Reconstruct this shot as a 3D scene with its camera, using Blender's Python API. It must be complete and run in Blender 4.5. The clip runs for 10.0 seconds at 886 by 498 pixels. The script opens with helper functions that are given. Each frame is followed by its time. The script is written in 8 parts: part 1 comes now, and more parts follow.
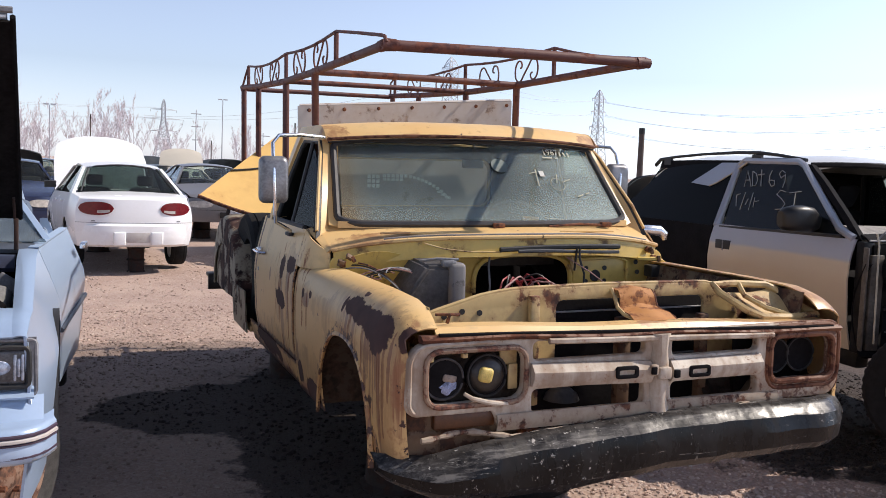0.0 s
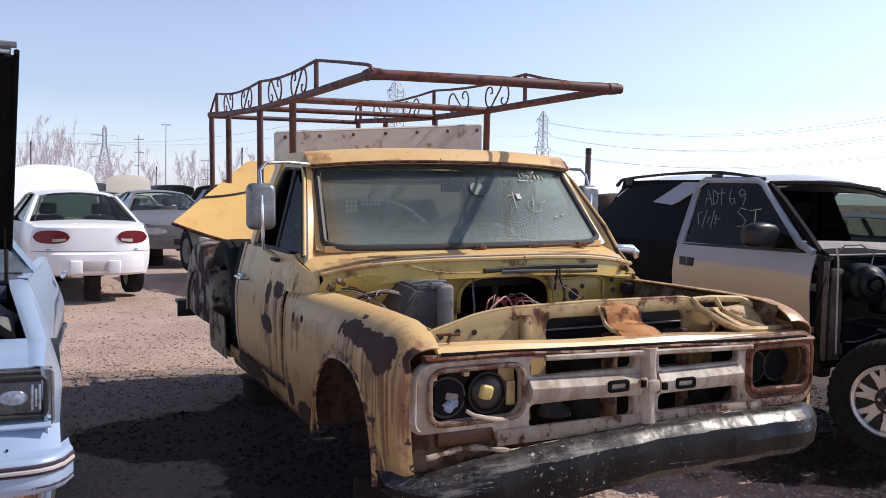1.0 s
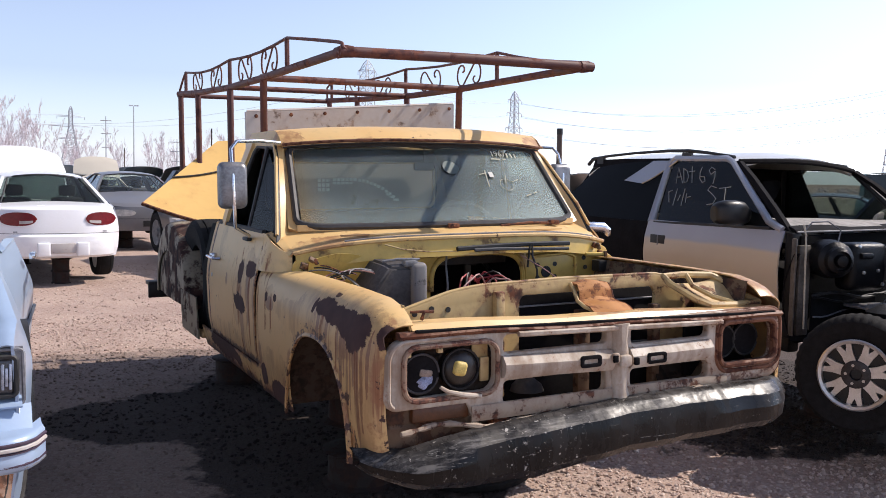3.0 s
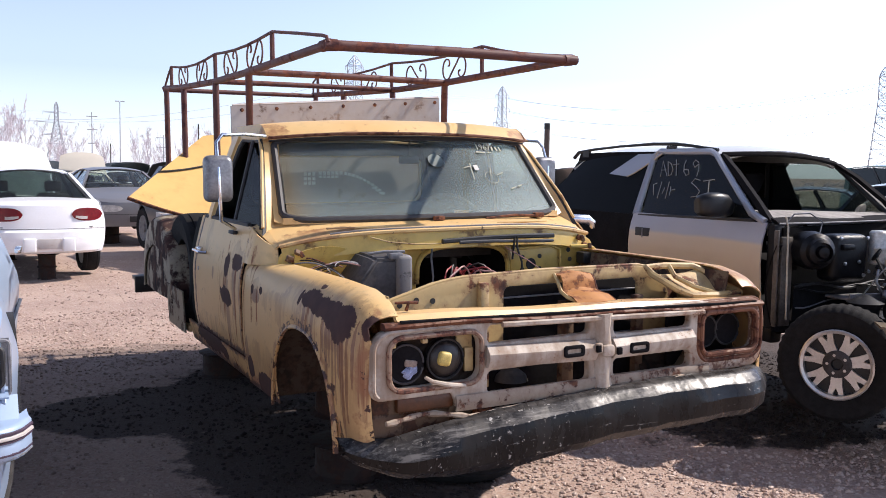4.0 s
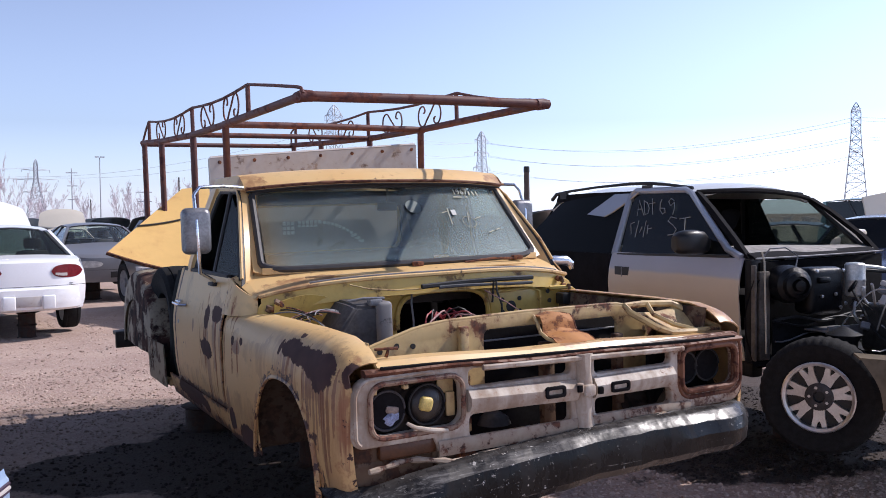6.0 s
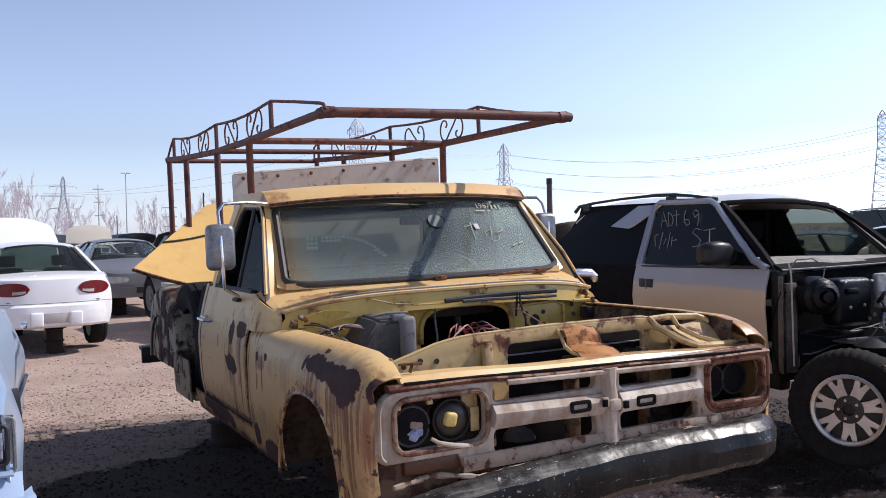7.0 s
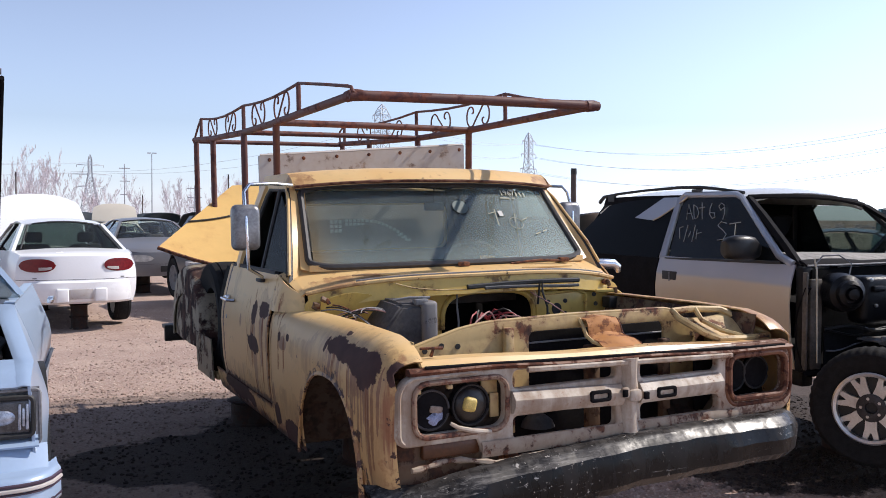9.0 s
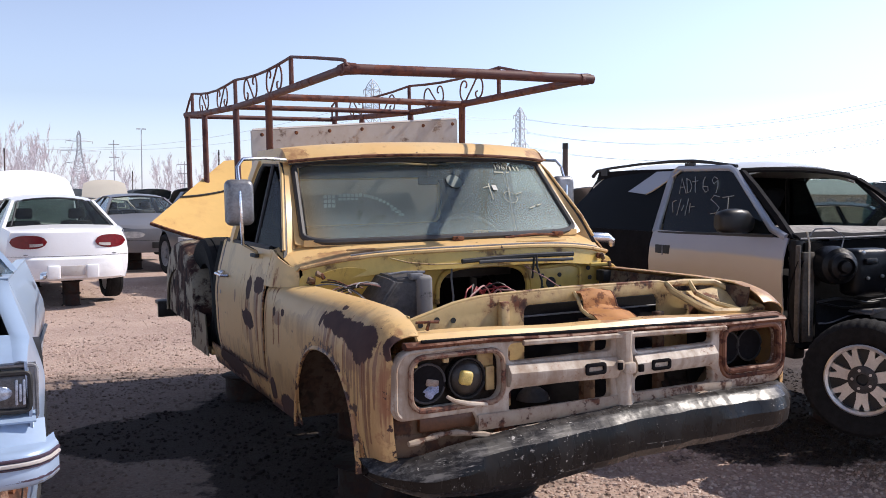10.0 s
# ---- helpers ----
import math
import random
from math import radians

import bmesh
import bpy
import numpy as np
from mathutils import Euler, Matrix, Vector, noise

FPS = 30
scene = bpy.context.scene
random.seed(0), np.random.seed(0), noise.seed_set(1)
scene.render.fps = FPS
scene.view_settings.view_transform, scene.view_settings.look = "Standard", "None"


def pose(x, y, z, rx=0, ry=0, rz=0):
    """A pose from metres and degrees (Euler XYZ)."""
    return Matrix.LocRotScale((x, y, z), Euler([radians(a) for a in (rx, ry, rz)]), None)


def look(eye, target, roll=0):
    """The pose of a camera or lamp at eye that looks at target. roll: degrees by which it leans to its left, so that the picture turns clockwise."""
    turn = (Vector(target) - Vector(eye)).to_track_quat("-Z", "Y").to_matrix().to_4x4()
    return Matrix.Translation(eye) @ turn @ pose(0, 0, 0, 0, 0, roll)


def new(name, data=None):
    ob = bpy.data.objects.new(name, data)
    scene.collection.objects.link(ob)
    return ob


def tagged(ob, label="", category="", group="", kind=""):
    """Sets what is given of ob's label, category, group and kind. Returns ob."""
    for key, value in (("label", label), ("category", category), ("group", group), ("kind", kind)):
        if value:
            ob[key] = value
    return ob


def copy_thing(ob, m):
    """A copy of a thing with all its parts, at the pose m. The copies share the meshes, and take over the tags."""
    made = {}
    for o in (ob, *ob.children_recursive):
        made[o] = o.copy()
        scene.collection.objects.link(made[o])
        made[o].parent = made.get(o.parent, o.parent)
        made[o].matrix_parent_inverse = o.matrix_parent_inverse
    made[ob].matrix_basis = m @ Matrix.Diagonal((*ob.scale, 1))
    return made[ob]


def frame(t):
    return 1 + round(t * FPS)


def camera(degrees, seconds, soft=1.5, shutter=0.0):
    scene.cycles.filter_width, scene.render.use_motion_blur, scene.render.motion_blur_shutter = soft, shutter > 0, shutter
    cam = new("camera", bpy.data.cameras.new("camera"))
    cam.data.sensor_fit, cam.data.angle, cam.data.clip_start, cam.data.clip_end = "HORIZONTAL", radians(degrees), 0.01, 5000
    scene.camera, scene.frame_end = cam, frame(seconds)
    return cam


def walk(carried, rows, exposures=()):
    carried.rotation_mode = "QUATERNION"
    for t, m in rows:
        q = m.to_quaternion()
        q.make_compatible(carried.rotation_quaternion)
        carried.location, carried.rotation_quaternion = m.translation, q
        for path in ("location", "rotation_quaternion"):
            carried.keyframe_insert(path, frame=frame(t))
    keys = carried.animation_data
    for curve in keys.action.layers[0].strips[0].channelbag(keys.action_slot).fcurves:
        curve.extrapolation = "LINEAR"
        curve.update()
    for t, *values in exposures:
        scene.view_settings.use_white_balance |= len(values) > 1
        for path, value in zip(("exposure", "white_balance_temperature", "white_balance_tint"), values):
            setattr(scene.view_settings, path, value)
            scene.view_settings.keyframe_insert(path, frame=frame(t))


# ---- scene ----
cam = camera(51.9, 10.0, 0.9)
PATH = [
    (0, (-1.909, -2.728, 1.579), (-1.166, -0.879, 1.409), 2.3),
    (0.5, (-2.061, -2.742, 1.584), (-1.237, -0.93, 1.388), 2.3),
    (1, (-2.113, -2.759, 1.585), (-1.264, -0.951, 1.466), 1.4),
    (1.5, (-2.128, -2.744, 1.585), (-1.322, -0.916, 1.489), 1.3),
    (2, (-2.131, -2.736, 1.578), (-1.379, -0.888, 1.438), 1.4),
    (2.5, (-2.13, -2.739, 1.576), (-1.374, -0.895, 1.413), 1.6),
    (3, (-2.119, -2.762, 1.572), (-1.216, -0.985, 1.413), 1.2),
    (4.5, (-2.119, -2.809, 1.559), (-1.179, -1.051, 1.39), 1.0),
    (5, (-2.12, -2.823, 1.56), (-1.141, -1.084, 1.427), 0.7),
    (5.5, (-2.113, -2.824, 1.558), (-1.131, -1.084, 1.464), -0.1),
    (7, (-2.107, -2.821, 1.568), (-1.191, -1.043, 1.527), -1.2),
    (7.5, (-2.105, -2.833, 1.564), (-1.183, -1.059, 1.535), -1.0),
    (8, (-2.116, -2.834, 1.561), (-1.185, -1.065, 1.505), -0.6),
    (8.5, (-2.117, -2.831, 1.563), (-1.274, -1.018, 1.503), -0.2),
    (9, (-2.115, -2.82, 1.56), (-1.243, -1.022, 1.492), 0.3),
    (9.5, (-2.122, -2.814, 1.557), (-1.229, -1.028, 1.455), 0.1),
    (10, (-2.127, -2.812, 1.555), (-1.239, -1.024, 1.433), 0.1),
]
walk(cam, [(t, look(eye, target, roll)) for t, eye, target, roll in PATH], [(0, 0.05, 6500, 11), (0.5, 0.06, 6500, 12), (1.0, -0.05, 6250, 12), (1.5, -0.08, 6220, 11), (2.0, -0.04, 6500, 10), (2.8, 0.09, 6380, 12), (4.4, 0.33, 6200, 14), (5.4, 0.05, 5820, 17), (7.0, -0.09, 6080, 12), (7.6, -0.12, 6080, 12), (8.2, -0.07, 6120, 11), (9.2, 0.02, 6220, 11), (10, 0.09, 6260, 12)])

# ---- sky, sun and exposure ----
SUN_DIR = Vector((1.0, -0.13, 1.02)).normalized()      # towards the sun
world = bpy.data.worlds.new("sky")
scene.world = world
world.use_nodes = True
wn = world.node_tree.nodes
sky = wn.new("ShaderNodeTexSky")
sky.sky_type, sky.sun_disc = "NISHITA", False
sky.sun_elevation = math.asin(SUN_DIR.z)
sky.sun_rotation = math.atan2(SUN_DIR.x, SUN_DIR.y)
sky.air_density, sky.dust_density, sky.ozone_density = 1.2, 0.3, 1.0
soft_sky, deep = wn.new("ShaderNodeHueSaturation"), wn.new("ShaderNodeGamma")
soft_sky.inputs["Saturation"].default_value = 0.30
tint = wn.new("ShaderNodeMix")
tint.data_type, tint.blend_type = "RGBA", "MULTIPLY"
tint.inputs[0].default_value, tint.inputs[7].default_value = 1.0, (0.90, 0.95, 1.08, 1)
deep.inputs[1].default_value = 1.8
world.node_tree.links.new(sky.outputs[0], soft_sky.inputs["Color"])
world.node_tree.links.new(soft_sky.outputs[0], tint.inputs[6])
world.node_tree.links.new(tint.outputs[2], deep.inputs[0])
world.node_tree.links.new(deep.outputs[0], wn["Background"].inputs[0])
wn["Background"].inputs[1].default_value = 0.0340
sun = new("sun", bpy.data.lights.new("sun", "SUN"))
sun.data.energy, sun.data.angle, sun.data.color = 5.0, radians(0.53), (1.0, 0.90, 0.78)
sun.matrix_world = look(SUN_DIR * 60, (0, 0, 0))


# ---- node helpers ----
class Mat:
    """A node material: short calls that each make one node."""

    def __init__(self, name, rough=0.6, metal=0.0, spec=0.5, coat=0.0):
        self.m = bpy.data.materials.new(name)
        self.m.use_nodes = True
        self.t = self.m.node_tree
        self.b = self.t.nodes["Principled BSDF"]
        self.b.inputs["Roughness"].default_value = rough
        self.b.inputs["Metallic"].default_value = metal
        self.b.inputs["Specular IOR Level"].default_value = spec
        self.b.inputs["Coat Weight"].default_value = coat
        self.b.inputs["Coat Roughness"].default_value = 0.12
        self.co = self.t.nodes.new("ShaderNodeTexCoord").outputs["Object"]

    def link(self, a, b):
        self.t.links.new(a, b)

    def put(self, sock, v):
        if isinstance(v, bpy.types.NodeSocket):
            self.link(v, sock)
        elif isinstance(v, (tuple, list)):
            sock.default_value = (*v, 1) if len(v) == 3 and sock.type == "RGBA" else v
        else:
            sock.default_value = v

    def noise(self, scale, detail=4, rough=0.55, vec=None, dist=0.0):
        n = self.t.nodes.new("ShaderNodeTexNoise")
        n.inputs["Scale"].default_value, n.inputs["Detail"].default_value = scale, detail
        n.inputs["Roughness"].default_value, n.inputs["Distortion"].default_value = rough, dist
        self.link(self.co if vec is None else vec, n.inputs["Vector"])
        return n.outputs["Fac"]

    def vor(self, scale, vec=None, out="Distance", feature="F1"):
        n = self.t.nodes.new("ShaderNodeTexVoronoi")
        n.feature = feature
        n.inputs["Scale"].default_value = scale
        self.link(self.co if vec is None else vec, n.inputs["Vector"])
        return n.outputs[out]

    def scaled(self, sx, sy, sz):
        n = self.t.nodes.new("ShaderNodeMapping")
        n.inputs["Scale"].default_value = (sx, sy, sz)
        self.link(self.co, n.inputs["Vector"])
        return n.outputs[0]

    def mth(self, op, a, b=0.0, clamp=False):
        n = self.t.nodes.new("ShaderNodeMath")
        n.operation, n.use_clamp = op, clamp
        self.put(n.inputs[0], a), self.put(n.inputs[1], b)
        return n.outputs[0]

    def step(self, v, lo, hi):
        n = self.t.nodes.new("ShaderNodeMapRange")
        n.interpolation_type = "SMOOTHSTEP"
        self.put(n.inputs[0], v)
        n.inputs[1].default_value, n.inputs[2].default_value = lo, hi
        return n.outputs[0]

    def mix(self, f, a, b):
        n = self.t.nodes.new("ShaderNodeMix")
        n.data_type = "RGBA"
        self.put(n.inputs[0], f), self.put(n.inputs[6], a), self.put(n.inputs[7], b)
        return n.outputs[2]

    def rand(self):
        return self.t.nodes.new("ShaderNodeObjectInfo").outputs["Random"]

    def island(self):
        return self.t.nodes.new("ShaderNodeNewGeometry").outputs["Random Per Island"]

    def axis(self, k):
        n = self.t.nodes.new("ShaderNodeSeparateXYZ")
        self.link(self.co, n.inputs[0])
        return n.outputs[k]

    def blob(self, c, r, wob):
        """1 inside an uneven patch round c, falling to 0 outside it."""
        n = self.t.nodes.new("ShaderNodeVectorMath")
        n.operation = "SUBTRACT"
        self.link(self.co, n.inputs[0])
        n.inputs[1].default_value = c
        d = self.t.nodes.new("ShaderNodeVectorMath")
        d.operation = "DIVIDE"
        self.link(n.outputs[0], d.inputs[0])
        d.inputs[1].default_value = r
        e = self.t.nodes.new("ShaderNodeVectorMath")
        e.operation = "LENGTH"
        self.link(d.outputs[0], e.inputs[0])
        return self.step(self.mth("SUBTRACT", wob, e.outputs["Value"]), -0.62, -0.5)

    def most(self, vals):
        out = vals[0]
        for v in vals[1:]:
            out = self.mth("MAXIMUM", out, v)
        return out

    def bump(self, h, strength=0.3, dist=0.01):
        n = self.t.nodes.new("ShaderNodeBump")
        n.inputs["Strength"].default_value, n.inputs["Distance"].default_value = strength, dist
        self.link(h, n.inputs["Height"])
        self.link(n.outputs[0], self.b.inputs["Normal"])

    def color(self, c):
        self.put(self.b.inputs["Base Color"], c)
        return self

    def rough(self, r):
        self.put(self.b.inputs["Roughness"], r)
        return self


def plain(name, col, rough=0.6, metal=0.0, vary=0.25, scale=14.0, bump=0.15, coat=0.0, spec=0.5):
    """A surface of one colour with grime at two scales."""
    m = Mat(name, rough, metal, spec, coat)
    n1, n2 = m.noise(scale), m.noise(scale * 7, 3)
    f = m.mth("ADD", m.mth("MULTIPLY", n1, 0.65), m.mth("MULTIPLY", n2, 0.35))
    dark = tuple(c * (1 - vary) for c in col)
    lite = tuple(min(1, c * (1 + vary)) for c in col)
    m.color(m.mix(m.step(f, 0.3, 0.7), dark, lite))
    m.rough(m.mth("ADD", rough - 0.08, m.mth("MULTIPLY", n1, 0.16)))
    if bump:
        m.bump(n2, bump, 0.004)
    return m.m


def car_paint(name, col, rough=0.28, metal=0.0, dust=0.25, dustcol=(0.42, 0.36, 0.30)):
    """Faded car paint under road dust."""
    m = Mat(name, rough, metal, 0.5, 0.35)
    n = m.noise(2.2, 5)
    fine = m.noise(60, 3)
    low = m.step(m.axis(2), 1.0, 0.2)
    d = m.mth("MULTIPLY", m.step(m.mth("ADD", n, m.mth("MULTIPLY", low, 0.25)), 0.35, 0.95), dust * 1.6, True)
    m.color(m.mix(d, m.mix(fine, tuple(c * 0.94 for c in col), tuple(min(1, c * 1.04) for c in col)), dustcol))
    m.rough(m.mth("ADD", rough, m.mth("MULTIPLY", d, 0.5)))
    m.bump(m.noise(1.7, 2), 0.05, 0.02)
    return m.m


def glass(name, tint=(0.78, 0.84, 0.82), dust=0.08, dustcol=(0.5, 0.48, 0.44), dscale=5.0, settled=False, gloss=0.9):
    """A pane: clear, glossy by Fresnel, with a thin uneven film of dust."""
    m = bpy.data.materials.new(name)
    m.use_nodes = True
    t = m.node_tree
    t.nodes.remove(t.nodes["Principled BSDF"])
    out = t.nodes["Material Output"]
    tr, gl, df = (t.nodes.new("ShaderNodeBsdf" + k) for k in ("Transparent", "Glossy", "Diffuse"))
    # gloss that grows towards grazing angles, the same from both faces of the pane
    lw, pw, fr = t.nodes.new("ShaderNodeLayerWeight"), t.nodes.new("ShaderNodeMath"), t.nodes.new("ShaderNodeMath")
    lw.inputs["Blend"].default_value = 0.5
    pw.operation, pw.inputs[1].default_value = "POWER", 5.0
    fr.operation, fr.inputs[1].default_value, fr.inputs[2].default_value = "MULTIPLY_ADD", gloss, 0.04
    t.links.new(lw.outputs["Facing"], pw.inputs[0])
    t.links.new(pw.outputs[0], fr.inputs[0])
    tr.inputs[0].default_value = (*tint, 1)
    gl.inputs["Roughness"].default_value = 0.02
    df.inputs[0].default_value = (*dustcol, 1)
    a, b = t.nodes.new("ShaderNodeMixShader"), t.nodes.new("ShaderNodeMixShader")
    co, n, r = t.nodes.new("ShaderNodeTexCoord"), t.nodes.new("ShaderNodeTexNoise"), t.nodes.new("ShaderNodeMapRange")
    n.inputs["Scale"].default_value, n.inputs["Detail"].default_value = dscale, 6
    r.inputs[1].default_value, r.inputs[2].default_value = 0.3, 0.75
    r.inputs[3].default_value, r.inputs[4].default_value = dust * 0.55, dust * 1.5
    for x, y in ((co.outputs["Object"], n.inputs["Vector"]), (n.outputs["Fac"], r.inputs[0]), (fr.outputs[0], a.inputs[0]),
                 (tr.outputs[0], a.inputs[1]), (gl.outputs[0], a.inputs[2]), (r.outputs[0], b.inputs[0]),
                 (a.outputs[0], b.inputs[1]), (df.outputs[0], b.inputs[2]), (b.outputs[0], out.inputs["Surface"])):
        t.links.new(x, y)
    if settled:
        # dust lies thicker along the lower edge and towards one side
        sep, add = t.nodes.new("ShaderNodeSeparateXYZ"), r.outputs[0]
        t.links.new(co.outputs["Object"], sep.inputs[0])
        for axis, a0, a1, top in ((2, 1.50, 1.33, 0.13), (0, -0.10, 0.72, 0.19), (0, -0.52, -0.76, 0.06)):
            k, p = t.nodes.new("ShaderNodeMapRange"), t.nodes.new("ShaderNodeMath")
            k.interpolation_type = "SMOOTHSTEP"
            k.inputs[1].default_value, k.inputs[2].default_value, k.inputs[4].default_value = a0, a1, top
            t.links.new(sep.outputs[axis], k.inputs[0])
            p.operation = "ADD"
            t.links.new(add, p.inputs[0])
            t.links.new(k.outputs[0], p.inputs[1])
            add = p.outputs[0]
        t.links.new(add, b.inputs[0])
        # the film turns brown towards the other side
        k, mx = t.nodes.new("ShaderNodeMapRange"), t.nodes.new("ShaderNodeMix")
        k.interpolation_type, mx.data_type = "SMOOTHSTEP", "RGBA"
        k.inputs[1].default_value, k.inputs[2].default_value = -0.55, -0.78
        t.links.new(sep.outputs[0], k.inputs[0])
        t.links.new(k.outputs[0], mx.inputs[0])
        mx.inputs[6].default_value, mx.inputs[7].default_value = (*dustcol, 1), (0.50, 0.36, 0.20, 1)
        t.links.new(mx.outputs[2], df.inputs[0])
    return m


# ---- mesh helpers ----
def part(name, bm, material, parent=None, label="", sharp=38):
    """Links a bmesh as one mesh object, as a part of parent."""
    bmesh.ops.recalc_face_normals(bm, faces=bm.faces)
    me = bpy.data.meshes.new(name)
    bm.to_mesh(me)
    bm.free()
    me.materials.append(material)
    me.polygons.foreach_set("use_smooth", [True] * len(me.polygons))
    me.set_sharp_from_angle(angle=radians(sharp))
    ob = new(name, me)
    if parent:
        ob.parent = parent
    if label:
        ob["label"] = label
    return ob


def thing(name, label, category, m=None, group="", kind=""):
    ob = new(name)
    ob.empty_display_size = 0.2
    if m is not None:
        ob.matrix_world = m
    return tagged(ob, label, category, group, kind)


def box(x0, x1, y0, y1, z0, z1, bev=0.006, seg=2, bm=None):
    b = bmesh.new()
    bmesh.ops.create_cube(b, size=1, matrix=Matrix.LocRotScale(((x0 + x1) / 2, (y0 + y1) / 2, (z0 + z1) / 2), None, (abs(x1 - x0), abs(y1 - y0), abs(z1 - z0))))
    if bev:
        bmesh.ops.bevel(b, geom=b.edges, offset=bev, segments=seg, affect="EDGES", profile=0.5)
    return joined(bm, b)


def joined(bm, b, m=None):
    """Adds the bmesh b, moved by m, to bm."""
    if m is not None:
        b.transform(m)
    if bm is None:
        return b
    me = bpy.data.meshes.new("temp")
    b.to_mesh(me)
    b.free()
    bm.from_mesh(me)
    bpy.data.meshes.remove(me)
    return bm


def mesh_bm(verts, faces, bm=None):
    bm = bm or bmesh.new()
    vs = [bm.verts.new(v) for v in verts]
    for f in faces:
        try:
            bm.faces.new([vs[i] for i in f])
        except ValueError:
            pass
    return bm


def sheet(fn, nu, nv, th, bm=None, us=None):
    """A curved sheet with thickness: fn(u, v) gives a place for u, v from 0 to 1."""
    U = us if us is not None else [i / nu for i in range(nu + 1)]
    nu = len(U) - 1
    P = np.array([[fn(u, j / nv) for j in range(nv + 1)] for u in U], float)
    N = np.cross(np.gradient(P, axis=0), np.gradient(P, axis=1))
    N /= np.maximum(np.linalg.norm(N, axis=2, keepdims=True), 1e-9)
    Q = P - N * th
    k = nv + 1
    n = (nu + 1) * k
    verts = [tuple(p) for p in P.reshape(-1, 3)] + [tuple(p) for p in Q.reshape(-1, 3)]
    faces = []
    for i in range(nu):
        for j in range(nv):
            a, b, c, d = i * k + j, (i + 1) * k + j, (i + 1) * k + j + 1, i * k + j + 1
            faces += [(a, b, c, d), (n + d, n + c, n + b, n + a)]
    rim = [i * k for i in range(nu + 1)] + [nu * k + j for j in range(1, k)] + [i * k + nv for i in range(nu - 1, -1, -1)] + [j for j in range(nv - 1, 0, -1)]
    for a, b in zip(rim, rim[1:] + rim[:1]):
        faces.append((a, n + a, n + b, b))
    return mesh_bm(verts, faces, bm)


def tube(path, r, seg=8, bm=None, closed=False, flat=1.0):
    """A round bar along a line of places; r is one radius or one for each place."""
    pts = [Vector(p) for p in path]
    n = len(pts)
    rs = r if isinstance(r, (list, tuple)) else [r] * n
    rings, up = [], None
    for i, p in enumerate(pts):
        a = pts[(i - 1) % n] if (i or closed) else p
        b = pts[(i + 1) % n] if (i < n - 1 or closed) else p
        d = (b - a).normalized()
        if up is None:
            up = d.orthogonal().normalized()
            if abs(d.z) < 0.9:
                up = (Vector((0, 0, 1)) - d * d.z).normalized()
        up = (up - d * up.dot(d)).normalized()
        side = d.cross(up)
        rings.append([p + (up * math.cos(t) * flat + side * math.sin(t)) * rs[i] for t in (2 * math.pi * k / seg for k in range(seg))])
    return loft(rings, bm, closed)


def loft(rings, bm=None, closed=False, caps=True):
    """A skin through rings of equally many places."""
    seg, n = len(rings[0]), len(rings)
    verts = [tuple(v) for ring in rings for v in ring]
    faces = []
    for i in range(n if closed else n - 1):
        for k in range(seg):
            a, b = i * seg + k, i * seg + (k + 1) % seg
            c, d = ((i + 1) % n) * seg + (k + 1) % seg, ((i + 1) % n) * seg + k
            faces.append((a, b, c, d))
    if caps and not closed:
        faces += [tuple(range(seg))[::-1], tuple((n - 1) * seg + k for k in range(seg))]
    return mesh_bm(verts, faces, bm)


def lathe(profile, seg, m=None, bm=None, closed=False):
    """Turns a profile of (radius, along) about the local x axis."""
    rings = [[(a, r * math.cos(t), r * math.sin(t)) for t in (2 * math.pi * k / seg for k in range(seg))] for r, a in profile]
    b = loft(rings, None, closed, caps=True)
    return joined(bm, b, m)


def rrect(x0, x1, z0, z1, r, seg=4):
    """A rectangle with rounded corners, as a loop of (x, z)."""
    out = []
    for cx, cz, a0 in ((x1 - r, z1 - r, 0), (x0 + r, z1 - r, 90), (x0 + r, z0 + r, 180), (x1 - r, z0 + r, 270)):
        out += [(cx + r * math.cos(radians(a0 + 90 * k / seg)), cz + r * math.sin(radians(a0 + 90 * k / seg))) for k in range(seg + 1)]
    return out


def plate(outer, holes, th, bev=0.004, m=None, bm=None):
    """A flat plate of thickness th in the x-z plane, front at -y, with holes and softened edges."""
    cu = bpy.data.curves.new("temp", "CURVE")
    cu.dimensions, cu.fill_mode, cu.extrude, cu.bevel_depth, cu.bevel_resolution = "2D", "BOTH", max(th / 2 - bev, 0.0005), bev, 2
    cu.offset = -bev
    for loop in (outer, *holes):
        s = cu.splines.new("POLY")
        s.points.add(len(loop) - 1)
        for p, (x, z) in zip(s.points, loop):
            p.co = (x, z, 0, 1)
        s.use_cyclic_u = True
    ob = bpy.data.objects.new("temp", cu)
    me = bpy.data.meshes.new_from_object(ob)
    b = bmesh.new()
    b.from_mesh(me)
    bmesh.ops.remove_doubles(b, verts=b.verts, dist=0.0002)
    bpy.data.objects.remove(ob), bpy.data.meshes.remove(me), bpy.data.curves.remove(cu)
    b.transform(pose(0, 0, 0, 90, 0, 0))
    return joined(bm, b, m)


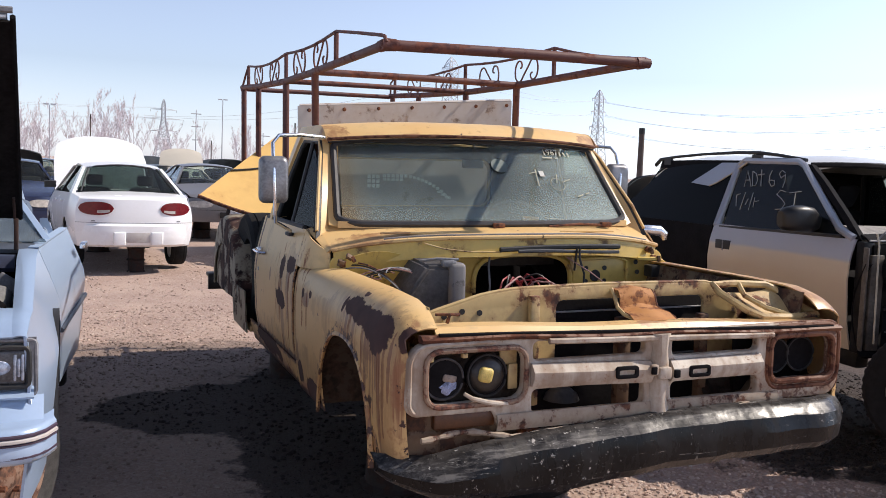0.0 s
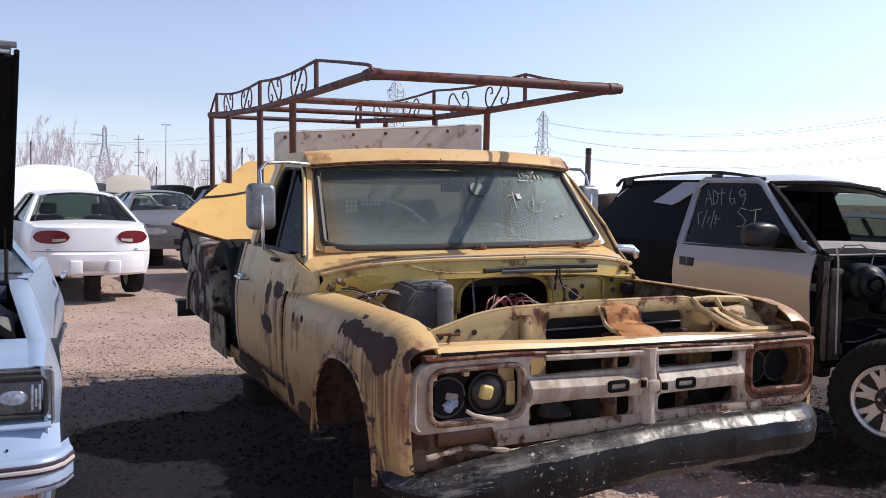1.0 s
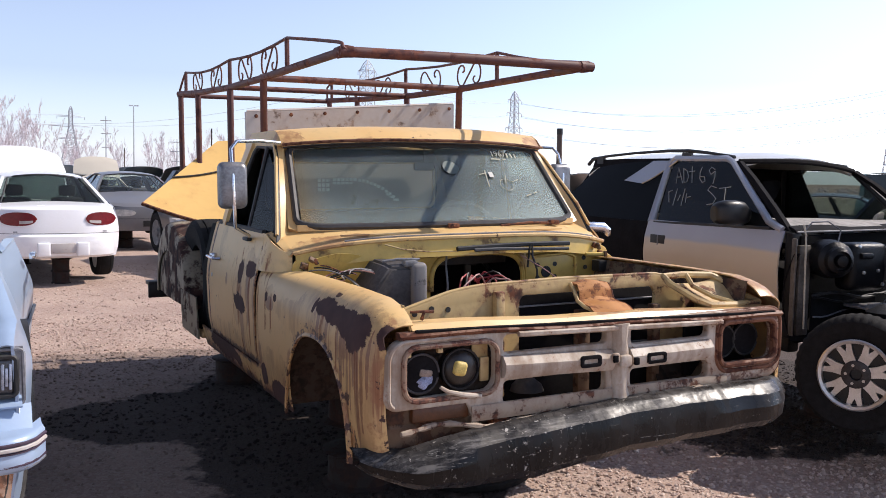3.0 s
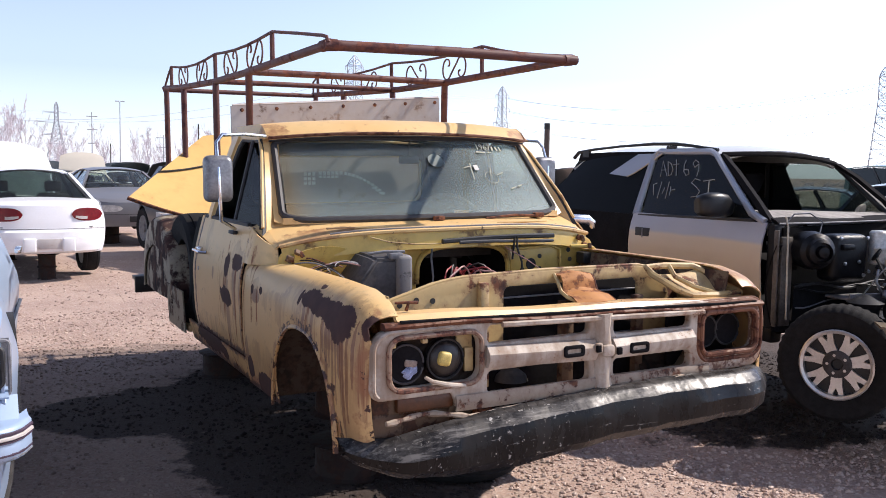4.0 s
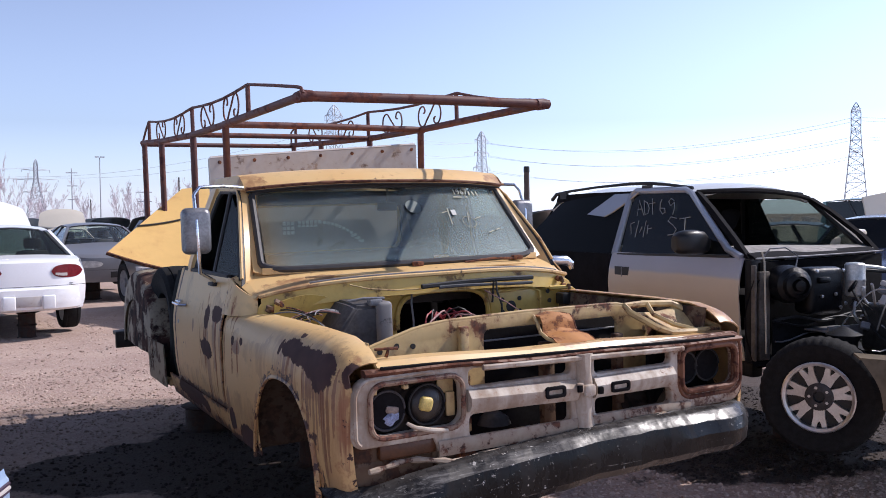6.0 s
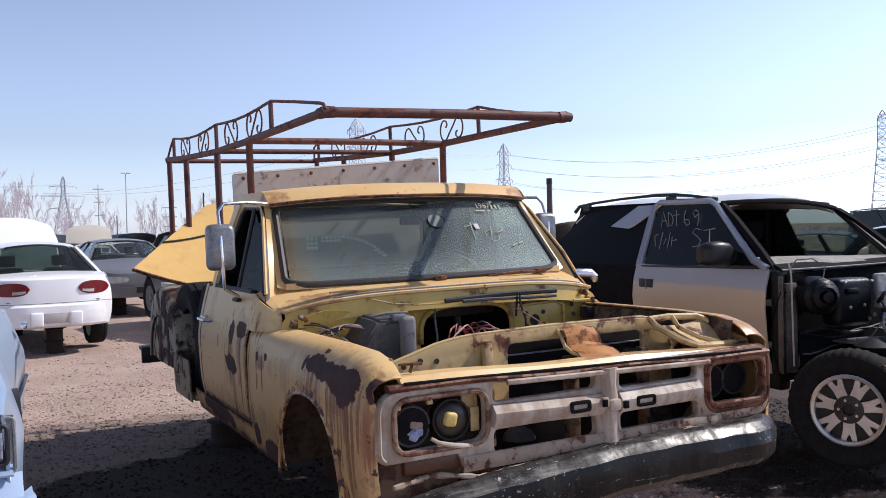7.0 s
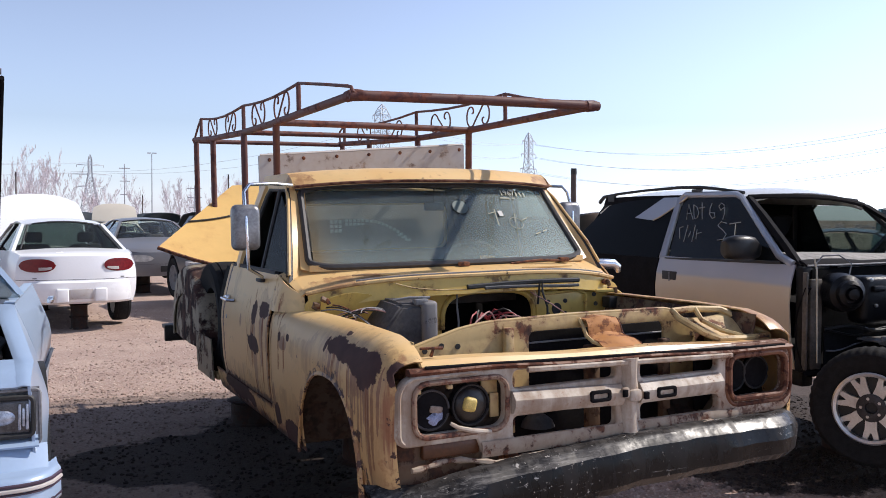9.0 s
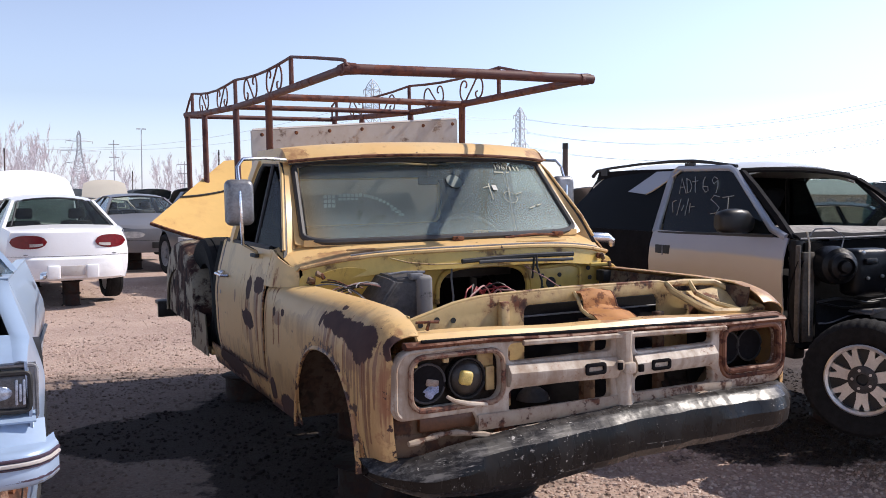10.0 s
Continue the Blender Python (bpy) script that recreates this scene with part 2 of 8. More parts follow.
def lettering(text, size, th=0.001):
    """Letters of Blender's own font as a bmesh in the x-z plane, from the origin to the right."""
    cu = bpy.data.curves.new("temp", "FONT")
    cu.body, cu.size, cu.extrude, cu.resolution_u = text, size, th, 3
    ob = bpy.data.objects.new("temp", cu)
    me = bpy.data.meshes.new_from_object(ob)
    b = bmesh.new()
    b.from_mesh(me)
    bpy.data.objects.remove(ob), bpy.data.meshes.remove(me), bpy.data.curves.remove(cu)
    b.transform(pose(0, 0, 0, 90, 0, 0))
    return b


def lerp(a, b, t):
    return a + (b - a) * t


def along(table, x):
    """A smooth-ended reading of a table of (x, value)."""
    xs, vs = zip(*table)
    return float(np.interp(x, xs, vs))


def arc(c, r, a0, a1, n, axis="x"):
    """Places on an arc about c; axis names the arc's own axis."""
    out = []
    for k in range(n + 1):
        t = radians(lerp(a0, a1, k / n))
        u, v = r * math.cos(t), r * math.sin(t)
        out.append({"x": (c[0], c[1] + u, c[2] + v), "y": (c[0] + u, c[1], c[2] + v), "z": (c[0] + u, c[1] + v, c[2])}[axis])
    return out

# ---- materials ----
def old_truck_paint():
    """Faded yellow paint with dark primer patches, rust and streaks, in the truck's own coordinates."""
    m = Mat("faded_yellow_truck_paint", 0.42, 0.0, 0.4)
    side0 = m.step(m.mth("ABSOLUTE", m.axis(0)), 0.80, 0.9)
    wob = m.mth("ADD", m.mth("MULTIPLY", m.noise(10, 7, 0.68), 1.7), m.mth("SUBTRACT", m.mth("MULTIPLY", m.noise(38, 4), 0.4), 0.5))
    dark = m.most([m.blob(c, r, wob) for c, r in (
        ((-0.97, 0.47, 1.094), (0.08, 0.10, 0.036)), ((-0.97, 0.36, 1.080), (0.08, 0.11, 0.040)), ((-0.97, 0.25, 1.068), (0.08, 0.09, 0.046)), ((-0.97, 0.14, 1.052), (0.08, 0.085, 0.064)),
        ((-0.95, 0.45, 1.140), (0.06, 0.035, 0.012)), ((-0.97, 0.60, 1.085), (0.06, 0.016, 0.034)), ((-0.93, 0.0, 1.06), (0.06, 0.030, 0.05)),
        ((-0.96, 1.655, 0.952), (0.3, 0.10, 0.042)), ((-0.96, 1.49, 1.135), (0.3, 0.075, 0.036)), ((-0.96, 1.66, 1.11), (0.3, 0.04, 0.05)), ((-0.96, 2.10, 0.655), (0.3, 0.26, 0.055)), ((-0.96, 1.84, 0.64), (0.3, 0.08, 0.035)),
        ((-0.96, 1.07, 0.625), (0.3, 0.12, 0.05)), ((-0.96, 1.30, 0.665), (0.3, 0.05, 0.05)), ((-0.96, 1.222, 1.038), (0.3, 0.018, 0.018)),
        ((-0.96, 1.096, 1.046), (0.3, 0.020, 0.016)), ((-0.98, 3.32, 0.92), (0.3, 0.10, 0.10)), ((-0.98, 3.0, 0.84), (0.3, 0.36, 0.045)), ((-0.95, 3.1, 1.20), (0.4, 0.42, 0.09)), ((-0.94, 3.55, 1.10), (0.4, 0.26, 0.16)), ((-0.98, 3.75, 0.85), (0.3, 0.12, 0.16)),
        ((-0.98, 3.25, 1.22), (0.3, 0.20, 0.06)), ((-0.98, 3.2, 0.80), (0.3, 0.14, 0.05)))])
    stain = m.most([m.blob(c, r, wob) for c, r in (
        ((-0.96, 0.30, 1.06), (0.14, 0.42, 0.11)), ((-0.96, 0.04, 0.86), (0.12, 0.11, 0.26)), ((-0.96, 1.62, 0.95), (0.3, 0.15, 0.12)), ((-0.96, 1.50, 1.08), (0.3, 0.13, 0.13)), ((-0.96, 1.16, 1.03), (0.3, 0.07, 0.05)),
        ((-0.96, 1.95, 0.70), (0.3, 0.42, 0.10)), ((-0.96, 1.10, 0.68), (0.3, 0.22, 0.12)), ((-0.96, 2.12, 1.24), (0.3, 0.05, 0.09)), ((-0.96, 0.62, 1.0), (0.3, 0.45, 0.07)))])
    stain = m.mth("MULTIPLY", stain, m.step(m.noise(1.0, 6, 0.66, m.scaled(13, 13, 4)), 0.36, 0.66))
    streak = m.noise(1.0, 4, 0.6, m.scaled(24, 24, 0.9))
    runs = m.most([m.blob(c, r, wob) for c, r in (
        ((-0.95, 0.14, 0.94), (0.3, 0.12, 0.16)), ((-0.95, 0.0, 0.95), (0.10, 0.035, 0.22)), ((-0.95, 0.36, 1.0), (0.3, 0.16, 0.12)), ((-0.96, 1.52, 0.98), (0.3, 0.26, 0.32)), ((-0.96, 1.16, 0.98), (0.3, 0.05, 0.07)), ((-0.96, 3.4, 0.95), (0.3, 0.5, 0.3)))])
    drips = m.most([m.blob(c, r, wob) for c, r in (
        *[((-0.96, 0.045 + 0.031 * k, 0.955 - 0.05 * (k % 3) + 0.006 * k), (0.1, 0.007 + 0.0025 * (k % 4), 0.11 + 0.05 * (k % 3))) for k in range(8)],
        ((-0.97, 0.30, 1.0), (0.1, 0.010, 0.07)), ((-0.97, 0.42, 1.02), (0.1, 0.014, 0.05)), ((-0.97, 0.52, 1.02), (0.1, 0.016, 0.06)), ((-0.96, 1.50, 1.02), (0.1, 0.030, 0.13)),
        ((-0.96, 1.62, 0.87), (0.1, 0.026, 0.15)), ((-0.96, 1.40, 0.93), (0.1, 0.014, 0.18)), ((-0.96, 1.16, 1.01), (0.1, 0.055, 0.028)), ((-0.96, 1.92, 1.04), (0.1, 0.016, 0.03)), ((-0.96, 1.33, 0.74), (0.1, 0.02, 0.06)))])
    all_runs = m.mth("MULTIPLY", m.step(m.noise(1.0, 5, 0.6, m.scaled(11, 11, 0.7)), 0.66, 0.80), 0.30)
    runs = m.mth("MAXIMUM", m.mth("MULTIPLY", runs, m.step(streak, 0.54, 0.66)), all_runs)
    y_, z_ = m.axis(1), m.axis(2)
    def near(v, at, w):
        return m.step(m.mth("ABSOLUTE", m.mth("SUBTRACT", v, at)), w, 0.0)
    dy, dz = m.mth("SUBTRACT", y_, 0.56), m.mth("SUBTRACT", z_, 0.575)
    ring = near(m.mth("SQRT", m.mth("ADD", m.mth("MULTIPLY", dy, dy), m.mth("MULTIPLY", dz, dz))), 0.40, 0.075)
    edges = m.most([m.mth("MULTIPLY", ring, 0.62), m.mth("MULTIPLY", near(y_, 1.385, 0.03), 0.5), near(z_, 0.575, 0.09), m.mth("MULTIPLY", near(y_, 0.0, 0.045), 0.4), m.mth("MULTIPLY", near(z_, 0.70, 0.05), m.step(y_, 1.2, 1.4)), near(y_, 2.32, 0.03)])
    edges = m.mth("MULTIPLY", edges, side0)
    chew = m.step(m.mth("ADD", m.mth("MULTIPLY", edges, 0.26), m.noise(24, 7, 0.68)), 0.665, 0.70)
    chew2 = m.step(m.mth("ADD", m.mth("MULTIPLY", edges, 0.26), m.noise(11, 6, 0.66)), 0.60, 0.72)
    specks = m.step(m.noise(30, 6, 0.7), 0.67, 0.72)
    wide = m.step(m.noise(3.2, 5, 0.6), 0.58, 0.72)
    spot = m.mth("MULTIPLY", specks, m.mth("ADD", m.mth("MULTIPLY", wide, 0.8), 0.2))
    fade = m.noise(2.0, 4)
    base = m.mix(m.step(fade, 0.3, 0.7), (0.67, 0.42, 0.165), (0.70, 0.485, 0.225))
    # the flanks are darker and duller than the panels that face the sky
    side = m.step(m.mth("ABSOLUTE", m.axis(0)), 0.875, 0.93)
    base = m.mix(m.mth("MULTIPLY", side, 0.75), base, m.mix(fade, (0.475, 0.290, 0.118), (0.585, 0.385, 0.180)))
    base = m.mix(m.mth("MULTIPLY", m.step(m.noise(14, 5), 0.55, 0.75), 0.3), base, (0.30, 0.22, 0.13))
    rust = m.mix(m.noise(22, 4), (0.20, 0.075, 0.035), (0.33, 0.15, 0.075))
    prim = m.mix(m.noise(16, 5), (0.030, 0.014, 0.014), (0.085, 0.038, 0.030))
    top = m.most([m.blob(c, r, wob) for c, r in (
        ((-0.66, 1.18, 1.27), (0.18, 0.07, 0.1)), ((0.72, 1.62, 1.77), (0.07, 0.07, 0.06)), ((-0.74, 1.64, 1.765), (0.11, 0.09, 0.05)), ((-0.30, 1.565, 1.757), (0.45, 0.02, 0.012)),
        ((0.93, 0.6, 1.12), (0.28, 1.1, 0.16)), ((0.74, 0.08, 1.06), (0.30, 0.16, 0.1)), ((0.3, 0.05, 1.06), (0.3, 0.06, 0.05)))])
    c = m.mix(m.mth("MULTIPLY", m.mth("MULTIPLY", top, m.step(m.noise(13, 6, 0.66), 0.30, 0.62)), 0.75), base, rust)
    c = m.mix(m.mth("MULTIPLY", stain, 0.55), c, (0.24, 0.125, 0.060))
    c = m.mix(m.mth("MULTIPLY", runs, 0.88), c, m.mix(m.noise(12, 4), (0.13, 0.040, 0.028), (0.26, 0.10, 0.055)))
    c = m.mix(m.mth("MULTIPLY", drips, m.mth("ADD", 0.35, m.mth("MULTIPLY", m.noise(26, 4), 0.7))), c, (0.155, 0.060, 0.036))
    c = m.mix(m.mth("MULTIPLY", chew2, 0.7), c, rust)
    c = m.mix(m.mth("MAXIMUM", spot, chew), c, prim)
    c = m.mix(dark, c, prim)
    m.color(c)
    worn = m.mth("MAXIMUM", m.mth("MAXIMUM", dark, spot), runs)
    m.rough(m.mth("ADD", 0.38, m.mth("MULTIPLY", worn, 0.42)))
    h = m.mth("SUBTRACT", m.mth("MULTIPLY", m.noise(3.5, 2), 1.2), m.mth("MULTIPLY", dark, 0.1))
    m.bump(m.mth("ADD", h, m.mth("MULTIPLY", m.noise(70, 3), 0.08)), 0.12, 0.02)
    return m.m


def worn_paint(name, col, rustiness, rustcol=(0.19, 0.075, 0.04), dark=(0.05, 0.03, 0.025), rough=0.45, scale=11.0):
    """Old paint, chipped and rusted in uneven patches."""
    m = Mat(name, rough, 0.0, 0.4)
    n = m.mth("ADD", m.mth("MULTIPLY", m.noise(scale, 7, 0.65), 0.75), m.mth("MULTIPLY", m.noise(scale * 0.22, 3), 0.25))
    edge = 0.66 - 0.24 * rustiness
    r = m.step(n, edge - 0.03, edge + 0.03)
    halo = m.step(n, edge - 0.14, edge)
    grime = m.noise(scale * 3, 5)
    c = m.mix(m.mth("MULTIPLY", grime, 0.3), col, tuple(k * 0.55 for k in col))
    c = m.mix(m.mth("MULTIPLY", halo, 0.55), c, tuple(lerp(a, b, 0.6) for a, b in zip(col, rustcol)))
    c = m.mix(r, c, m.mix(m.step(grime, 0.35, 0.65), dark, rustcol))
    m.color(c)
    m.rough(m.mth("ADD", rough, m.mth("MULTIPLY", r, 0.4)))
    m.bump(m.mth("SUBTRACT", m.mth("MULTIPLY", grime, 0.4), r), 0.25, 0.003)
    return m.m


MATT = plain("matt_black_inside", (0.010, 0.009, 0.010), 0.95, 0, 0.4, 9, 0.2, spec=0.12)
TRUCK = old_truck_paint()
def grille_paint():
    """Warm white paint with brown grime in cloudy films, fine rust specks, runs, and rust spreading from one end."""
    m = Mat("white_grille_paint", 0.45, 0.0, 0.4)
    cloud, fine = m.noise(5, 6, 0.62), m.noise(34, 6, 0.7)
    film = m.step(m.mth("ADD", m.mth("MULTIPLY", cloud, 0.7), m.mth("MULTIPLY", m.noise(1.0, 5, 0.6, m.scaled(26, 10, 5)), 0.3)), 0.36, 0.62)
    spread = m.step(m.mth("ADD", m.axis(0), m.mth("MULTIPLY", cloud, 0.5)), 0.55, 1.05)
    speck = m.step(m.mth("ADD", fine, m.mth("MULTIPLY", spread, 0.16)), 0.64, 0.69)
    halo = m.step(m.mth("ADD", fine, m.mth("MULTIPLY", spread, 0.20)), 0.54, 0.70)
    c = m.mix(m.noise(2.5, 3), (0.50, 0.435, 0.36), (0.60, 0.535, 0.455))
    c = m.mix(m.mth("MULTIPLY", film, 0.75), c, (0.21, 0.125, 0.070))
    c = m.mix(m.mth("MULTIPLY", halo, 0.55), c, (0.30, 0.155, 0.085))
    c = m.mix(m.mth("MULTIPLY", speck, 0.9), c, m.mix(fine, (0.05, 0.028, 0.022), (0.17, 0.075, 0.045)))
    m.color(c)
    m.rough(m.mth("ADD", 0.40, m.mth("MULTIPLY", m.mth("MAXIMUM", film, speck), 0.35)))
    m.bump(m.mth("SUBTRACT", m.mth("MULTIPLY", cloud, 0.6), m.mth("MULTIPLY", speck, 0.3)), 0.2, 0.006)
    return m.m


GRILLE = grille_paint()
GRILLE_RUST = worn_paint("rusted_grille_paint", (0.185, 0.075, 0.036), 0.62, (0.11, 0.038, 0.020), (0.05, 0.020, 0.014), 0.6, 16)
BAY = worn_paint("yellow_bay_paint", (0.68, 0.47, 0.12), 0.36, (0.34, 0.20, 0.06), (0.12, 0.07, 0.035), rough=0.30, scale=7.0)
CREAM = worn_paint("cream_support_paint", (0.60, 0.435, 0.20), 0.40)
# brown grime on the posts, painted shadow on the valance ends
DIRTY_SHADE = worn_paint("grimy_shaded_brown_paint", (0.17, 0.105, 0.060), 0.6, (0.10, 0.045, 0.026), (0.05, 0.03, 0.022), 0.7, 14)
ROTTEN = worn_paint("rotten_inner_paint", (0.17, 0.125, 0.075), 0.75, (0.10, 0.050, 0.032), (0.03, 0.019, 0.016), 0.75, 9)
RUST = worn_paint("brown_rust", (0.17, 0.070, 0.040), 1.0, (0.24, 0.095, 0.045), (0.06, 0.030, 0.028), 0.75, 18)
RACK = worn_paint("rusted_rack_steel", (0.100, 0.040, 0.036), 0.5, (0.19, 0.072, 0.048), (0.070, 0.030, 0.030), 0.6, 9)
ORANGE = worn_paint("orange_rust", (0.46, 0.20, 0.055), 0.5, (0.26, 0.10, 0.04), (0.14, 0.06, 0.03), 0.7, 20)
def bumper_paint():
    """Glossy black paint, its lit upward faces painted paler in dusty streaks, smeared with mud and chipped in clusters
    to pale metal.
    """
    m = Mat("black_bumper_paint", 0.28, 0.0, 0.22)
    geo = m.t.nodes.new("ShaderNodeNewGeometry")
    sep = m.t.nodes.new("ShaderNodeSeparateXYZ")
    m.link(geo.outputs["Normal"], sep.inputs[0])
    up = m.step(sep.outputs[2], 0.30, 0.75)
    patch = m.step(m.noise(4.6, 5), 0.50, 0.62)
    chip = m.step(m.noise(48, 6, 0.72), 0.615, 0.64)
    lone = m.step(m.noise(60, 3, 0.6), 0.735, 0.75)
    scratch = m.mth("MULTIPLY", m.step(m.noise(1.0, 5, 0.7, m.scaled(5, 60, 90)), 0.64, 0.70), 0.5)
    smear = m.step(m.noise(1.0, 6, 0.65, m.scaled(16, 8, 5)), 0.48, 0.72)
    c = m.mix(m.noise(9, 5), (0.004, 0.004, 0.0045), (0.011, 0.010, 0.010))
    c = m.mix(m.mth("MULTIPLY", smear, 0.3), c, (0.030, 0.023, 0.020))
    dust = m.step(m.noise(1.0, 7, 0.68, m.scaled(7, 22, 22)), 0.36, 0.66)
    # sunlit top put into the colour as pale dust, by upward normal
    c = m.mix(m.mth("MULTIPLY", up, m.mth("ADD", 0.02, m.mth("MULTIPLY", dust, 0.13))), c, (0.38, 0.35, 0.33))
    # the bevel's catch of sun is painted in with its pale chips
    crease = m.mth("MULTIPLY", m.step(sep.outputs[2], 0.34, 0.44), m.step(sep.outputs[2], 0.86, 0.78))
    worn = m.mth("MULTIPLY", crease, m.step(m.noise(1.0, 7, 0.75, m.scaled(8, 60, 60)), 0.46, 0.62))
    c = m.mix(m.most([m.mth("MULTIPLY", chip, patch), lone, scratch, m.mth("MULTIPLY", worn, 0.22)]), c, (0.46, 0.43, 0.40))
    m.color(c)
    m.rough(m.mth("ADD", 0.24, m.mth("MULTIPLY", smear, 0.35)))
    m.bump(m.mth("ADD", m.noise(6, 3), m.mth("MULTIPLY", m.noise(60, 4), 0.06)), 0.3, 0.02)
    return m.m


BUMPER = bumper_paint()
WELL = worn_paint("brown_wheel_well", (0.042, 0.030, 0.021), 0.7, (0.045, 0.026, 0.017), (0.016, 0.011, 0.009), 0.85)
STAND = worn_paint("dark_stand_rust", (0.022, 0.016, 0.014), 0.6, (0.045, 0.022, 0.016), (0.03, 0.018, 0.016), 0.8)
BOARD = worn_paint("grey_white_board_paint", (0.52, 0.485, 0.465), 0.24, (0.36, 0.28, 0.23), (0.17, 0.13, 0.11), 0.6, 7)
HOODY = worn_paint("yellow_hood_paint", (0.72, 0.46, 0.155), 0.12, (0.45, 0.22, 0.07), (0.25, 0.11, 0.05), 0.4, 5)
DARK = plain("dark_grease", (0.018, 0.016, 0.015), 0.55, 0, 0.5)
BLACK = plain("black_rubber", (0.016, 0.016, 0.017), 0.6, 0, 0.35)
TYRE = plain("tyre_rubber", (0.013, 0.0125, 0.013), 0.85, 0, 0.4, 30, 0.4, spec=0.2)
CHROME = plain("dull_chrome", (0.72, 0.72, 0.74), 0.22, 1.0, 0.12)
STEEL = plain("bare_steel", (0.42, 0.41, 0.40), 0.42, 1.0, 0.25)
ALLOY = plain("cast_alloy", (0.58, 0.57, 0.56), 0.36, 0.85, 0.15)
GREYBOX = plain("grey_heater_box", (0.17, 0.17, 0.18), 0.6, 0.0, 0.35)
HUBGREY = plain("dark_hub_metal", (0.045, 0.042, 0.045), 0.5, 0.3, 0.4, 20, 0.2)
HEATER = plain("dusty_heater_box", (0.060, 0.055, 0.055), 0.6, 0.0, 0.5, 9, 0.3)
HEATEND = worn_paint("scuffed_heater_end", (0.19, 0.18, 0.18), 0.25, (0.12, 0.11, 0.11), (0.05, 0.05, 0.05), 0.6, 14)
SEAT = plain("dark_seat_cloth", (0.055, 0.05, 0.05), 0.9, 0, 0.4, 30, 0.3)
AMBER = plain("amber_lens", (0.085, 0.030, 0.010), 0.4, 0, 0.3)
RED = plain("red_lens", (0.15, 0.006, 0.010), 0.18, 0, 0.25, 30, 0.2)
LENS = plain("clear_lens", (0.20, 0.23, 0.28), 0.12, 0.6, 0.4, 50, 0.25)
WIRE = plain("red_wire", (0.30, 0.035, 0.04), 0.5, 0, 0.3)
WIREP = plain("pale_wire", (0.36, 0.20, 0.18), 0.5, 0, 0.3)
CHALK = plain("chalk_writing", (0.34, 0.335, 0.32), 0.9, 0, 0.1)
YCHALK = plain("yellow_chalk", (0.44, 0.43, 0.34), 0.9, 0, 0.1)
WSGLASS = glass("dusty_windscreen", (0.86, 0.92, 0.90), 0.070, (0.46, 0.52, 0.49), 1.7, True, gloss=0.28)
HAZY = plain("hazy_lamp_lens", (0.56, 0.53, 0.49), 0.25, 0.0, 0.3, 12, 0.1)
GLASS = glass("car_window", (0.93, 0.97, 0.95), 0.010)
DKGLASS = glass("dark_window", (0.10, 0.11, 0.11), 0.012)
SMOKE = glass("smoky_window", (0.46, 0.52, 0.50), 0.012, gloss=0.5)
BLACKGLASS = glass("black_window", (0.06, 0.07, 0.08), 0.01, gloss=0.3)
MIRRORBACK = plain("mirror_back", (0.22, 0.22, 0.23), 0.38, 0.5, 0.35)
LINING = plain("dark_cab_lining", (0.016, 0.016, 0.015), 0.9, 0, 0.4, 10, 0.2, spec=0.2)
SCREENSEAL = plain("grey_screen_rubber", (0.028, 0.025, 0.026), 0.55, 0, 0.4, 30, 0.2)
BUCKET = plain("dark_lamp_bucket", (0.012, 0.010, 0.010), 0.6, 0.0, 0.6, 20, 0.3)
REARF = worn_paint("rotten_fender_paint", (0.40, 0.34, 0.24), 0.74, (0.085, 0.040, 0.030), (0.022, 0.013, 0.013), 0.6, 5)
SIDEFILM = glass("dusty_side_window", (0.5, 0.55, 0.52), 0.16, (0.42, 0.46, 0.44), 3.0)
FARWIN = glass("clear_far_window", (0.42, 0.47, 0.45), 0.05, (0.30, 0.33, 0.31))
VENT = glass("vent_glass", (0.24, 0.25, 0.30), 0.008, gloss=0.10)
VALANCE = worn_paint("grimy_shaded_valance_paint", (0.36, 0.29, 0.215), 0.46, (0.15, 0.062, 0.036), (0.05, 0.027, 0.022), 0.6, 15)
BEZEL = worn_paint("chipped_bezel_paint", (0.28, 0.20, 0.14), 0.68, (0.22, 0.095, 0.06), (0.07, 0.035, 0.028), 0.45, 26)
# white that stands for daylight showing through the guard's holes
HOLE_LIGHT = plain("hole_light_white", (0.88, 0.88, 0.86), 0.7, 0, 0.1)

# ---- the old pickup truck: x across, y towards its tail, z up; its nose at y = 0 ----
LEANING = pose(0, 0, 0, 0, -1.2, 0)
truck = thing("pickup_truck", "rusty faded yellow pickup truck, hood and front wheels gone", "truck", LEANING)


def mirrored(bm):
    b = bm.copy()
    b.transform(Matrix.Diagonal((-1, 1, 1, 1)))
    return b


FEND_TOP = [(0.0, 1.085), (0.03, 1.11), (0.08, 1.135), (0.18, 1.155), (0.44, 1.16), (0.86, 1.157), (1.38, 1.15)]


def fender_low(y):
    if 0.19 < y < 0.93:
        return 0.575 + 0.39 * max(0.0, 1 - abs((y - 0.56) / 0.37) ** 2.4) ** 0.5
    return 0.60 if y < 0.5 else 0.575


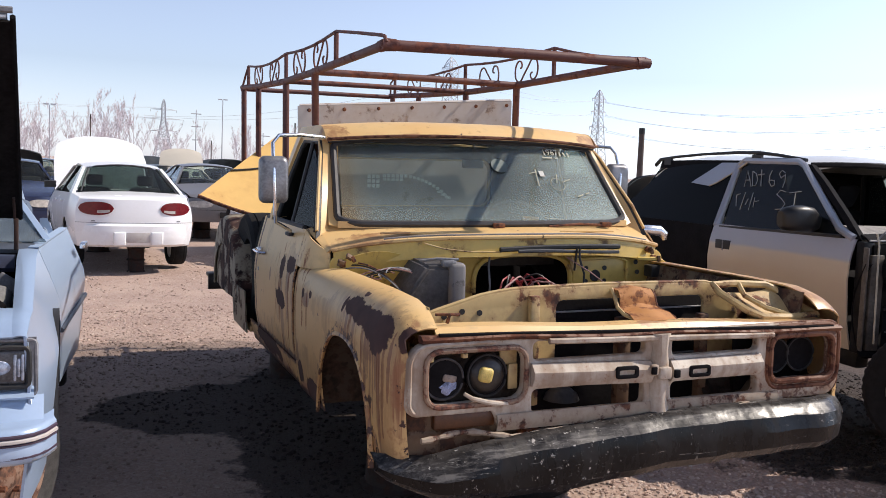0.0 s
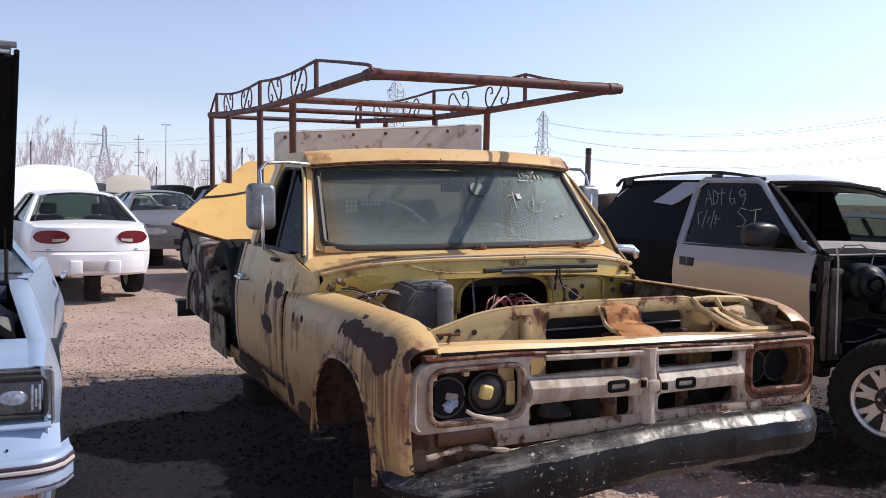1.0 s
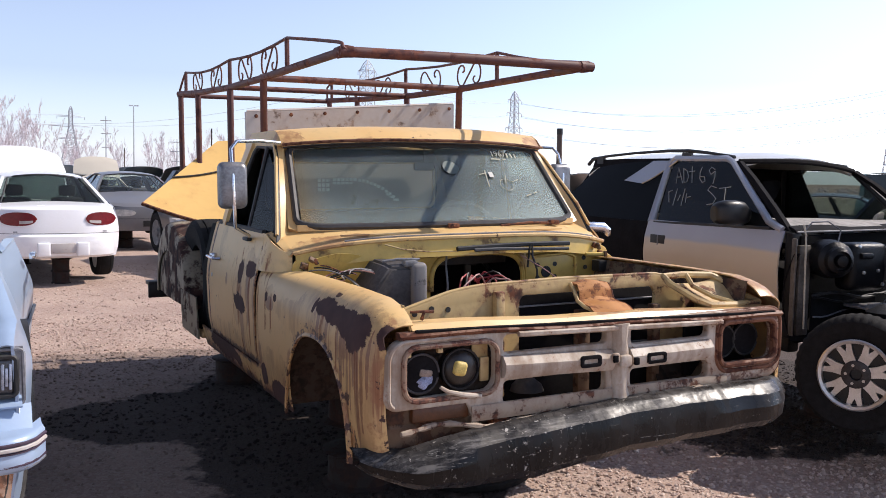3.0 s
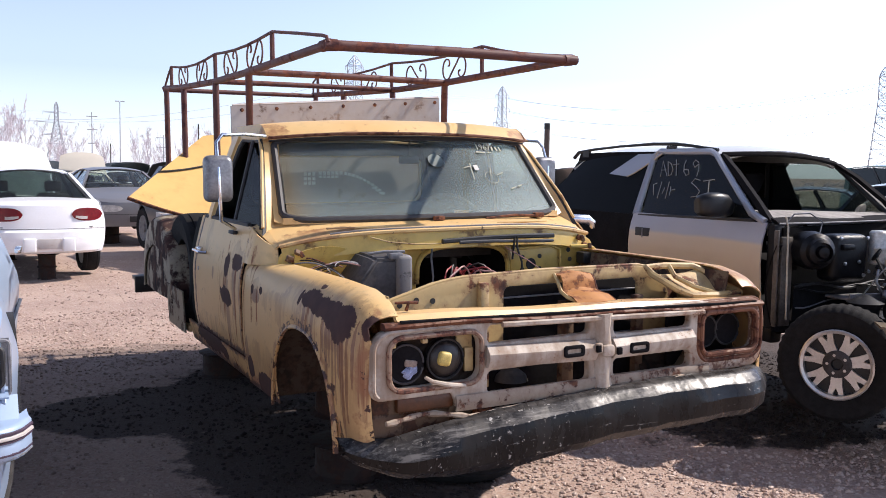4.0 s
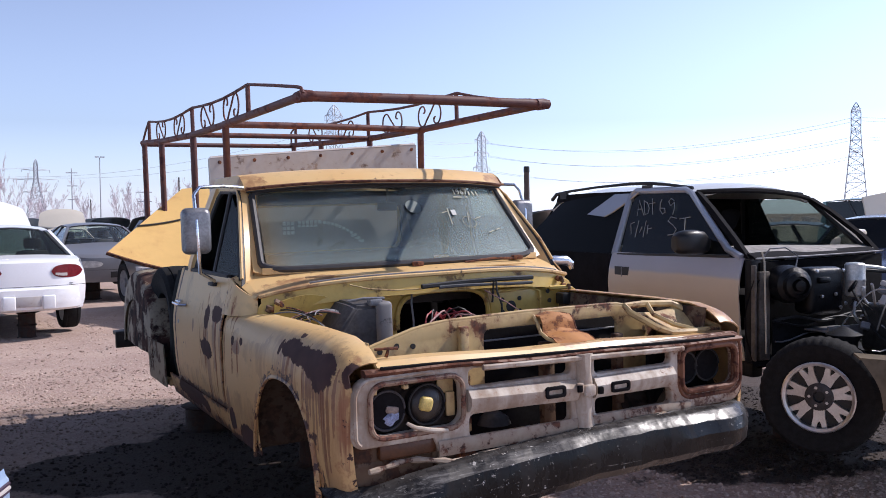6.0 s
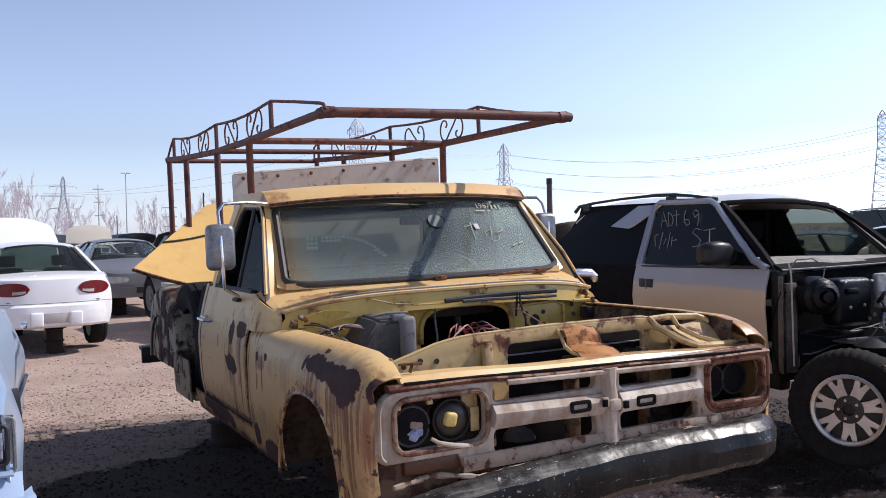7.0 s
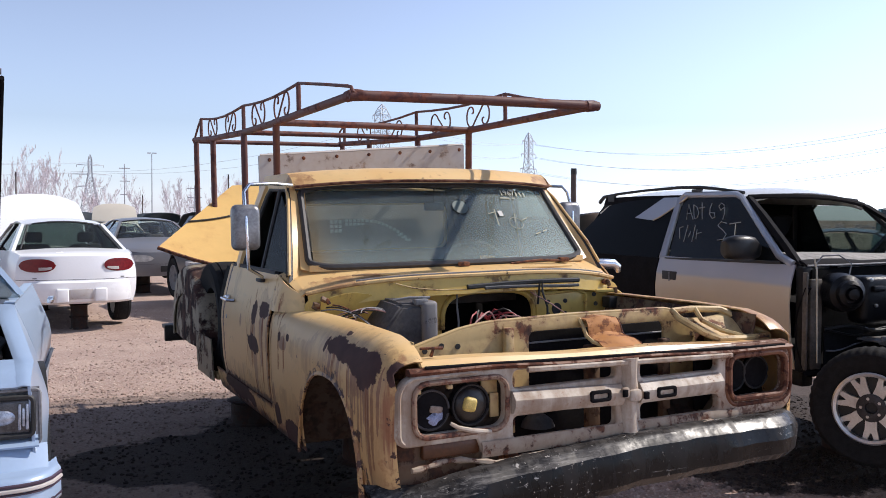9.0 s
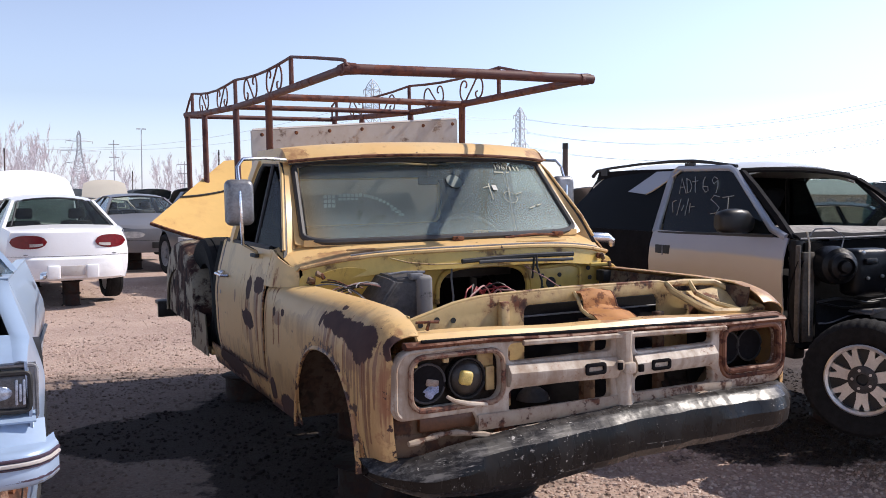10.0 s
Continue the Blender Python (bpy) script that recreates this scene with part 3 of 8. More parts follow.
def fender_at(y, v):
    zt, low = along(FEND_TOP, y), fender_low(y)
    xo = -0.965 + (0.062 * (1 - math.sqrt(max(0, 1 - ((0.11 - y) / 0.11) ** 2))) if y < 0.11 else 0.0)
    top = [(-0.80, zt), (-0.845, zt + 0.002), (-0.885, zt - 0.012), (-0.92, zt - 0.04), (xo + 0.012, zt - 0.09), (xo, zt - 0.155)]
    w = max(0.0, min(1.0, (y - 0.85) / 0.5))
    tail = [(-0.80, zt), (-0.85, zt), (-0.90, zt - 0.002), (-0.940, zt - 0.010), (-0.957, zt - 0.06), (-0.966, zt - 0.155)]
    top = [(lerp(a[0], b[0], w), lerp(a[1], b[1], w)) for a, b in zip(top, tail)]
    if v < 0.45:
        k = v / 0.45 * 5
        i = min(int(k), 4)
        return lerp(top[i][0], top[i + 1][0], k - i), y, lerp(top[i][1], top[i + 1][1], k - i)
    w = (v - 0.45) / 0.55
    z = lerp(zt - 0.155, low, w)
    return xo + 0.035 * max(0.0, (0.85 - z) / 0.3) ** 2, y, z


cols = [0, 0.008, 0.02, 0.04, 0.07, 0.11, 0.15, 0.185, 0.19] + [0.56 - 0.37 * math.cos(math.pi * k / 22) for k in range(1, 22)] + [0.93, 0.935, 1.0, 1.1, 1.2, 1.3, 1.383]
bm = sheet(lambda u, v: fender_at(u, v), 0, 16, 0.006, us=cols)
right = mirrored(bm)
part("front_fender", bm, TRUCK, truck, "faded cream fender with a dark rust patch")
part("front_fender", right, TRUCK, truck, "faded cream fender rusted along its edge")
for s in (-1, 1):
    # rolled lip and rusty inner well of the wheel arch
    lip = [(s * 0.962, 0.56 - 0.375 * math.cos(math.pi * k / 24), 0.575 + 0.392 * max(0, 1 - abs(math.cos(math.pi * k / 24)) ** 2.4) ** 0.5) for k in range(25)]
    part("arch_lip", tube(lip, 0.012, 6, flat=0.6), TRUCK, truck)
    well = sheet(lambda u, v: (s * lerp(0.95, 0.42, v), 0.56 - 0.40 * math.cos(math.pi * u), 0.60 + (0.40 - 0.1 * v) * math.sin(math.pi * u) ** 0.8), 18, 5, 0.005)
    part("wheel_well", well, WELL, truck, "brown rusted wheel well")
    part("inner_fender", sheet(lambda u, v: (s * lerp(0.80, 0.56, v ** 1.6), lerp(0.08, 1.14, u), lerp(1.14, 0.72, v)), 10, 8, 0.004), CREAM if s < 0 else ROTTEN, truck, "" if s < 0 else "dark rotten inner fender")
    # frame rail
    part("frame_rail", box(s * 0.36, s * 0.44, 0.12, 4.75, 0.47, 0.61, 0.008), RUST, truck)

# grille panel with its six openings; the left end stops above the turn lamp
def corner(cx, cz, r, a0, n=6):
    return [(cx + r * math.cos(radians(a0 + 90 * k / n)), cz + r * math.sin(radians(a0 + 90 * k / n))) for k in range(n + 1)]
HOLES = [rrect(-0.835, -0.485, 0.832, 1.004, 0.045), rrect(0.57, 0.862, 0.822, 0.985, 0.04),
         rrect(-0.452, 0.0, 0.958, 1.024, 0.02), rrect(-0.452, 0.0, 0.776, 0.858, 0.02),
         rrect(0.115, 0.505, 0.942, 1.008, 0.02), rrect(0.115, 0.505, 0.778, 0.846, 0.02)]
EDGE = corner(0.83, 0.817, 0.075, 270) + corner(0.83, 0.965, 0.075, 0) + corner(-0.83, 0.965, 0.075, 90) + corner(-0.865, 0.840, 0.045, 180) + [(-0.60, 0.795), (-0.575, 0.742)]
part("grille_panel", plate(EDGE, HOLES, 0.04, 0.008, pose(0, 0.005, 0)), GRILLE, truck, "white grille panel, chipped and rust-stained")
for loop, mat, lab, r in ((rrect(-0.842, -0.478, 0.824, 1.011, 0.05), BEZEL, "chipped pinkish lamp surround, rusting", 0.010), (rrect(0.562, 0.870, 0.814, 0.992, 0.045), GRILLE_RUST, "rusted lamp surround", 0.012)):
    part("lamp_surround", tube([(x, -0.018, z) for x, z in loop], r, 8, closed=True), mat, truck, lab)
part("outer_surround", tube([(-0.60, -0.014, 1.034)] + [(x, -0.014, z) for x, z in corner(-0.83, 0.965, 0.068, 90)] + [(x, -0.012, z) for x, z in corner(-0.862, 0.842, 0.036, 180)][:5], 0.014, 8, flat=0.6), GRILLE, truck)
part("rusted_panel", plate(rrect(0.535, 0.912, 0.748, 1.043, 0.06, 5), [rrect(0.573, 0.859, 0.825, 0.982, 0.04)], 0.012, 0.004, pose(0, -0.004, 0)), GRILLE_RUST, truck, "brown rusted headlight panel")
part("outer_surround", tube([(x, -0.012, z) for x, z in rrect(0.55, 0.90, 0.79, 1.028, 0.06)], 0.010, 8, closed=True), GRILLE_RUST, truck, "brown rusted outer surround")
def bar(x0, x1, z0, z1, dz):
    sec = [(0.0, z0), (-0.035, z0 + 0.004), (-0.05, z0 + 0.03), (-0.05, z1 - 0.028), (-0.028, z1), (0.0, z1)]
    return loft([[(x, y, z + dz * k) for y, z in sec] for k, x in enumerate((x0, (x0 + x1) / 2, x1))])
part("grille_bar", bar(-0.462, 0.015, 0.870, 0.952, -0.009), GRILLE, truck, "white centre bar with dark letters")
part("grille_bar", bar(0.10, 0.505, 0.850, 0.930, 0.001), GRILLE, truck, "white centre bar lit by the sun")
part("grille_post", loft([[(xc + dx, y, z) for dx, y in ((-w, 0.0), (-w * 0.8, -0.03), (-w * 0.3, -0.046), (w * 0.3, -0.046), (w * 0.8, -0.03), (w, 0.0))] for z, xc, w in ((0.745, 0.058, 0.05), (0.79, 0.057, 0.036), (0.86, 0.057, 0.044), (0.91, 0.057, 0.044), (0.97, 0.057, 0.034), (1.03, 0.057, 0.048))]), GRILLE, truck)
part("emblem_stub", joined(box(0.03, 0.085, -0.066, -0.04, 0.868, 0.915, 0.012), box(0.0, 0.03, -0.062, -0.04, 0.885, 0.925, 0.008)), GRILLE, truck, "broken emblem stub")
def frame_badge(x0, x1, z0, z1, t):
    """A hollow, rounded dark badge shape."""
    return plate(rrect(x0, x1, z0, z1, 0.012), [rrect(x0 + t, x1 - t, z0 + t, z1 - t, 0.006)], 0.012, 0.002, pose(0, -0.052, 0))
part("badge", frame_badge(-0.145, -0.053, 0.882, 0.926, 0.013), MATT, truck, "black raised badge shape")
part("badge", frame_badge(0.165, 0.257, 0.868, 0.910, 0.012), MATT, truck, "black raised badge shape")
part("badge", box(0.0, 0.02, -0.064, -0.05, 0.89, 0.918, 0.003), MATT, truck, "broken black badge")
part("badge", box(0.098, 0.12, -0.064, -0.05, 0.872, 0.9, 0.003), MATT, truck, "broken black badge")

# strips above the grille
def zline(x):
    return 1.088 - 0.028 * (x + 0.8)
part("header_strip", loft([[(x, y, zline(x) - 0.03 + z + 0.004 * math.sin(9 * x)) for y, z in ((-0.022, -0.016), (-0.032, -0.004), (-0.02, 0.008), (0.012, 0.008), (0.012, -0.016))] for x in np.linspace(-0.86, 0.90, 30)]), GRILLE_RUST, truck, "rust-stained trim strip")
part("hood_ledge", sheet(lambda u, v: (lerp(-0.805, 0.86, u), lerp(-0.006, 0.11, v), zline(lerp(-0.805, 0.86, u)) - 0.004 - (0.018 if v == 0 else 0.0) - 0.012 * max(0.0, v - 0.75) + 0.004 * math.sin(13 * u)), 30, 6, 0.006), TRUCK, truck)
part("strip_gap", tube([(x, -0.020, zline(x) - 0.023) for x in np.linspace(-0.80, 0.86, 24)], 0.0065, 6), MATT, truck)
part("white_strip", tube([(x, -0.03, zline(x) - 0.05) for x in np.linspace(-0.40, 0.56, 16)], 0.011, 6), GRILLE, truck)

# lamps: two buckets each side
def bucket(x, z, r, depth, mat):
    prof = [(r, 0), (r * 1.05, 0.006), (r, 0.012), (r * 0.86, 0.02), (r * 0.7, depth * 0.7), (r * 0.35, depth), (0.001, depth)]
    return lathe(prof, 26, Matrix.Translation((x, -0.004, z)) @ pose(0, 0, 0, 0, 0, 90))
for x, z, y, r in ((-0.772, 0.914, 0.004, 0.069), (-0.612, 0.915, 0.012, 0.072), (0.648, 0.898, 0.06, 0.068), (0.775, 0.898, 0.06, 0.068)):
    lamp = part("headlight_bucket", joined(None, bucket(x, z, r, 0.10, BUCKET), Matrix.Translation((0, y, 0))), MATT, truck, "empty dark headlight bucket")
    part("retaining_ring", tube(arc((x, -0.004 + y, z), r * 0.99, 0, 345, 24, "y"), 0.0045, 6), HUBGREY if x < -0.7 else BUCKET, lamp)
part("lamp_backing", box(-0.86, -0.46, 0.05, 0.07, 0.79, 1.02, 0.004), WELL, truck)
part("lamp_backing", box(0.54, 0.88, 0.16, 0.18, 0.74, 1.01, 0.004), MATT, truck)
rag = bmesh.new()
bmesh.ops.create_icosphere(rag, subdivisions=3, radius=1.0)
for v in rag.verts:
    k = 1 + 0.35 * noise.noise(v.co * 2.3) + 0.15 * noise.noise(v.co * 6)
    v.co = Vector((-0.757 + 0.045 * k * v.co.x, 0.020 + 0.028 * k * v.co.y, 0.886 + 0.030 * k * v.co.z + 0.25 * 0.040 * v.co.x))
part("rag", rag, plain("blue_plastic_rag", (0.27, 0.31, 0.46), 0.5, 0, 0.6, 40, 0.6), truck, "crumpled pale blue rag")
part("broken_lamp", tube([(-0.805, 0.02, 0.945), (-0.787, 0.012, 0.932), (-0.772, 0.01, 0.918), (-0.752, 0.012, 0.908)], 0.008, 6), BOARD, truck)
part("lamp_shell", lathe([(0.001, -0.020), (0.03, -0.019), (0.055, -0.012), (0.070, 0.004), (0.074, 0.03), (0.074, 0.06)], 26, Matrix.Translation((-0.613, 0.006, 0.916)) @ pose(0, 0, 0, 0, 0, 90) @ Matrix.Diagonal((1, 0.93, 0.93, 1))), plain("black_lamp_shell", (0.02, 0.016, 0.014), 0.38, 0, 0.6, 25, 0.3), truck, "black rounded lamp shell")
part("lamp_socket", joined(None, box(-0.025, 0.025, -0.016, 0.016, -0.026, 0.026, 0.014, 3), pose(-0.628, -0.014, 0.922, 0, 14, 0)), plain("yellow_socket", (0.60, 0.45, 0.13), 0.5, 0, 0.35, 30, 0.3), truck, "yellow lamp socket")
part("lamp_bracket", joined(box(-0.528, -0.492, 0.020, 0.032, 0.858, 0.945, 0.004), box(-0.555, -0.489, 0.034, 0.044, 0.94, 0.998, 0.004)), CREAM, truck, "cream lamp bracket")
part("rag", joined(None, box(-0.026, 0.026, -0.012, 0.012, -0.014, 0.014, 0.009, 2), pose(-0.752, 0.006, 0.914, 0, 12, 0)), plain("beige_rag", (0.26, 0.20, 0.16), 0.8, 0, 0.4, 30, 0.3), truck, "beige rag")
part("loose_trim", tube([(-0.707, -0.020, 0.866), (-0.68, -0.026, 0.848), (-0.629, -0.032, 0.834), (-0.59, -0.032, 0.826), (-0.551, -0.026, 0.819)], [0.006, 0.008, 0.009, 0.009, 0.008], 8, flat=1.0), GRILLE, truck, "loose bent pale trim strip")
for x, z in ((-0.825, 0.985), (-0.705, 0.992)):
    part("lamp_clip", box(x - 0.01, x + 0.01, -0.02, 0.0, z - 0.008, z + 0.008, 0.003), CREAM, truck)

# valance and turn lamp
# its dark paint holds dirt and the shade under the grille lip
part("front_valance", sheet(lambda u, v: (lerp(-0.585, 0.60, u), -0.022 - 0.006 * math.sin(math.pi * v), lerp(0.728, 0.784, v) - 0.012 * max(0, u - 0.6)), 26, 5, 0.006), VALANCE, truck, "grimy white front valance, shaded in its paint")
part("turn_lamp", box(-0.805, -0.585, -0.004, 0.03, 0.742, 0.796, 0.008), AMBER, truck, "amber turn lamp")
# darkened in its paint for the shadow below the headlight
part("valance_end", box(-0.91, -0.585, 0.025, 0.055, 0.655, 0.80, 0.006), DIRTY_SHADE, truck)
part("valance_rod", tube([(x, -0.02 - 0.012 * math.sin(20 * x), 0.730 - 0.045 * (x + 0.85) + 0.009 * math.sin(16 * x)) for x in np.linspace(-0.86, -0.25, 20)], [0.010 + 0.003 * math.sin(40 * k) for k in range(20)], 7), VALANCE, truck, "bent grimy lower rail")
part("valance_sheet", sheet(lambda u, v: (lerp(-0.50, 0.45, u), -0.03 - 0.02 * v, lerp(0.712, 0.744, u) - 0.014 * v * (1 - u) + 0.006 * math.sin(8 * u)), 18, 3, 0.004), GRILLE, truck, "torn white sheet edge")
# valance corners carry the same painted shadow
for s in (-0.86, 0.8):
    part("valance_corner", box(s - 0.05, s + 0.09, 0.02, 0.16, 0.60, 0.745, 0.02, 3), DIRTY_SHADE, truck)

# bumper, bent down at one end
BT = [(-0.985, 0.652), (-0.95, 0.655), (-0.82, 0.668), (-0.65, 0.700), (-0.37, 0.722), (0.03, 0.745), (0.43, 0.750), (0.86, 0.742), (0.94, 0.735)]
BH = [(-0.985, 0.045), (-0.95, 0.075), (-0.80, 0.135), (-0.65, 0.175), (-0.37, 0.205), (0.03, 0.195), (0.43, 0.192), (0.86, 0.175), (0.94, 0.125)]
rings = []
for x in np.concatenate([np.linspace(-0.985, -0.8, 7), np.linspace(-0.72, 0.74, 22), np.linspace(0.8, 0.94, 6)]):
    zt, h = along(BT, x), along(BH, x)
    back = 0.10 * max(0, (abs(x) - 0.74) / 0.2) ** 2 + 0.006 * math.sin(23 * x) + 0.004 * math.sin(41 * x + 1)
    dent = 0.012 * math.exp(-((x + 0.55) / 0.08) ** 2) + 0.010 * math.exp(-((x - 0.2) / 0.12) ** 2)
    face = [(-0.035, 0.004), (-0.056, 0.0), (-0.078, -0.010), (-0.110 + 0.5 * dent, min(0.042, 0.3 * h) * -1), (-0.126 + dent, -0.5 * h), (-0.118, -0.82 * h), (-0.085, -h)]
    rings.append([(x, y + back, zt + dz) for y, dz in face] + [(x, y + back + 0.012, zt + dz - 0.004) for y, dz in face[::-1]])
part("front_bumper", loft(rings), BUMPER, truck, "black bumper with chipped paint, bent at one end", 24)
for x in (-0.38, 0.38):
    part("bumper_iron", box(x - 0.03, x + 0.03, -0.08, 0.2, 0.58, 0.68, 0.006), RUST, truck)

# radiator support
OUT = [(-0.80, 0.70), (0.82, 0.70), (0.82, 1.02), (0.62, 1.08), (0.54, 1.15), (0.48, 1.162), (0.0, 1.166), (-0.38, 1.158), (-0.5, 1.142), (-0.70, 1.085), (-0.80, 1.05)]
part("radiator_support", plate(OUT, [rrect(-0.20, 0.48, 0.76, 1.112, 0.03)], 0.02, 0.004, pose(0, 0.30, 0)), CREAM, truck, "cream radiator support, rust spotted")
part("support_flange", tube([(x, 0.305, along([(-0.8, 1.052), (-0.7, 1.087), (-0.5, 1.144), (-0.38, 1.16), (0, 1.168), (0.48, 1.164), (0.54, 1.152)], x)) for x in np.linspace(-0.78, 0.54, 26)], 0.016, 6, flat=0.5), CREAM, truck)
part("support_strut", box(-0.325, -0.285, 0.255, 0.29, 0.72, 1.138, 0.008), CREAM, truck)
part("support_post", box(0.023, 0.080, 0.20, 0.24, 0.66, 1.05, 0.006), DIRTY_SHADE, truck, "brown grimy post")
part("support_post", box(0.40, 0.44, 0.20, 0.24, 0.66, 1.05, 0.006), DIRTY_SHADE, truck, "brown grimy post")
dome = lathe([(0.001, 0.05), (0.035, 0.044), (0.06, 0.025), (0.07, 0.0), (0.001, 0.0)], 22, Matrix.Translation((-0.19, 0.25, 0.74)) @ pose(0, 0, 0, 0, -90, 0))
part("pulley_cap", dome, HEATER, truck, "dusty black domed cap")
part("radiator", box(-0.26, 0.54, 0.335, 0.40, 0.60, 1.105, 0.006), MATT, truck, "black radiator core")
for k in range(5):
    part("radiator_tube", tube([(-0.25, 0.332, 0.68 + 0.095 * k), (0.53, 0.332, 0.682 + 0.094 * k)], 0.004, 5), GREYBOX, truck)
# dark panel added for the shade behind the lower grille openings
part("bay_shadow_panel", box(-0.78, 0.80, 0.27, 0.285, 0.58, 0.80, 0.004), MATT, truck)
LATCH = [(0.30, 1.150), (0.235, 1.152), (0.215, 1.13), (0.205, 1.095), (0.185, 1.083), (0.12, 1.078), (0.085, 1.062), (0.05, 1.052)]
def latch_at(u, v):
    k = v * (len(LATCH) - 1)
    q = min(int(k), len(LATCH) - 2)
    y, z = (lerp(LATCH[q][m], LATCH[q + 1][m], k - q) for m in (0, 1))
    return lerp(lerp(0.040, 0.006, v), lerp(0.180, 0.195, v), u), y, z - 0.006 * math.cos(2 * math.pi * u)
part("hood_latch", sheet(latch_at, 8, 28, 0.006), ORANGE, truck, "orange rusted hood latch bracket")
part("latch_edge", tube([(0.034, 0.28, 1.150), (0.022, 0.235, 1.125), (0.014, 0.20, 1.09), (0.012, 0.15, 1.072), (0.03, 0.09, 1.058), (0.20, 0.05, 1.055)], 0.008, 6), CREAM, truck)
part("latch_edge", tube([tuple(Vector(latch_at(1.0, v)) + Vector((0.004, 0, 0.002))) for v in np.linspace(0, 1, 14)], 0.006, 6), RUST, truck)
ringp = [(x - 0.0, y, z + 0.0) for x, y, z in [(0.50, 0.26, 1.155), (0.60, 0.262, 1.158), (0.76, 0.26, 1.148), (0.80, 0.24, 1.13), (0.86, 0.14, 1.065), (0.88, 0.09, 1.045), (0.72, 0.07, 1.045), (0.60, 0.08, 1.05), (0.56, 0.12, 1.07), (0.50, 0.22, 1.13)]]
part("lamp_bracket", tube(ringp, 0.015, 7, closed=True), CREAM, truck, "bent cream bracket, rusted")
part("bracket_web", sheet(lambda u, v: (lerp(lerp(0.50, 0.77, u), lerp(0.60, 0.88, u), v), lerp(0.255, 0.085, v), lerp(1.128, 1.028, v) - 0.012 * math.sin(math.pi * u)), 8, 6, 0.005), CREAM, truck, "cream bracket web, rust spotted")
part("bracket_rib", tube([(0.62, 0.255, 1.158), (0.61, 0.20, 1.115), (0.66, 0.13, 1.075), (0.74, 0.085, 1.05)], 0.011, 6), CREAM, truck)
part("ledge_clip", joined(tube([(-0.74, 0.06, 1.09), (-0.735, 0.05, 1.12), (-0.70, 0.05, 1.118)], 0.007, 6), tube([(-0.735, 0.05, 1.12), (-0.78, 0.07, 1.118)], 0.005, 6)), RUST, truck)
for x, z in ((-0.59, 1.085), (-0.52, 1.078), (-0.66, 1.07)):
    part("support_hole", lathe([(0.001, 0), (0.011, 0), (0.011, 0.003), (0.001, 0.003)], 12, Matrix.Translation((x, 0.286, z)) @ pose(0, 0, 0, 0, 0, 90)), DARK, truck)

# cowl, firewall and what is left in the bay
def cowl_z(x):
    return 1.292 - 0.055 * abs(x / 0.84) ** 3.5
def cowl(u, v):
    x = lerp(-0.85, 0.85, u)
    s = x / 0.85
    return x, lerp(1.06 + 0.10 * s * s, 1.345 + 0.06 * abs(s) ** 3 - 0.07 * (1 - s * s), v), lerp(cowl_z(x), 1.326, v ** 1.4)
part("cowl", sheet(cowl, 36, 8, 0.006), TRUCK, truck, "yellow cowl, rusted at one end")
part("cowl_lip", tube([(x, 1.058 + 0.10 * (x / 0.85) ** 2, cowl_z(x) - 0.004) for x in np.linspace(-0.85, 0.85, 36)], 0.010, 6), TRUCK, truck)
part("cowl_strip", tube([(x, 1.072 + 0.10 * (x / 0.85) ** 2, cowl_z(x) + 0.008) for x in np.linspace(-0.62, 0.78, 30)], 0.005, 6), GREYBOX, truck)
for k in range(2):
    x0 = (-0.62, 0.30)[k]
    part("cowl_vent", joined(None, box(x0, x0 + 0.30, 1.17, 1.185, cowl_z(0.3) + 0.008, cowl_z(0.3) + 0.016, 0.003)), TRUCK, truck)
part("cowl_face", sheet(lambda u, v: (lerp(-0.84, 0.84, u), 1.066 + 0.10 * (lerp(-1, 1, u)) ** 2 - 0.012 * v, cowl_z(lerp(-0.84, 0.84, u)) - 0.008 - 0.085 * v), 30, 5, 0.005), BAY, truck, "greenish yellow cowl face")
arch = [(0.09 + 0.26 * math.copysign(abs(math.cos(radians(a))) ** 0.55, math.cos(radians(a))), 1.02 + 0.178 * math.sin(radians(a)) ** 0.55) for a in range(0, 181, 12)] + [(-0.17, 0.62), (0.35, 0.62)]
part("firewall", plate(rrect(-0.86, 0.88, 0.60, 1.21, 0.05), [arch], 0.012, 0.003, pose(0, 1.16, 0)), BAY, truck, "yellow firewall with a large opening")
part("tunnel_flange", tube([(x, 1.150, z) for x, z in arch[:-2]], 0.013, 8), BAY, truck)
# closed black box added, so the firewall opening looks into deep shade
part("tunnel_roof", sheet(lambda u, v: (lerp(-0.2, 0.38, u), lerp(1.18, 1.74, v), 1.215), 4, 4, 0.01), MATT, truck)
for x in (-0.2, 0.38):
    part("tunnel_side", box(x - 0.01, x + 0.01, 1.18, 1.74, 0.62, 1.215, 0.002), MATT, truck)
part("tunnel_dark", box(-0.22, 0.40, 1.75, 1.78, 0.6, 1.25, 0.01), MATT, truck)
part("firewall_ledge", tube([(x, 1.10 + 0.05 * (x / 0.8) ** 2, 1.205 - 0.02 * abs(x)) for x in np.linspace(-0.80, -0.12, 14)], 0.009, 6), BAY, truck)
part("weatherstrip", tube([(x, 1.035 + 0.012 * x * x + 0.005 * math.sin(11 * x), 1.236 + 0.006 * math.sin(5 * x)) for x in np.linspace(-0.09, 0.55, 18)], 0.012, 6), BLACK, truck, "black weatherstrip hanging loose")
part("weatherstrip", tube([(x, 1.022 + 0.012 * x * x, 1.220 + 0.006 * math.sin(7 * x + 1)) for x in np.linspace(0.0, 0.54, 14)], 0.008, 6), plain("grey_strip", (0.06, 0.06, 0.065), 0.6), truck)
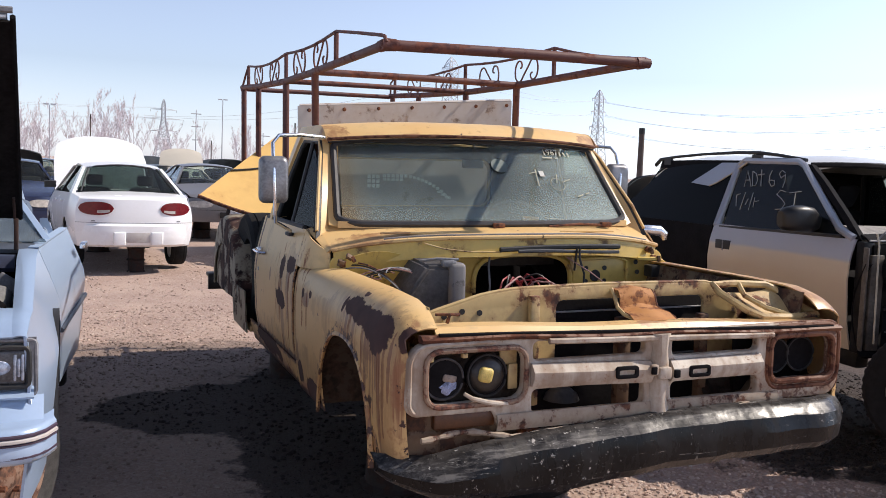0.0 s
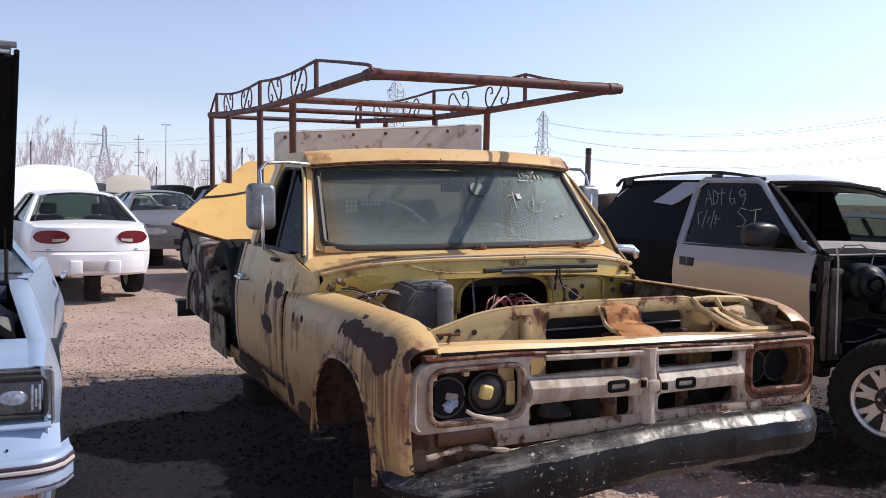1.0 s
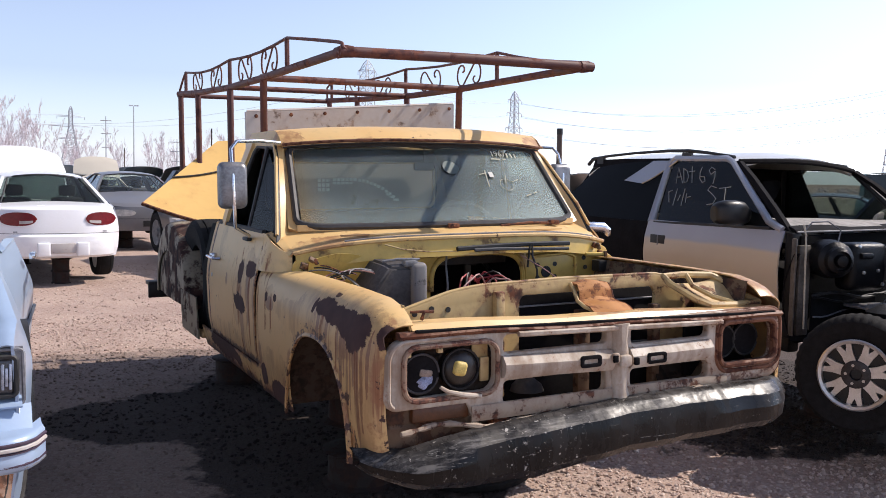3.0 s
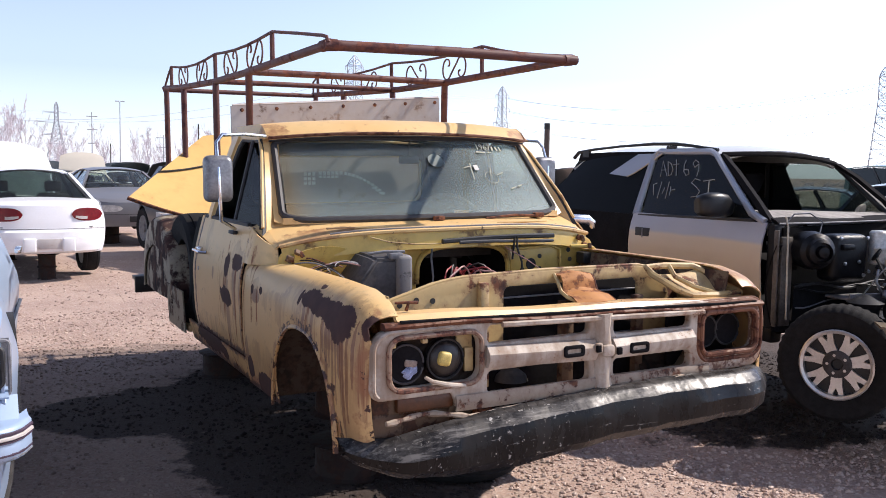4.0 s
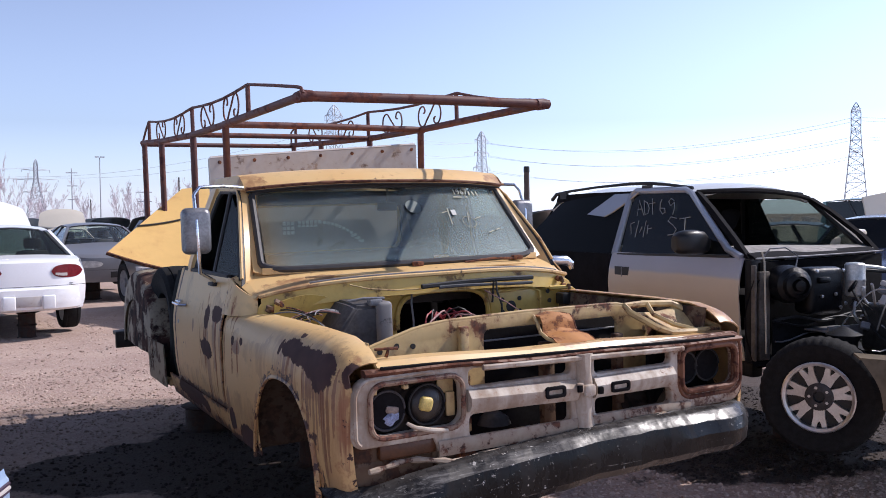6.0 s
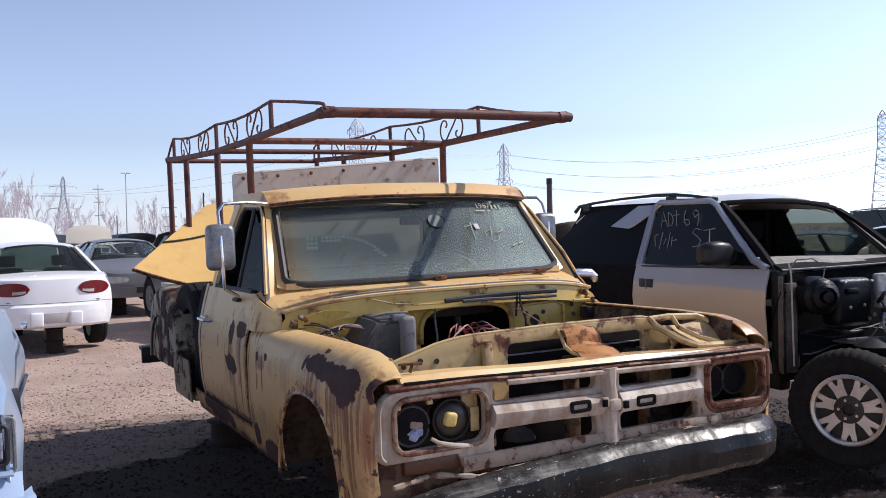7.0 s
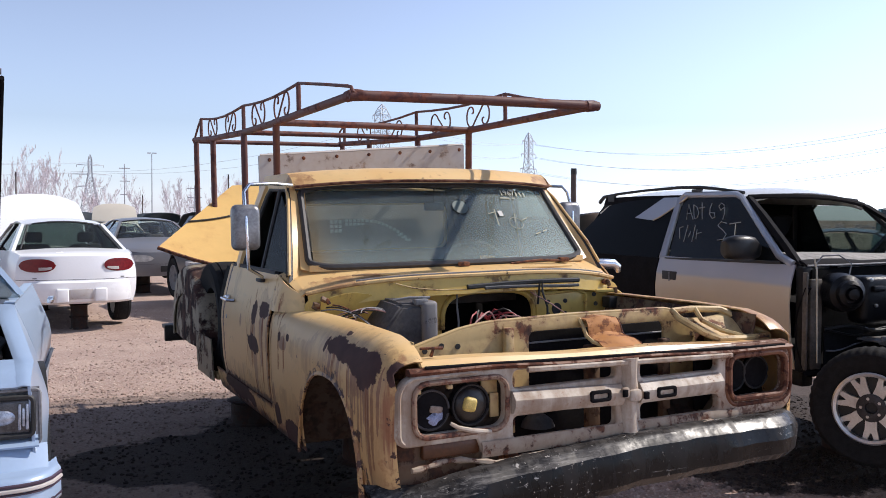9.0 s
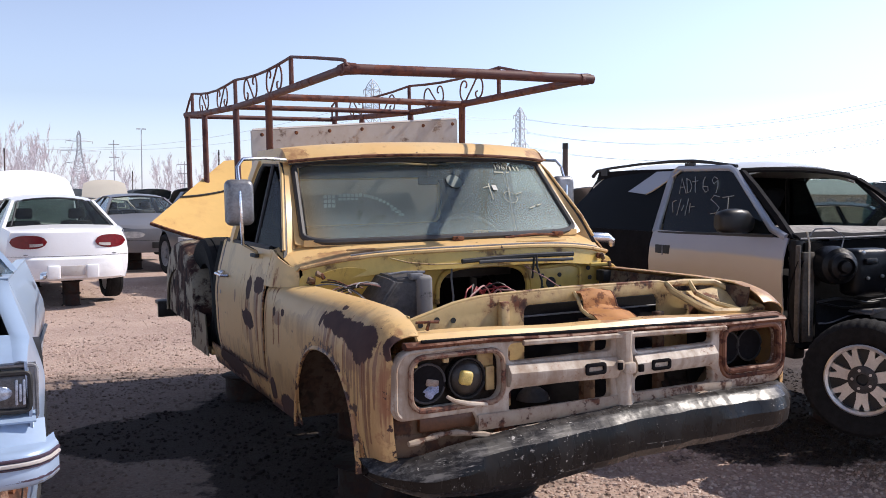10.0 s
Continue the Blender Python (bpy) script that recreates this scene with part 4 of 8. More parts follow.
part("loose_rod", tube([(0.295, 1.02, 1.13), (0.30, 1.01, 1.23), (0.315, 1.01, 1.245), (0.31, 1.0, 1.19), (0.325, 0.98, 1.12), (0.32, 0.97, 1.05)], 0.0055, 6), DARK, truck)
plateb = joined(box(0.357, 0.655, 1.135, 1.155, 1.0, 1.172, 0.006), tube([(0.357, 1.13, 1.168), (0.60, 1.13, 1.178), (0.655, 1.13, 1.155), (0.66, 1.13, 1.0)], 0.009, 6))
part("firewall_plate", plateb, BAY, truck, "cream firewall plate with drilled holes")
part("pedal_hole", lathe([(0.001, 0), (0.028, 0), (0.03, 0.004), (0.001, 0.004)], 20, Matrix.Translation((0.478, 1.13, 1.087)) @ pose(0, 0, 0, 0, 0, 90)), DARK, truck)
for x, z in ((0.425, 1.125), (0.425, 1.06), (0.53, 1.125), (0.53, 1.06), (0.71, 1.15), (0.72, 1.10), (0.78, 1.09)):
    part("bolt_hole", lathe([(0.001, 0), (0.012, 0), (0.012, 0.004), (0.001, 0.004)], 10, Matrix.Translation((x, 1.13, z)) @ pose(0, 0, 0, 0, 0, 90)), DARK, truck)
part("wire_plug", box(0.75, 0.82, 1.05, 1.12, 1.08, 1.14, 0.008), DARK, truck)
part("bay_arch", tube([(0.70, 1.10, 1.17)] + [(0.78 + 0.10 * math.sin(radians(a)), 1.08, 1.07 + 0.10 * math.cos(radians(a))) for a in range(0, 100, 14)], 0.011, 6), BAY, truck)
hb = loft([[(x0, y, z), (x1, y, z), (x1, y, 0.80), (xb, y, 0.80)] for y, x0, x1, xb, z in ((0.86, -0.505, -0.39, -0.78, 1.180), (0.90, -0.52, -0.38, -0.80, 1.196), (1.14, -0.50, -0.30, -0.78, 1.198))])
bmesh.ops.bevel(hb, geom=hb.edges, offset=0.012, segments=2, affect="EDGES")
part("heater_box", hb, HEATER, truck, "dusty black heater box")
part("heater_end", box(-0.412, -0.335, 0.84, 1.12, 0.80, 1.198, 0.02, 3), HEATEND, truck, "scuffed grey heater box end")
part("heater_clip", joined(box(-0.44, -0.38, 0.85, 0.9, 1.18, 1.208, 0.006), tube([(-0.53, 0.9, 1.205), (-0.46, 0.88, 1.215), (-0.36, 0.88, 1.21)], 0.006, 6)), GREYBOX, truck)
rng = random.Random(5)
for k in range(10):
    x0, x1 = -0.04 + rng.uniform(-0.05, 0.06), -0.06 + rng.uniform(-0.20, 0.20)
    y0, top = 0.92 + rng.uniform(-0.04, 0.04), 1.118 + rng.uniform(-0.02, 0.015)
    pts = [(lerp(x0, x1, t), y0 - 0.10 * t, 0.98 + (top - 0.98) * math.sin(math.pi * (0.25 + 0.62 * t)) + 0.01 * math.sin(9 * t + k)) for t in np.linspace(0, 1, 9)]
    part("wire", tube(pts, 0.0042, 5), (WIRE, WIREP, WIRE, WIRE, DARK)[k % 5], truck)
for k in range(3):
    pts = [(-0.80 + 0.20 * t, 1.10 - 0.20 * t + 0.03 * k, 1.155 + 0.02 * math.sin(math.pi * t) - 0.09 * t * t + 0.008 * k) for t in np.linspace(0, 1, 9)]
    part("wire", tube(pts, 0.0035, 5), (GREYBOX, DARK, RUST, DARK, DARK)[k], truck)
for s in (-1, 1):
    for k in range(5):
        c = (s * (0.80 + rng.uniform(-0.035, 0.03)), 1.11 + rng.uniform(-0.04, 0.04), 1.195 + rng.uniform(-0.025, 0.02))
        part("hinge_piece", joined(None, box(-0.014, 0.014, -0.012, 0.012, -0.008, 0.008, 0.003), Matrix.Translation(c) @ pose(0, 0, 0, rng.uniform(0, 90), rng.uniform(0, 90), 0)), RUST if k % 2 else DIRTY_SHADE, truck)
part("bay_rod", tube([(-0.45, 1.06, 1.265), (-0.36, 1.05, 1.240), (-0.24, 1.04, 1.226), (-0.08, 1.04, 1.222)], 0.0032, 6), CREAM, truck)
part("tunnel_wire", tube([(-0.10, 1.12, 1.205), (-0.115, 1.10, 1.15), (-0.11, 1.09, 1.06), (-0.12, 1.08, 0.98)], 0.005, 6), GREYBOX, truck)
part("thin_cable", tube([(0.27, 1.05, 1.19), (0.34, 0.95, 1.13), (0.40, 0.86, 1.065)], 0.003, 5), WIREP, truck)
part("rib_flange", tube([(x, 1.118, z) for x, z in ((-0.16, 1.195), (-0.10, 1.216), (0.0, 1.222), (0.16, 1.221), (0.27, 1.214), (0.33, 1.19), (0.352, 1.12))], 0.012, 7), CREAM, truck)
part("corner_plate", sheet(lambda u, v: (lerp(-0.80, -0.50, u), lerp(1.10, 1.13, v), 1.20 - 0.17 * v + 0.03 * math.sin(math.pi * u)), 10, 6, 0.005), BAY, truck)
for k in range(7):
    c = (-0.70 + 0.022 * k, 1.0 - 0.012 * k)
    part("wire", tube([(c[0] + 0.10 * math.cos(a + 0.5 * k), c[1] + 0.06 * math.sin(a), 1.130 + 0.022 * math.sin(a * 1.5 + k) + 0.003 * k) for a in np.linspace(0.3, 3.6, 10)], 0.0032, 5), (WIREP, GREYBOX, DARK, DARK, WIREP, BOARD, GREYBOX)[k], truck)

# cab shell
def roof(u, v):
    s = lerp(-1, 1, u)
    y = lerp(1.552 + 0.080 * s * s, 2.62 - 0.03 * s * s, v)
    z = 1.832 - 0.030 * abs(s) ** 2.6
    z -= 0.075 * max(0, 1 - v / 0.14) ** 2 + 0.07 * max(0, (v - 0.86) / 0.14) ** 2
    return (0.755 - 0.19 * max(0.0, (y - 2.1) / 0.52) ** 2) * s, y, z
part("roof", sheet(roof, 28, 22, 0.008), TRUCK, truck, "yellow cab roof")
for s in (-1, 1):
    part("roof_edge", sheet(lambda u, v: tuple(Vector(roof(0.5 + 0.5 * s, lerp(0.0, 1.0, u))) + Vector((s * 0.02 * v, 0, -(Vector(roof(0.5 + 0.5 * s, u)).z - 1.728) * v))), 20, 4, 0.008), TRUCK, truck)
part("drip_rail", tube([(0.752 * s, 1.549 + 0.083 * s * s, 1.758 - 0.030 * abs(s) ** 2.6) for s in np.linspace(-1, 1, 24)], 0.008, 6), GRILLE_RUST, truck, "rusted drip rail")
part("brim_underside", sheet(lambda u, v: (0.748 * lerp(-1, 1, u), lerp(1.552, 1.60, v) + 0.083 * lerp(-1, 1, u) ** 2, 1.752 - 0.030 * abs(lerp(-1, 1, u)) ** 2.6), 24, 3, 0.004), TRUCK, truck)
# dark tube drawn for the thin shadow under the roof brim
part("drip_gap", tube([(0.745 * s, 1.562 + 0.083 * s * s, 1.746 - 0.030 * abs(s) ** 2.6) for s in np.linspace(-1, 1, 24)], 0.007, 6), DARK, truck)
def screen(u, v, e=0.0):
    s = lerp(-1, 1, u)
    half = lerp(0.775, 0.712, v) + e
    return half * s, lerp(1.262 + 0.075 * s * s, 1.60 + 0.075 * s * s, v), lerp(1.335, 1.738 - 0.012 * abs(s) ** 2.6, v)
pane = part("windscreen", sheet(lambda u, v: screen(lerp(0.015, 0.985, u), lerp(0.02, 0.97, v)), 24, 10, 0.005), WSGLASS, truck, "dusty windscreen with chalk writing")
pane.visible_shadow = False
loop = rrect(0.0, 1.0, 0.0, 1.0, 0.09, 5)
part("windscreen_seal", tube([screen(u, v) for a, b in zip(loop, loop[1:] + loop[:1]) for u, v in [(lerp(a[0], b[0], k / 6), lerp(a[1], b[1], k / 6)) for k in range(6)]], 0.017, 8, closed=True), SCREENSEAL, truck, "dark rubber seal")
ring = [(a, b) for a, b in rrect(0.0, 1.0, 0.0, 1.0, 0.09, 5)]
rim = []
for a, b in ring:
    d = max(abs(a - 0.5), abs(b - 0.5)) * 2
    rim.append((0.5 + (a - 0.5) / d * 1.05, 0.5 + (b - 0.5) / d * 1.06))
nr = len(ring)
part("screen_corner", mesh_bm([tuple(Vector(screen(u, v)) + Vector((0, 0.006, 0))) for u, v in ring + rim], [(k, (k + 1) % nr, nr + (k + 1) % nr, nr + k) for k in range(nr)]), TRUCK, truck)
part("screen_surround", joined(sheet(lambda u, v: tuple(Vector(screen(u, 1.0)) + Vector((0, 0.012, 0.035 * v - 0.01))), 24, 3, 0.008), sheet(lambda u, v: tuple(Vector(screen(u, 0.0)) + Vector((0, 0.0, 0.012 - 0.03 * v))), 24, 3, 0.008)), TRUCK, truck)
part("header_gap", sheet(lambda u, v: tuple(Vector(screen(u, 1.0)) + Vector((0, 0.004 + 0.02 * v, 0.018))), 24, 2, 0.006), DARK, truck)

SIDE = [(0.575, -0.915), (0.66, -0.94), (0.80, -0.962), (1.0, -0.968), (1.08, -0.962), (1.14, -0.948), (1.22, -0.928), (1.31, -0.902)]
def flank(y0, y1, z0, z1, n=10, mat=None):
    return sheet(lambda u, v: (along(SIDE, lerp(z0, z1, v)), lerp(y0, y1, u), lerp(z0, z1, v)), n, 14, 0.008)
for s in (-1, 1):
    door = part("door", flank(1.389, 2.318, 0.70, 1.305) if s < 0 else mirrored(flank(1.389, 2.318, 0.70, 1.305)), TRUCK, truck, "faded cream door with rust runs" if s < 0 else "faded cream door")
    part("handle", joined(tube([(s * 0.962, 2.10, 1.128), (s * 0.995, 2.11, 1.130), (s * 0.995, 2.235, 1.134), (s * 0.968, 2.25, 1.133)], [0.012, 0.011, 0.013, 0.012], 8, flat=0.7), box(s * 0.95, s * 0.985, 2.20, 2.26, 1.115, 1.15, 0.008)), CHROME, door, "chrome push-button handle")
    part("keyhole", lathe([(0.001, 0), (0.012, 0), (0.010, 0.006), (0.001, 0.006)], 12, Matrix.Translation((s * 0.972, 2.24, 1.03)) @ pose(0, 0, 0, 0, 0, 0 if s > 0 else 180)), STEEL, door)
    frame_pts = [(s * 0.878, 1.32, 1.305), (s * 0.854, 1.40, 1.42), (s * 0.786, 1.63, 1.665), (s * 0.770, 1.71, 1.722), (s * 0.772, 2.0, 1.732), (s * 0.780, 2.06, 1.70), (s * 0.83, 2.11, 1.55), (s * 0.90, 2.15, 1.305)]
    part("window_frame", tube(frame_pts, 0.008, 8), TRUCK, door)
    part("frame_seal", tube([(x - s * 0.004, lerp(y, 1.95, 0.045), z - 0.006) for x, y, z in frame_pts], 0.013, 6), SCREENSEAL, door)
    part("window_seal", tube([(s * 0.905, 1.44, 1.312), (s * 0.905, 2.30, 1.312)], 0.012, 6), BLACK, door)
    part("vent_divider", tube([(s * 0.90, 1.73, 1.31), (s * 0.79, 1.76, 1.715)], 0.010, 6), SCREENSEAL, door)
    if s > 0:
        g = part("door_window", sheet(lambda u, v: (s * lerp(0.897, 0.785, v), lerp(lerp(1.74, 2.14, u), lerp(1.77, 2.05, u), v), lerp(1.31, 1.72, v)), 6, 6, 0.004), SIDEFILM, door, "dusty door window")
        g.visible_shadow = False
    vent = part("vent_window", sheet(lambda u, v: (s * lerp(lerp(0.874, 0.897, u), lerp(0.80, 0.785, u), v), lerp(lerp(1.34, 1.74, u), lerp(1.60, 1.76, u), v), lerp(1.31, lerp(1.60, 1.71, u), v)), 6, 6, 0.004), VENT, door)
    vent.visible_shadow = False
    part("pillar", loft([[(s * (x + a), y + b, z) for a, b in ((-0.004, 0.020), (0.030, 0.045), (-0.02, 0.08), (-0.040, -0.006))] for x, y, z in ((0.82, 1.335, 1.27), (0.81, 1.37, 1.34), (0.775, 1.49, 1.50), (0.742, 1.62, 1.66), (0.73, 1.68, 1.75))]), TRUCK, truck)
    PIL = [(1.27, 0.85, 1.38), (1.34, 0.84, 1.415), (1.50, 0.805, 1.535), (1.66, 0.772, 1.665), (1.75, 0.76, 1.725)]
    FRM = [(1.27, 0.888, 1.30), (1.305, 0.878, 1.32), (1.42, 0.854, 1.40), (1.665, 0.786, 1.63), (1.735, 0.768, 1.715)]
    def jamb(u, v):
        z = lerp(1.27, 1.735, v)
        a, b = ((along([(p[0], p[1]) for p in q], z), along([(p[0], p[2]) for p in q], z)) for q in (PIL, FRM))
        return s * (lerp(a[0] - 0.03, b[0], u)), lerp(a[1] - 0.035, b[1] + 0.004, u), z
    part("pillar_side", sheet(lambda u, v: jamb(u * 0.70, v), 3, 12, 0.006), TRUCK, truck)
    part("door_gap", sheet(lambda u, v: jamb(0.70 + 0.3 * u, v), 2, 12, 0.004), SCREENSEAL, truck, "black gap rubber")
    part("cowl_end", sheet(lambda u, v: tuple(Vector((s * 0.845, cowl(0, v)[1], cowl(0, v)[2] - 0.004)).lerp(Vector((s * lerp(0.86, 0.903, v), lerp(1.18, 1.405, v), lerp(1.215, 1.300, v))), u)), 4, 8, 0.008), TRUCK, truck)
    part("cowl_side", sheet(lambda u, v: (s * lerp(0.845, -along(SIDE, lerp(1.14, 1.305, v)), min(1, u * 1.6) ** 0.5), lerp(1.19, 1.385, u), lerp(1.14, lerp(1.225, 1.305, u), v)), 12, 6, 0.008), TRUCK, truck)
    fl = flank(1.385, 2.62, 0.575, 0.692)
    part("rocker", fl if s < 0 else mirrored(fl), TRUCK, truck, "cream rocker panel, dark with rust")
    fl = sheet(lambda u, v: (along(SIDE, lerp(0.68, 1.305, v)) + 0.17 * (1 - math.sqrt(max(0, 1 - u * u * 0.97))), lerp(2.325, 2.60, u), lerp(0.68, 1.305, v)), 9, 12, 0.008)
    part("cab_corner", fl if s < 0 else mirrored(fl), TRUCK, truck)
    part("rear_pillar", sheet(lambda u, v: (s * (lerp(0.902, 0.765, v ** 1.15) - 0.19 * u ** 2), lerp(lerp(2.15, 2.06, v), 2.62, u), lerp(1.30, 1.74, v)), 8, 8, 0.02), TRUCK, truck)
BACK = [(-0.80, 0.60), (0.80, 0.60), (0.80, 1.29), (0.71, 1.31), (0.625, 1.64), (0.57, 1.745), (-0.57, 1.745), (-0.625, 1.64), (-0.71, 1.31), (-0.80, 1.29)]
part("cab_back", plate(BACK, [rrect(-0.56, 0.56, 1.36, 1.64, 0.06)], 0.02, 0.004, pose(0, 2.62, 0)), TRUCK, truck)
# near-black sheets added inside the shell, so the cab reads dark
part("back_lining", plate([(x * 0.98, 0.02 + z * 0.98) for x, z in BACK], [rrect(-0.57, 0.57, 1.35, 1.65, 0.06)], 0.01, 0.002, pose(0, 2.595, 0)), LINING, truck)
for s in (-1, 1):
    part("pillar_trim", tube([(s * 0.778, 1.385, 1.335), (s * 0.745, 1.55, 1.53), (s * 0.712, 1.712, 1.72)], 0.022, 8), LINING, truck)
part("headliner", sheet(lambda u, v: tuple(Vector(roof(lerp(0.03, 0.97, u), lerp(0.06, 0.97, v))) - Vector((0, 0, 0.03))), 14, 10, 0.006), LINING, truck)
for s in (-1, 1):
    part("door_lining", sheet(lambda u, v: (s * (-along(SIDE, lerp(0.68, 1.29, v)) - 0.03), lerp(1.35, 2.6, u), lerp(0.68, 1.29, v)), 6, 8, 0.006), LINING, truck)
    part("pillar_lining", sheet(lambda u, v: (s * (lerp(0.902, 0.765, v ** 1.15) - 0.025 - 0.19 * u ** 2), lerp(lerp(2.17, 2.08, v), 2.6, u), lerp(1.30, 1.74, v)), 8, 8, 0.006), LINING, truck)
part("cab_floor", box(-0.88, 0.88, 1.18, 2.61, 0.585, 0.615, 0.004), RUST, truck)
part("dashboard", loft([[(x, y, z) for y, z in ((1.36, 1.12), (1.34, 1.30), (1.46, 1.325), (1.58, 1.29), (1.60, 1.15))] for x in (-0.80, -0.4, 0, 0.4, 0.80)]), plain("dark_dash", (0.035, 0.03, 0.027), 0.6, 0, 0.35), truck)
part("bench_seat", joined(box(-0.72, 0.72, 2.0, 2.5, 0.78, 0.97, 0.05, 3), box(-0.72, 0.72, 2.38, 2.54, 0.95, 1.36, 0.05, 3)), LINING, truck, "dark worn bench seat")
# white plates painting the light through a perforated guard behind the seat: a block, a level row and a row that falls
# away
cells = [(-0.330 + 0.026 * i, 1.541 - 0.027 * j, 0.010) for i in range(3) for j in range(3)]
cells += [(-0.238 + 0.026 * i, 1.546, 0.010) for i in range(6)] + [(-0.238 + 0.026 * i, 1.524, 0.007) for i in range(5)]
cells += [(-0.078 + 0.0245 * i, 1.541 - 0.0035 * i - 0.00085 * i * i, 0.0088) for i in range(11)] + [(0.10 + 0.0245 * i, 1.455 - 0.016 * i, 0.007) for i in range(3)]
for x, z, h in cells:
    part("guard_cell", box(x - 0.0095, x + 0.0095, 2.30, 2.304, z - h, z + h, 0), HOLE_LIGHT, truck)
wheel_m = Matrix.Translation((0.38, 1.80, 1.25)) @ pose(0, 0, 0, 55, 0, 0)
sw = tube([tuple(wheel_m @ Vector((0.205 * math.cos(a), 0.205 * math.sin(a), 0))) for a in np.linspace(0, 2 * math.pi, 33)[:-1]], 0.013, 8, closed=True)
for a in (20, 160, 270):
    tube([tuple(wheel_m @ Vector((0.2 * math.cos(radians(a)), 0.2 * math.sin(radians(a)), 0))), tuple(wheel_m @ Vector((0, 0, -0.03)))], 0.012, 6, sw)
tube([tuple(wheel_m @ Vector((0, 0, -0.03))), (0.38, 1.45, 1.02)], 0.022, 8, sw)
part("steering_wheel", sw, BLACK, truck)
part("inside_mirror", joined(box(-0.02, 0.10, 1.66, 1.675, 1.60, 1.645, 0.01), tube([(0.04, 1.67, 1.64), (0.04, 1.66, 1.74)], 0.006, 6)), DARK, truck)

# chalk marks inside the windscreen: one year that can be read, the rest plain bars
def on_screen(b, u, v, tilt=0.0):
    o = Vector(screen(u, v)) + Vector((0, -0.008, 0.0))
    du = (Vector(screen(u + 0.02, v)) - Vector(screen(u - 0.02, v))).normalized()
    dv = (Vector(screen(u, min(v + 0.02, 1))) - Vector(screen(u, v - 0.02))).normalized()
    m = Matrix((du, dv.cross(du) * -1, dv)).transposed().to_4x4()
    return joined(None, b, Matrix.Translation(o) @ m @ pose(0, 0, 0, 0, tilt, 0))
part("chalk_year", on_screen(lettering("1967", 0.052), 0.775, 0.86), YCHALK, truck, "pale chalk year 1967")
for u, v, w, h, a in ((0.853, 0.875, 0.010, 0.03, 10), (0.872, 0.875, 0.010, 0.03, -8), (0.89, 0.872, 0.008, 0.03, 0), (0.79, 0.82, 0.06, 0.007, 2), (0.83, 0.82, 0.02, 0.006, -4),
                      (0.70, 0.62, 0.05, 0.004, -14), (0.71, 0.56, 0.004, 0.11, 8), (0.79, 0.55, 0.004, 0.06, 20), (0.83, 0.53, 0.05, 0.004, -20), (0.86, 0.34, 0.04, 0.006, -18), (0.895, 0.37, 0.03, 0.006, -18)):
    part("chalk_mark", on_screen(box(-w / 2, w / 2, -0.0015, 0.0015, -h / 2, h / 2, 0), u, v, a), YCHALK, truck)
part("chalk_loop", tube([tuple(Vector(screen(0.785 + 0.028 * math.cos(a), 0.48 + 0.075 * math.sin(a))) + Vector((0, -0.008, 0))) for a in np.linspace(0, 2 * math.pi, 19)[:-1]], 0.0016, 5, closed=True), YCHALK, truck)
stk = on_screen(lathe([(0.001, -0.001), (0.045, -0.001), (0.045, 0.001), (0.001, 0.001)], 20, pose(0, 0, 0, 0, 0, 90)), 0.575, 0.70)
part("sticker", stk, plain("pale_sticker", (0.085, 0.115, 0.105), 0.6, 0, 0.3), truck, "pale round sticker")
part("sticker", on_screen(box(-0.014, 0.014, -0.001, 0.001, -0.018, 0.018, 0), 0.735, 0.61), plain("white_sticker", (0.42, 0.42, 0.40), 0.6, 0, 0.1), truck, "small white sticker")
# wipers
for x0, x1 in ((0.28, 0.62), (-0.02, 0.0)):
    part("wiper", joined(tube([(x0, 1.235 + 0.07 * x0, 1.322), ((x0 + x1) / 2, 1.23 + 0.07 * x0, 1.335), (x1, 1.235 + 0.07 * x1, 1.325)], 0.006, 6), box(x1 - 0.03, x1 + 0.03, 1.23 + 0.06 * x1, 1.26 + 0.06 * x1, 1.318, 1.342, 0.006)), RUST, truck)

part("mirror_bracket", tube([(0.84, 1.43, 1.290), (0.95, 1.41, 1.290), (1.03, 1.395, 1.284), (1.055, 1.39, 1.265), (1.06, 1.39, 1.235)], [0.022, 0.026, 0.028, 0.024, 0.012], 10), CHROME, truck, "bright chrome mirror bracket")
# door mirrors on tube arms
for s in (-1, 1):
    cx, cy, cz = s * 1.055, 1.42, 1.533
    if s > 0:
        cx, cy = 1.03, 1.84
    loop = [(x, z) for x, z in rrect(-0.066, 0.066, -0.108, 0.108, 0.03)]
    head = part("mirror_head", loft([[(cx + x * k, cy + y, cz + z * k) for x, z in loop] for y, k in ((-0.035, 0.75), (-0.03, 0.88), (-0.012, 0.99), (0.015, 1.0), (0.02, 0.95))]), MIRRORBACK, truck, "large grey mirror head")
    part("mirror_glass", loft([[(cx + x * 0.93, cy + y, cz + z * 0.93) for x, z in loop] for y in (0.018, 0.023)]), CHROME, head)
    part("mirror_arm", tube([(s * 0.78, cy + 0.16, 1.735), (s * 0.90, cy + 0.10, 1.742), (cx - s * 0.03, cy + 0.03, 1.735), (cx + s * 0.0, cy + 0.02, 1.70), (cx + s * 0.005, cy - 0.03, 1.58), (cx, cy - 0.035, 1.40), (cx - s * 0.01, cy + 0.0, 1.34), (s * 0.95, cy + 0.12, 1.29), (s * 0.93, cy + 0.22, 1.27)], 0.0085, 8), CHROME, truck, "chrome mirror arm")
    part("mirror_foot", box(s * 0.922, s * 0.948, cy + 0.17, cy + 0.26, 1.258, 1.276, 0.005), BLACK, truck)

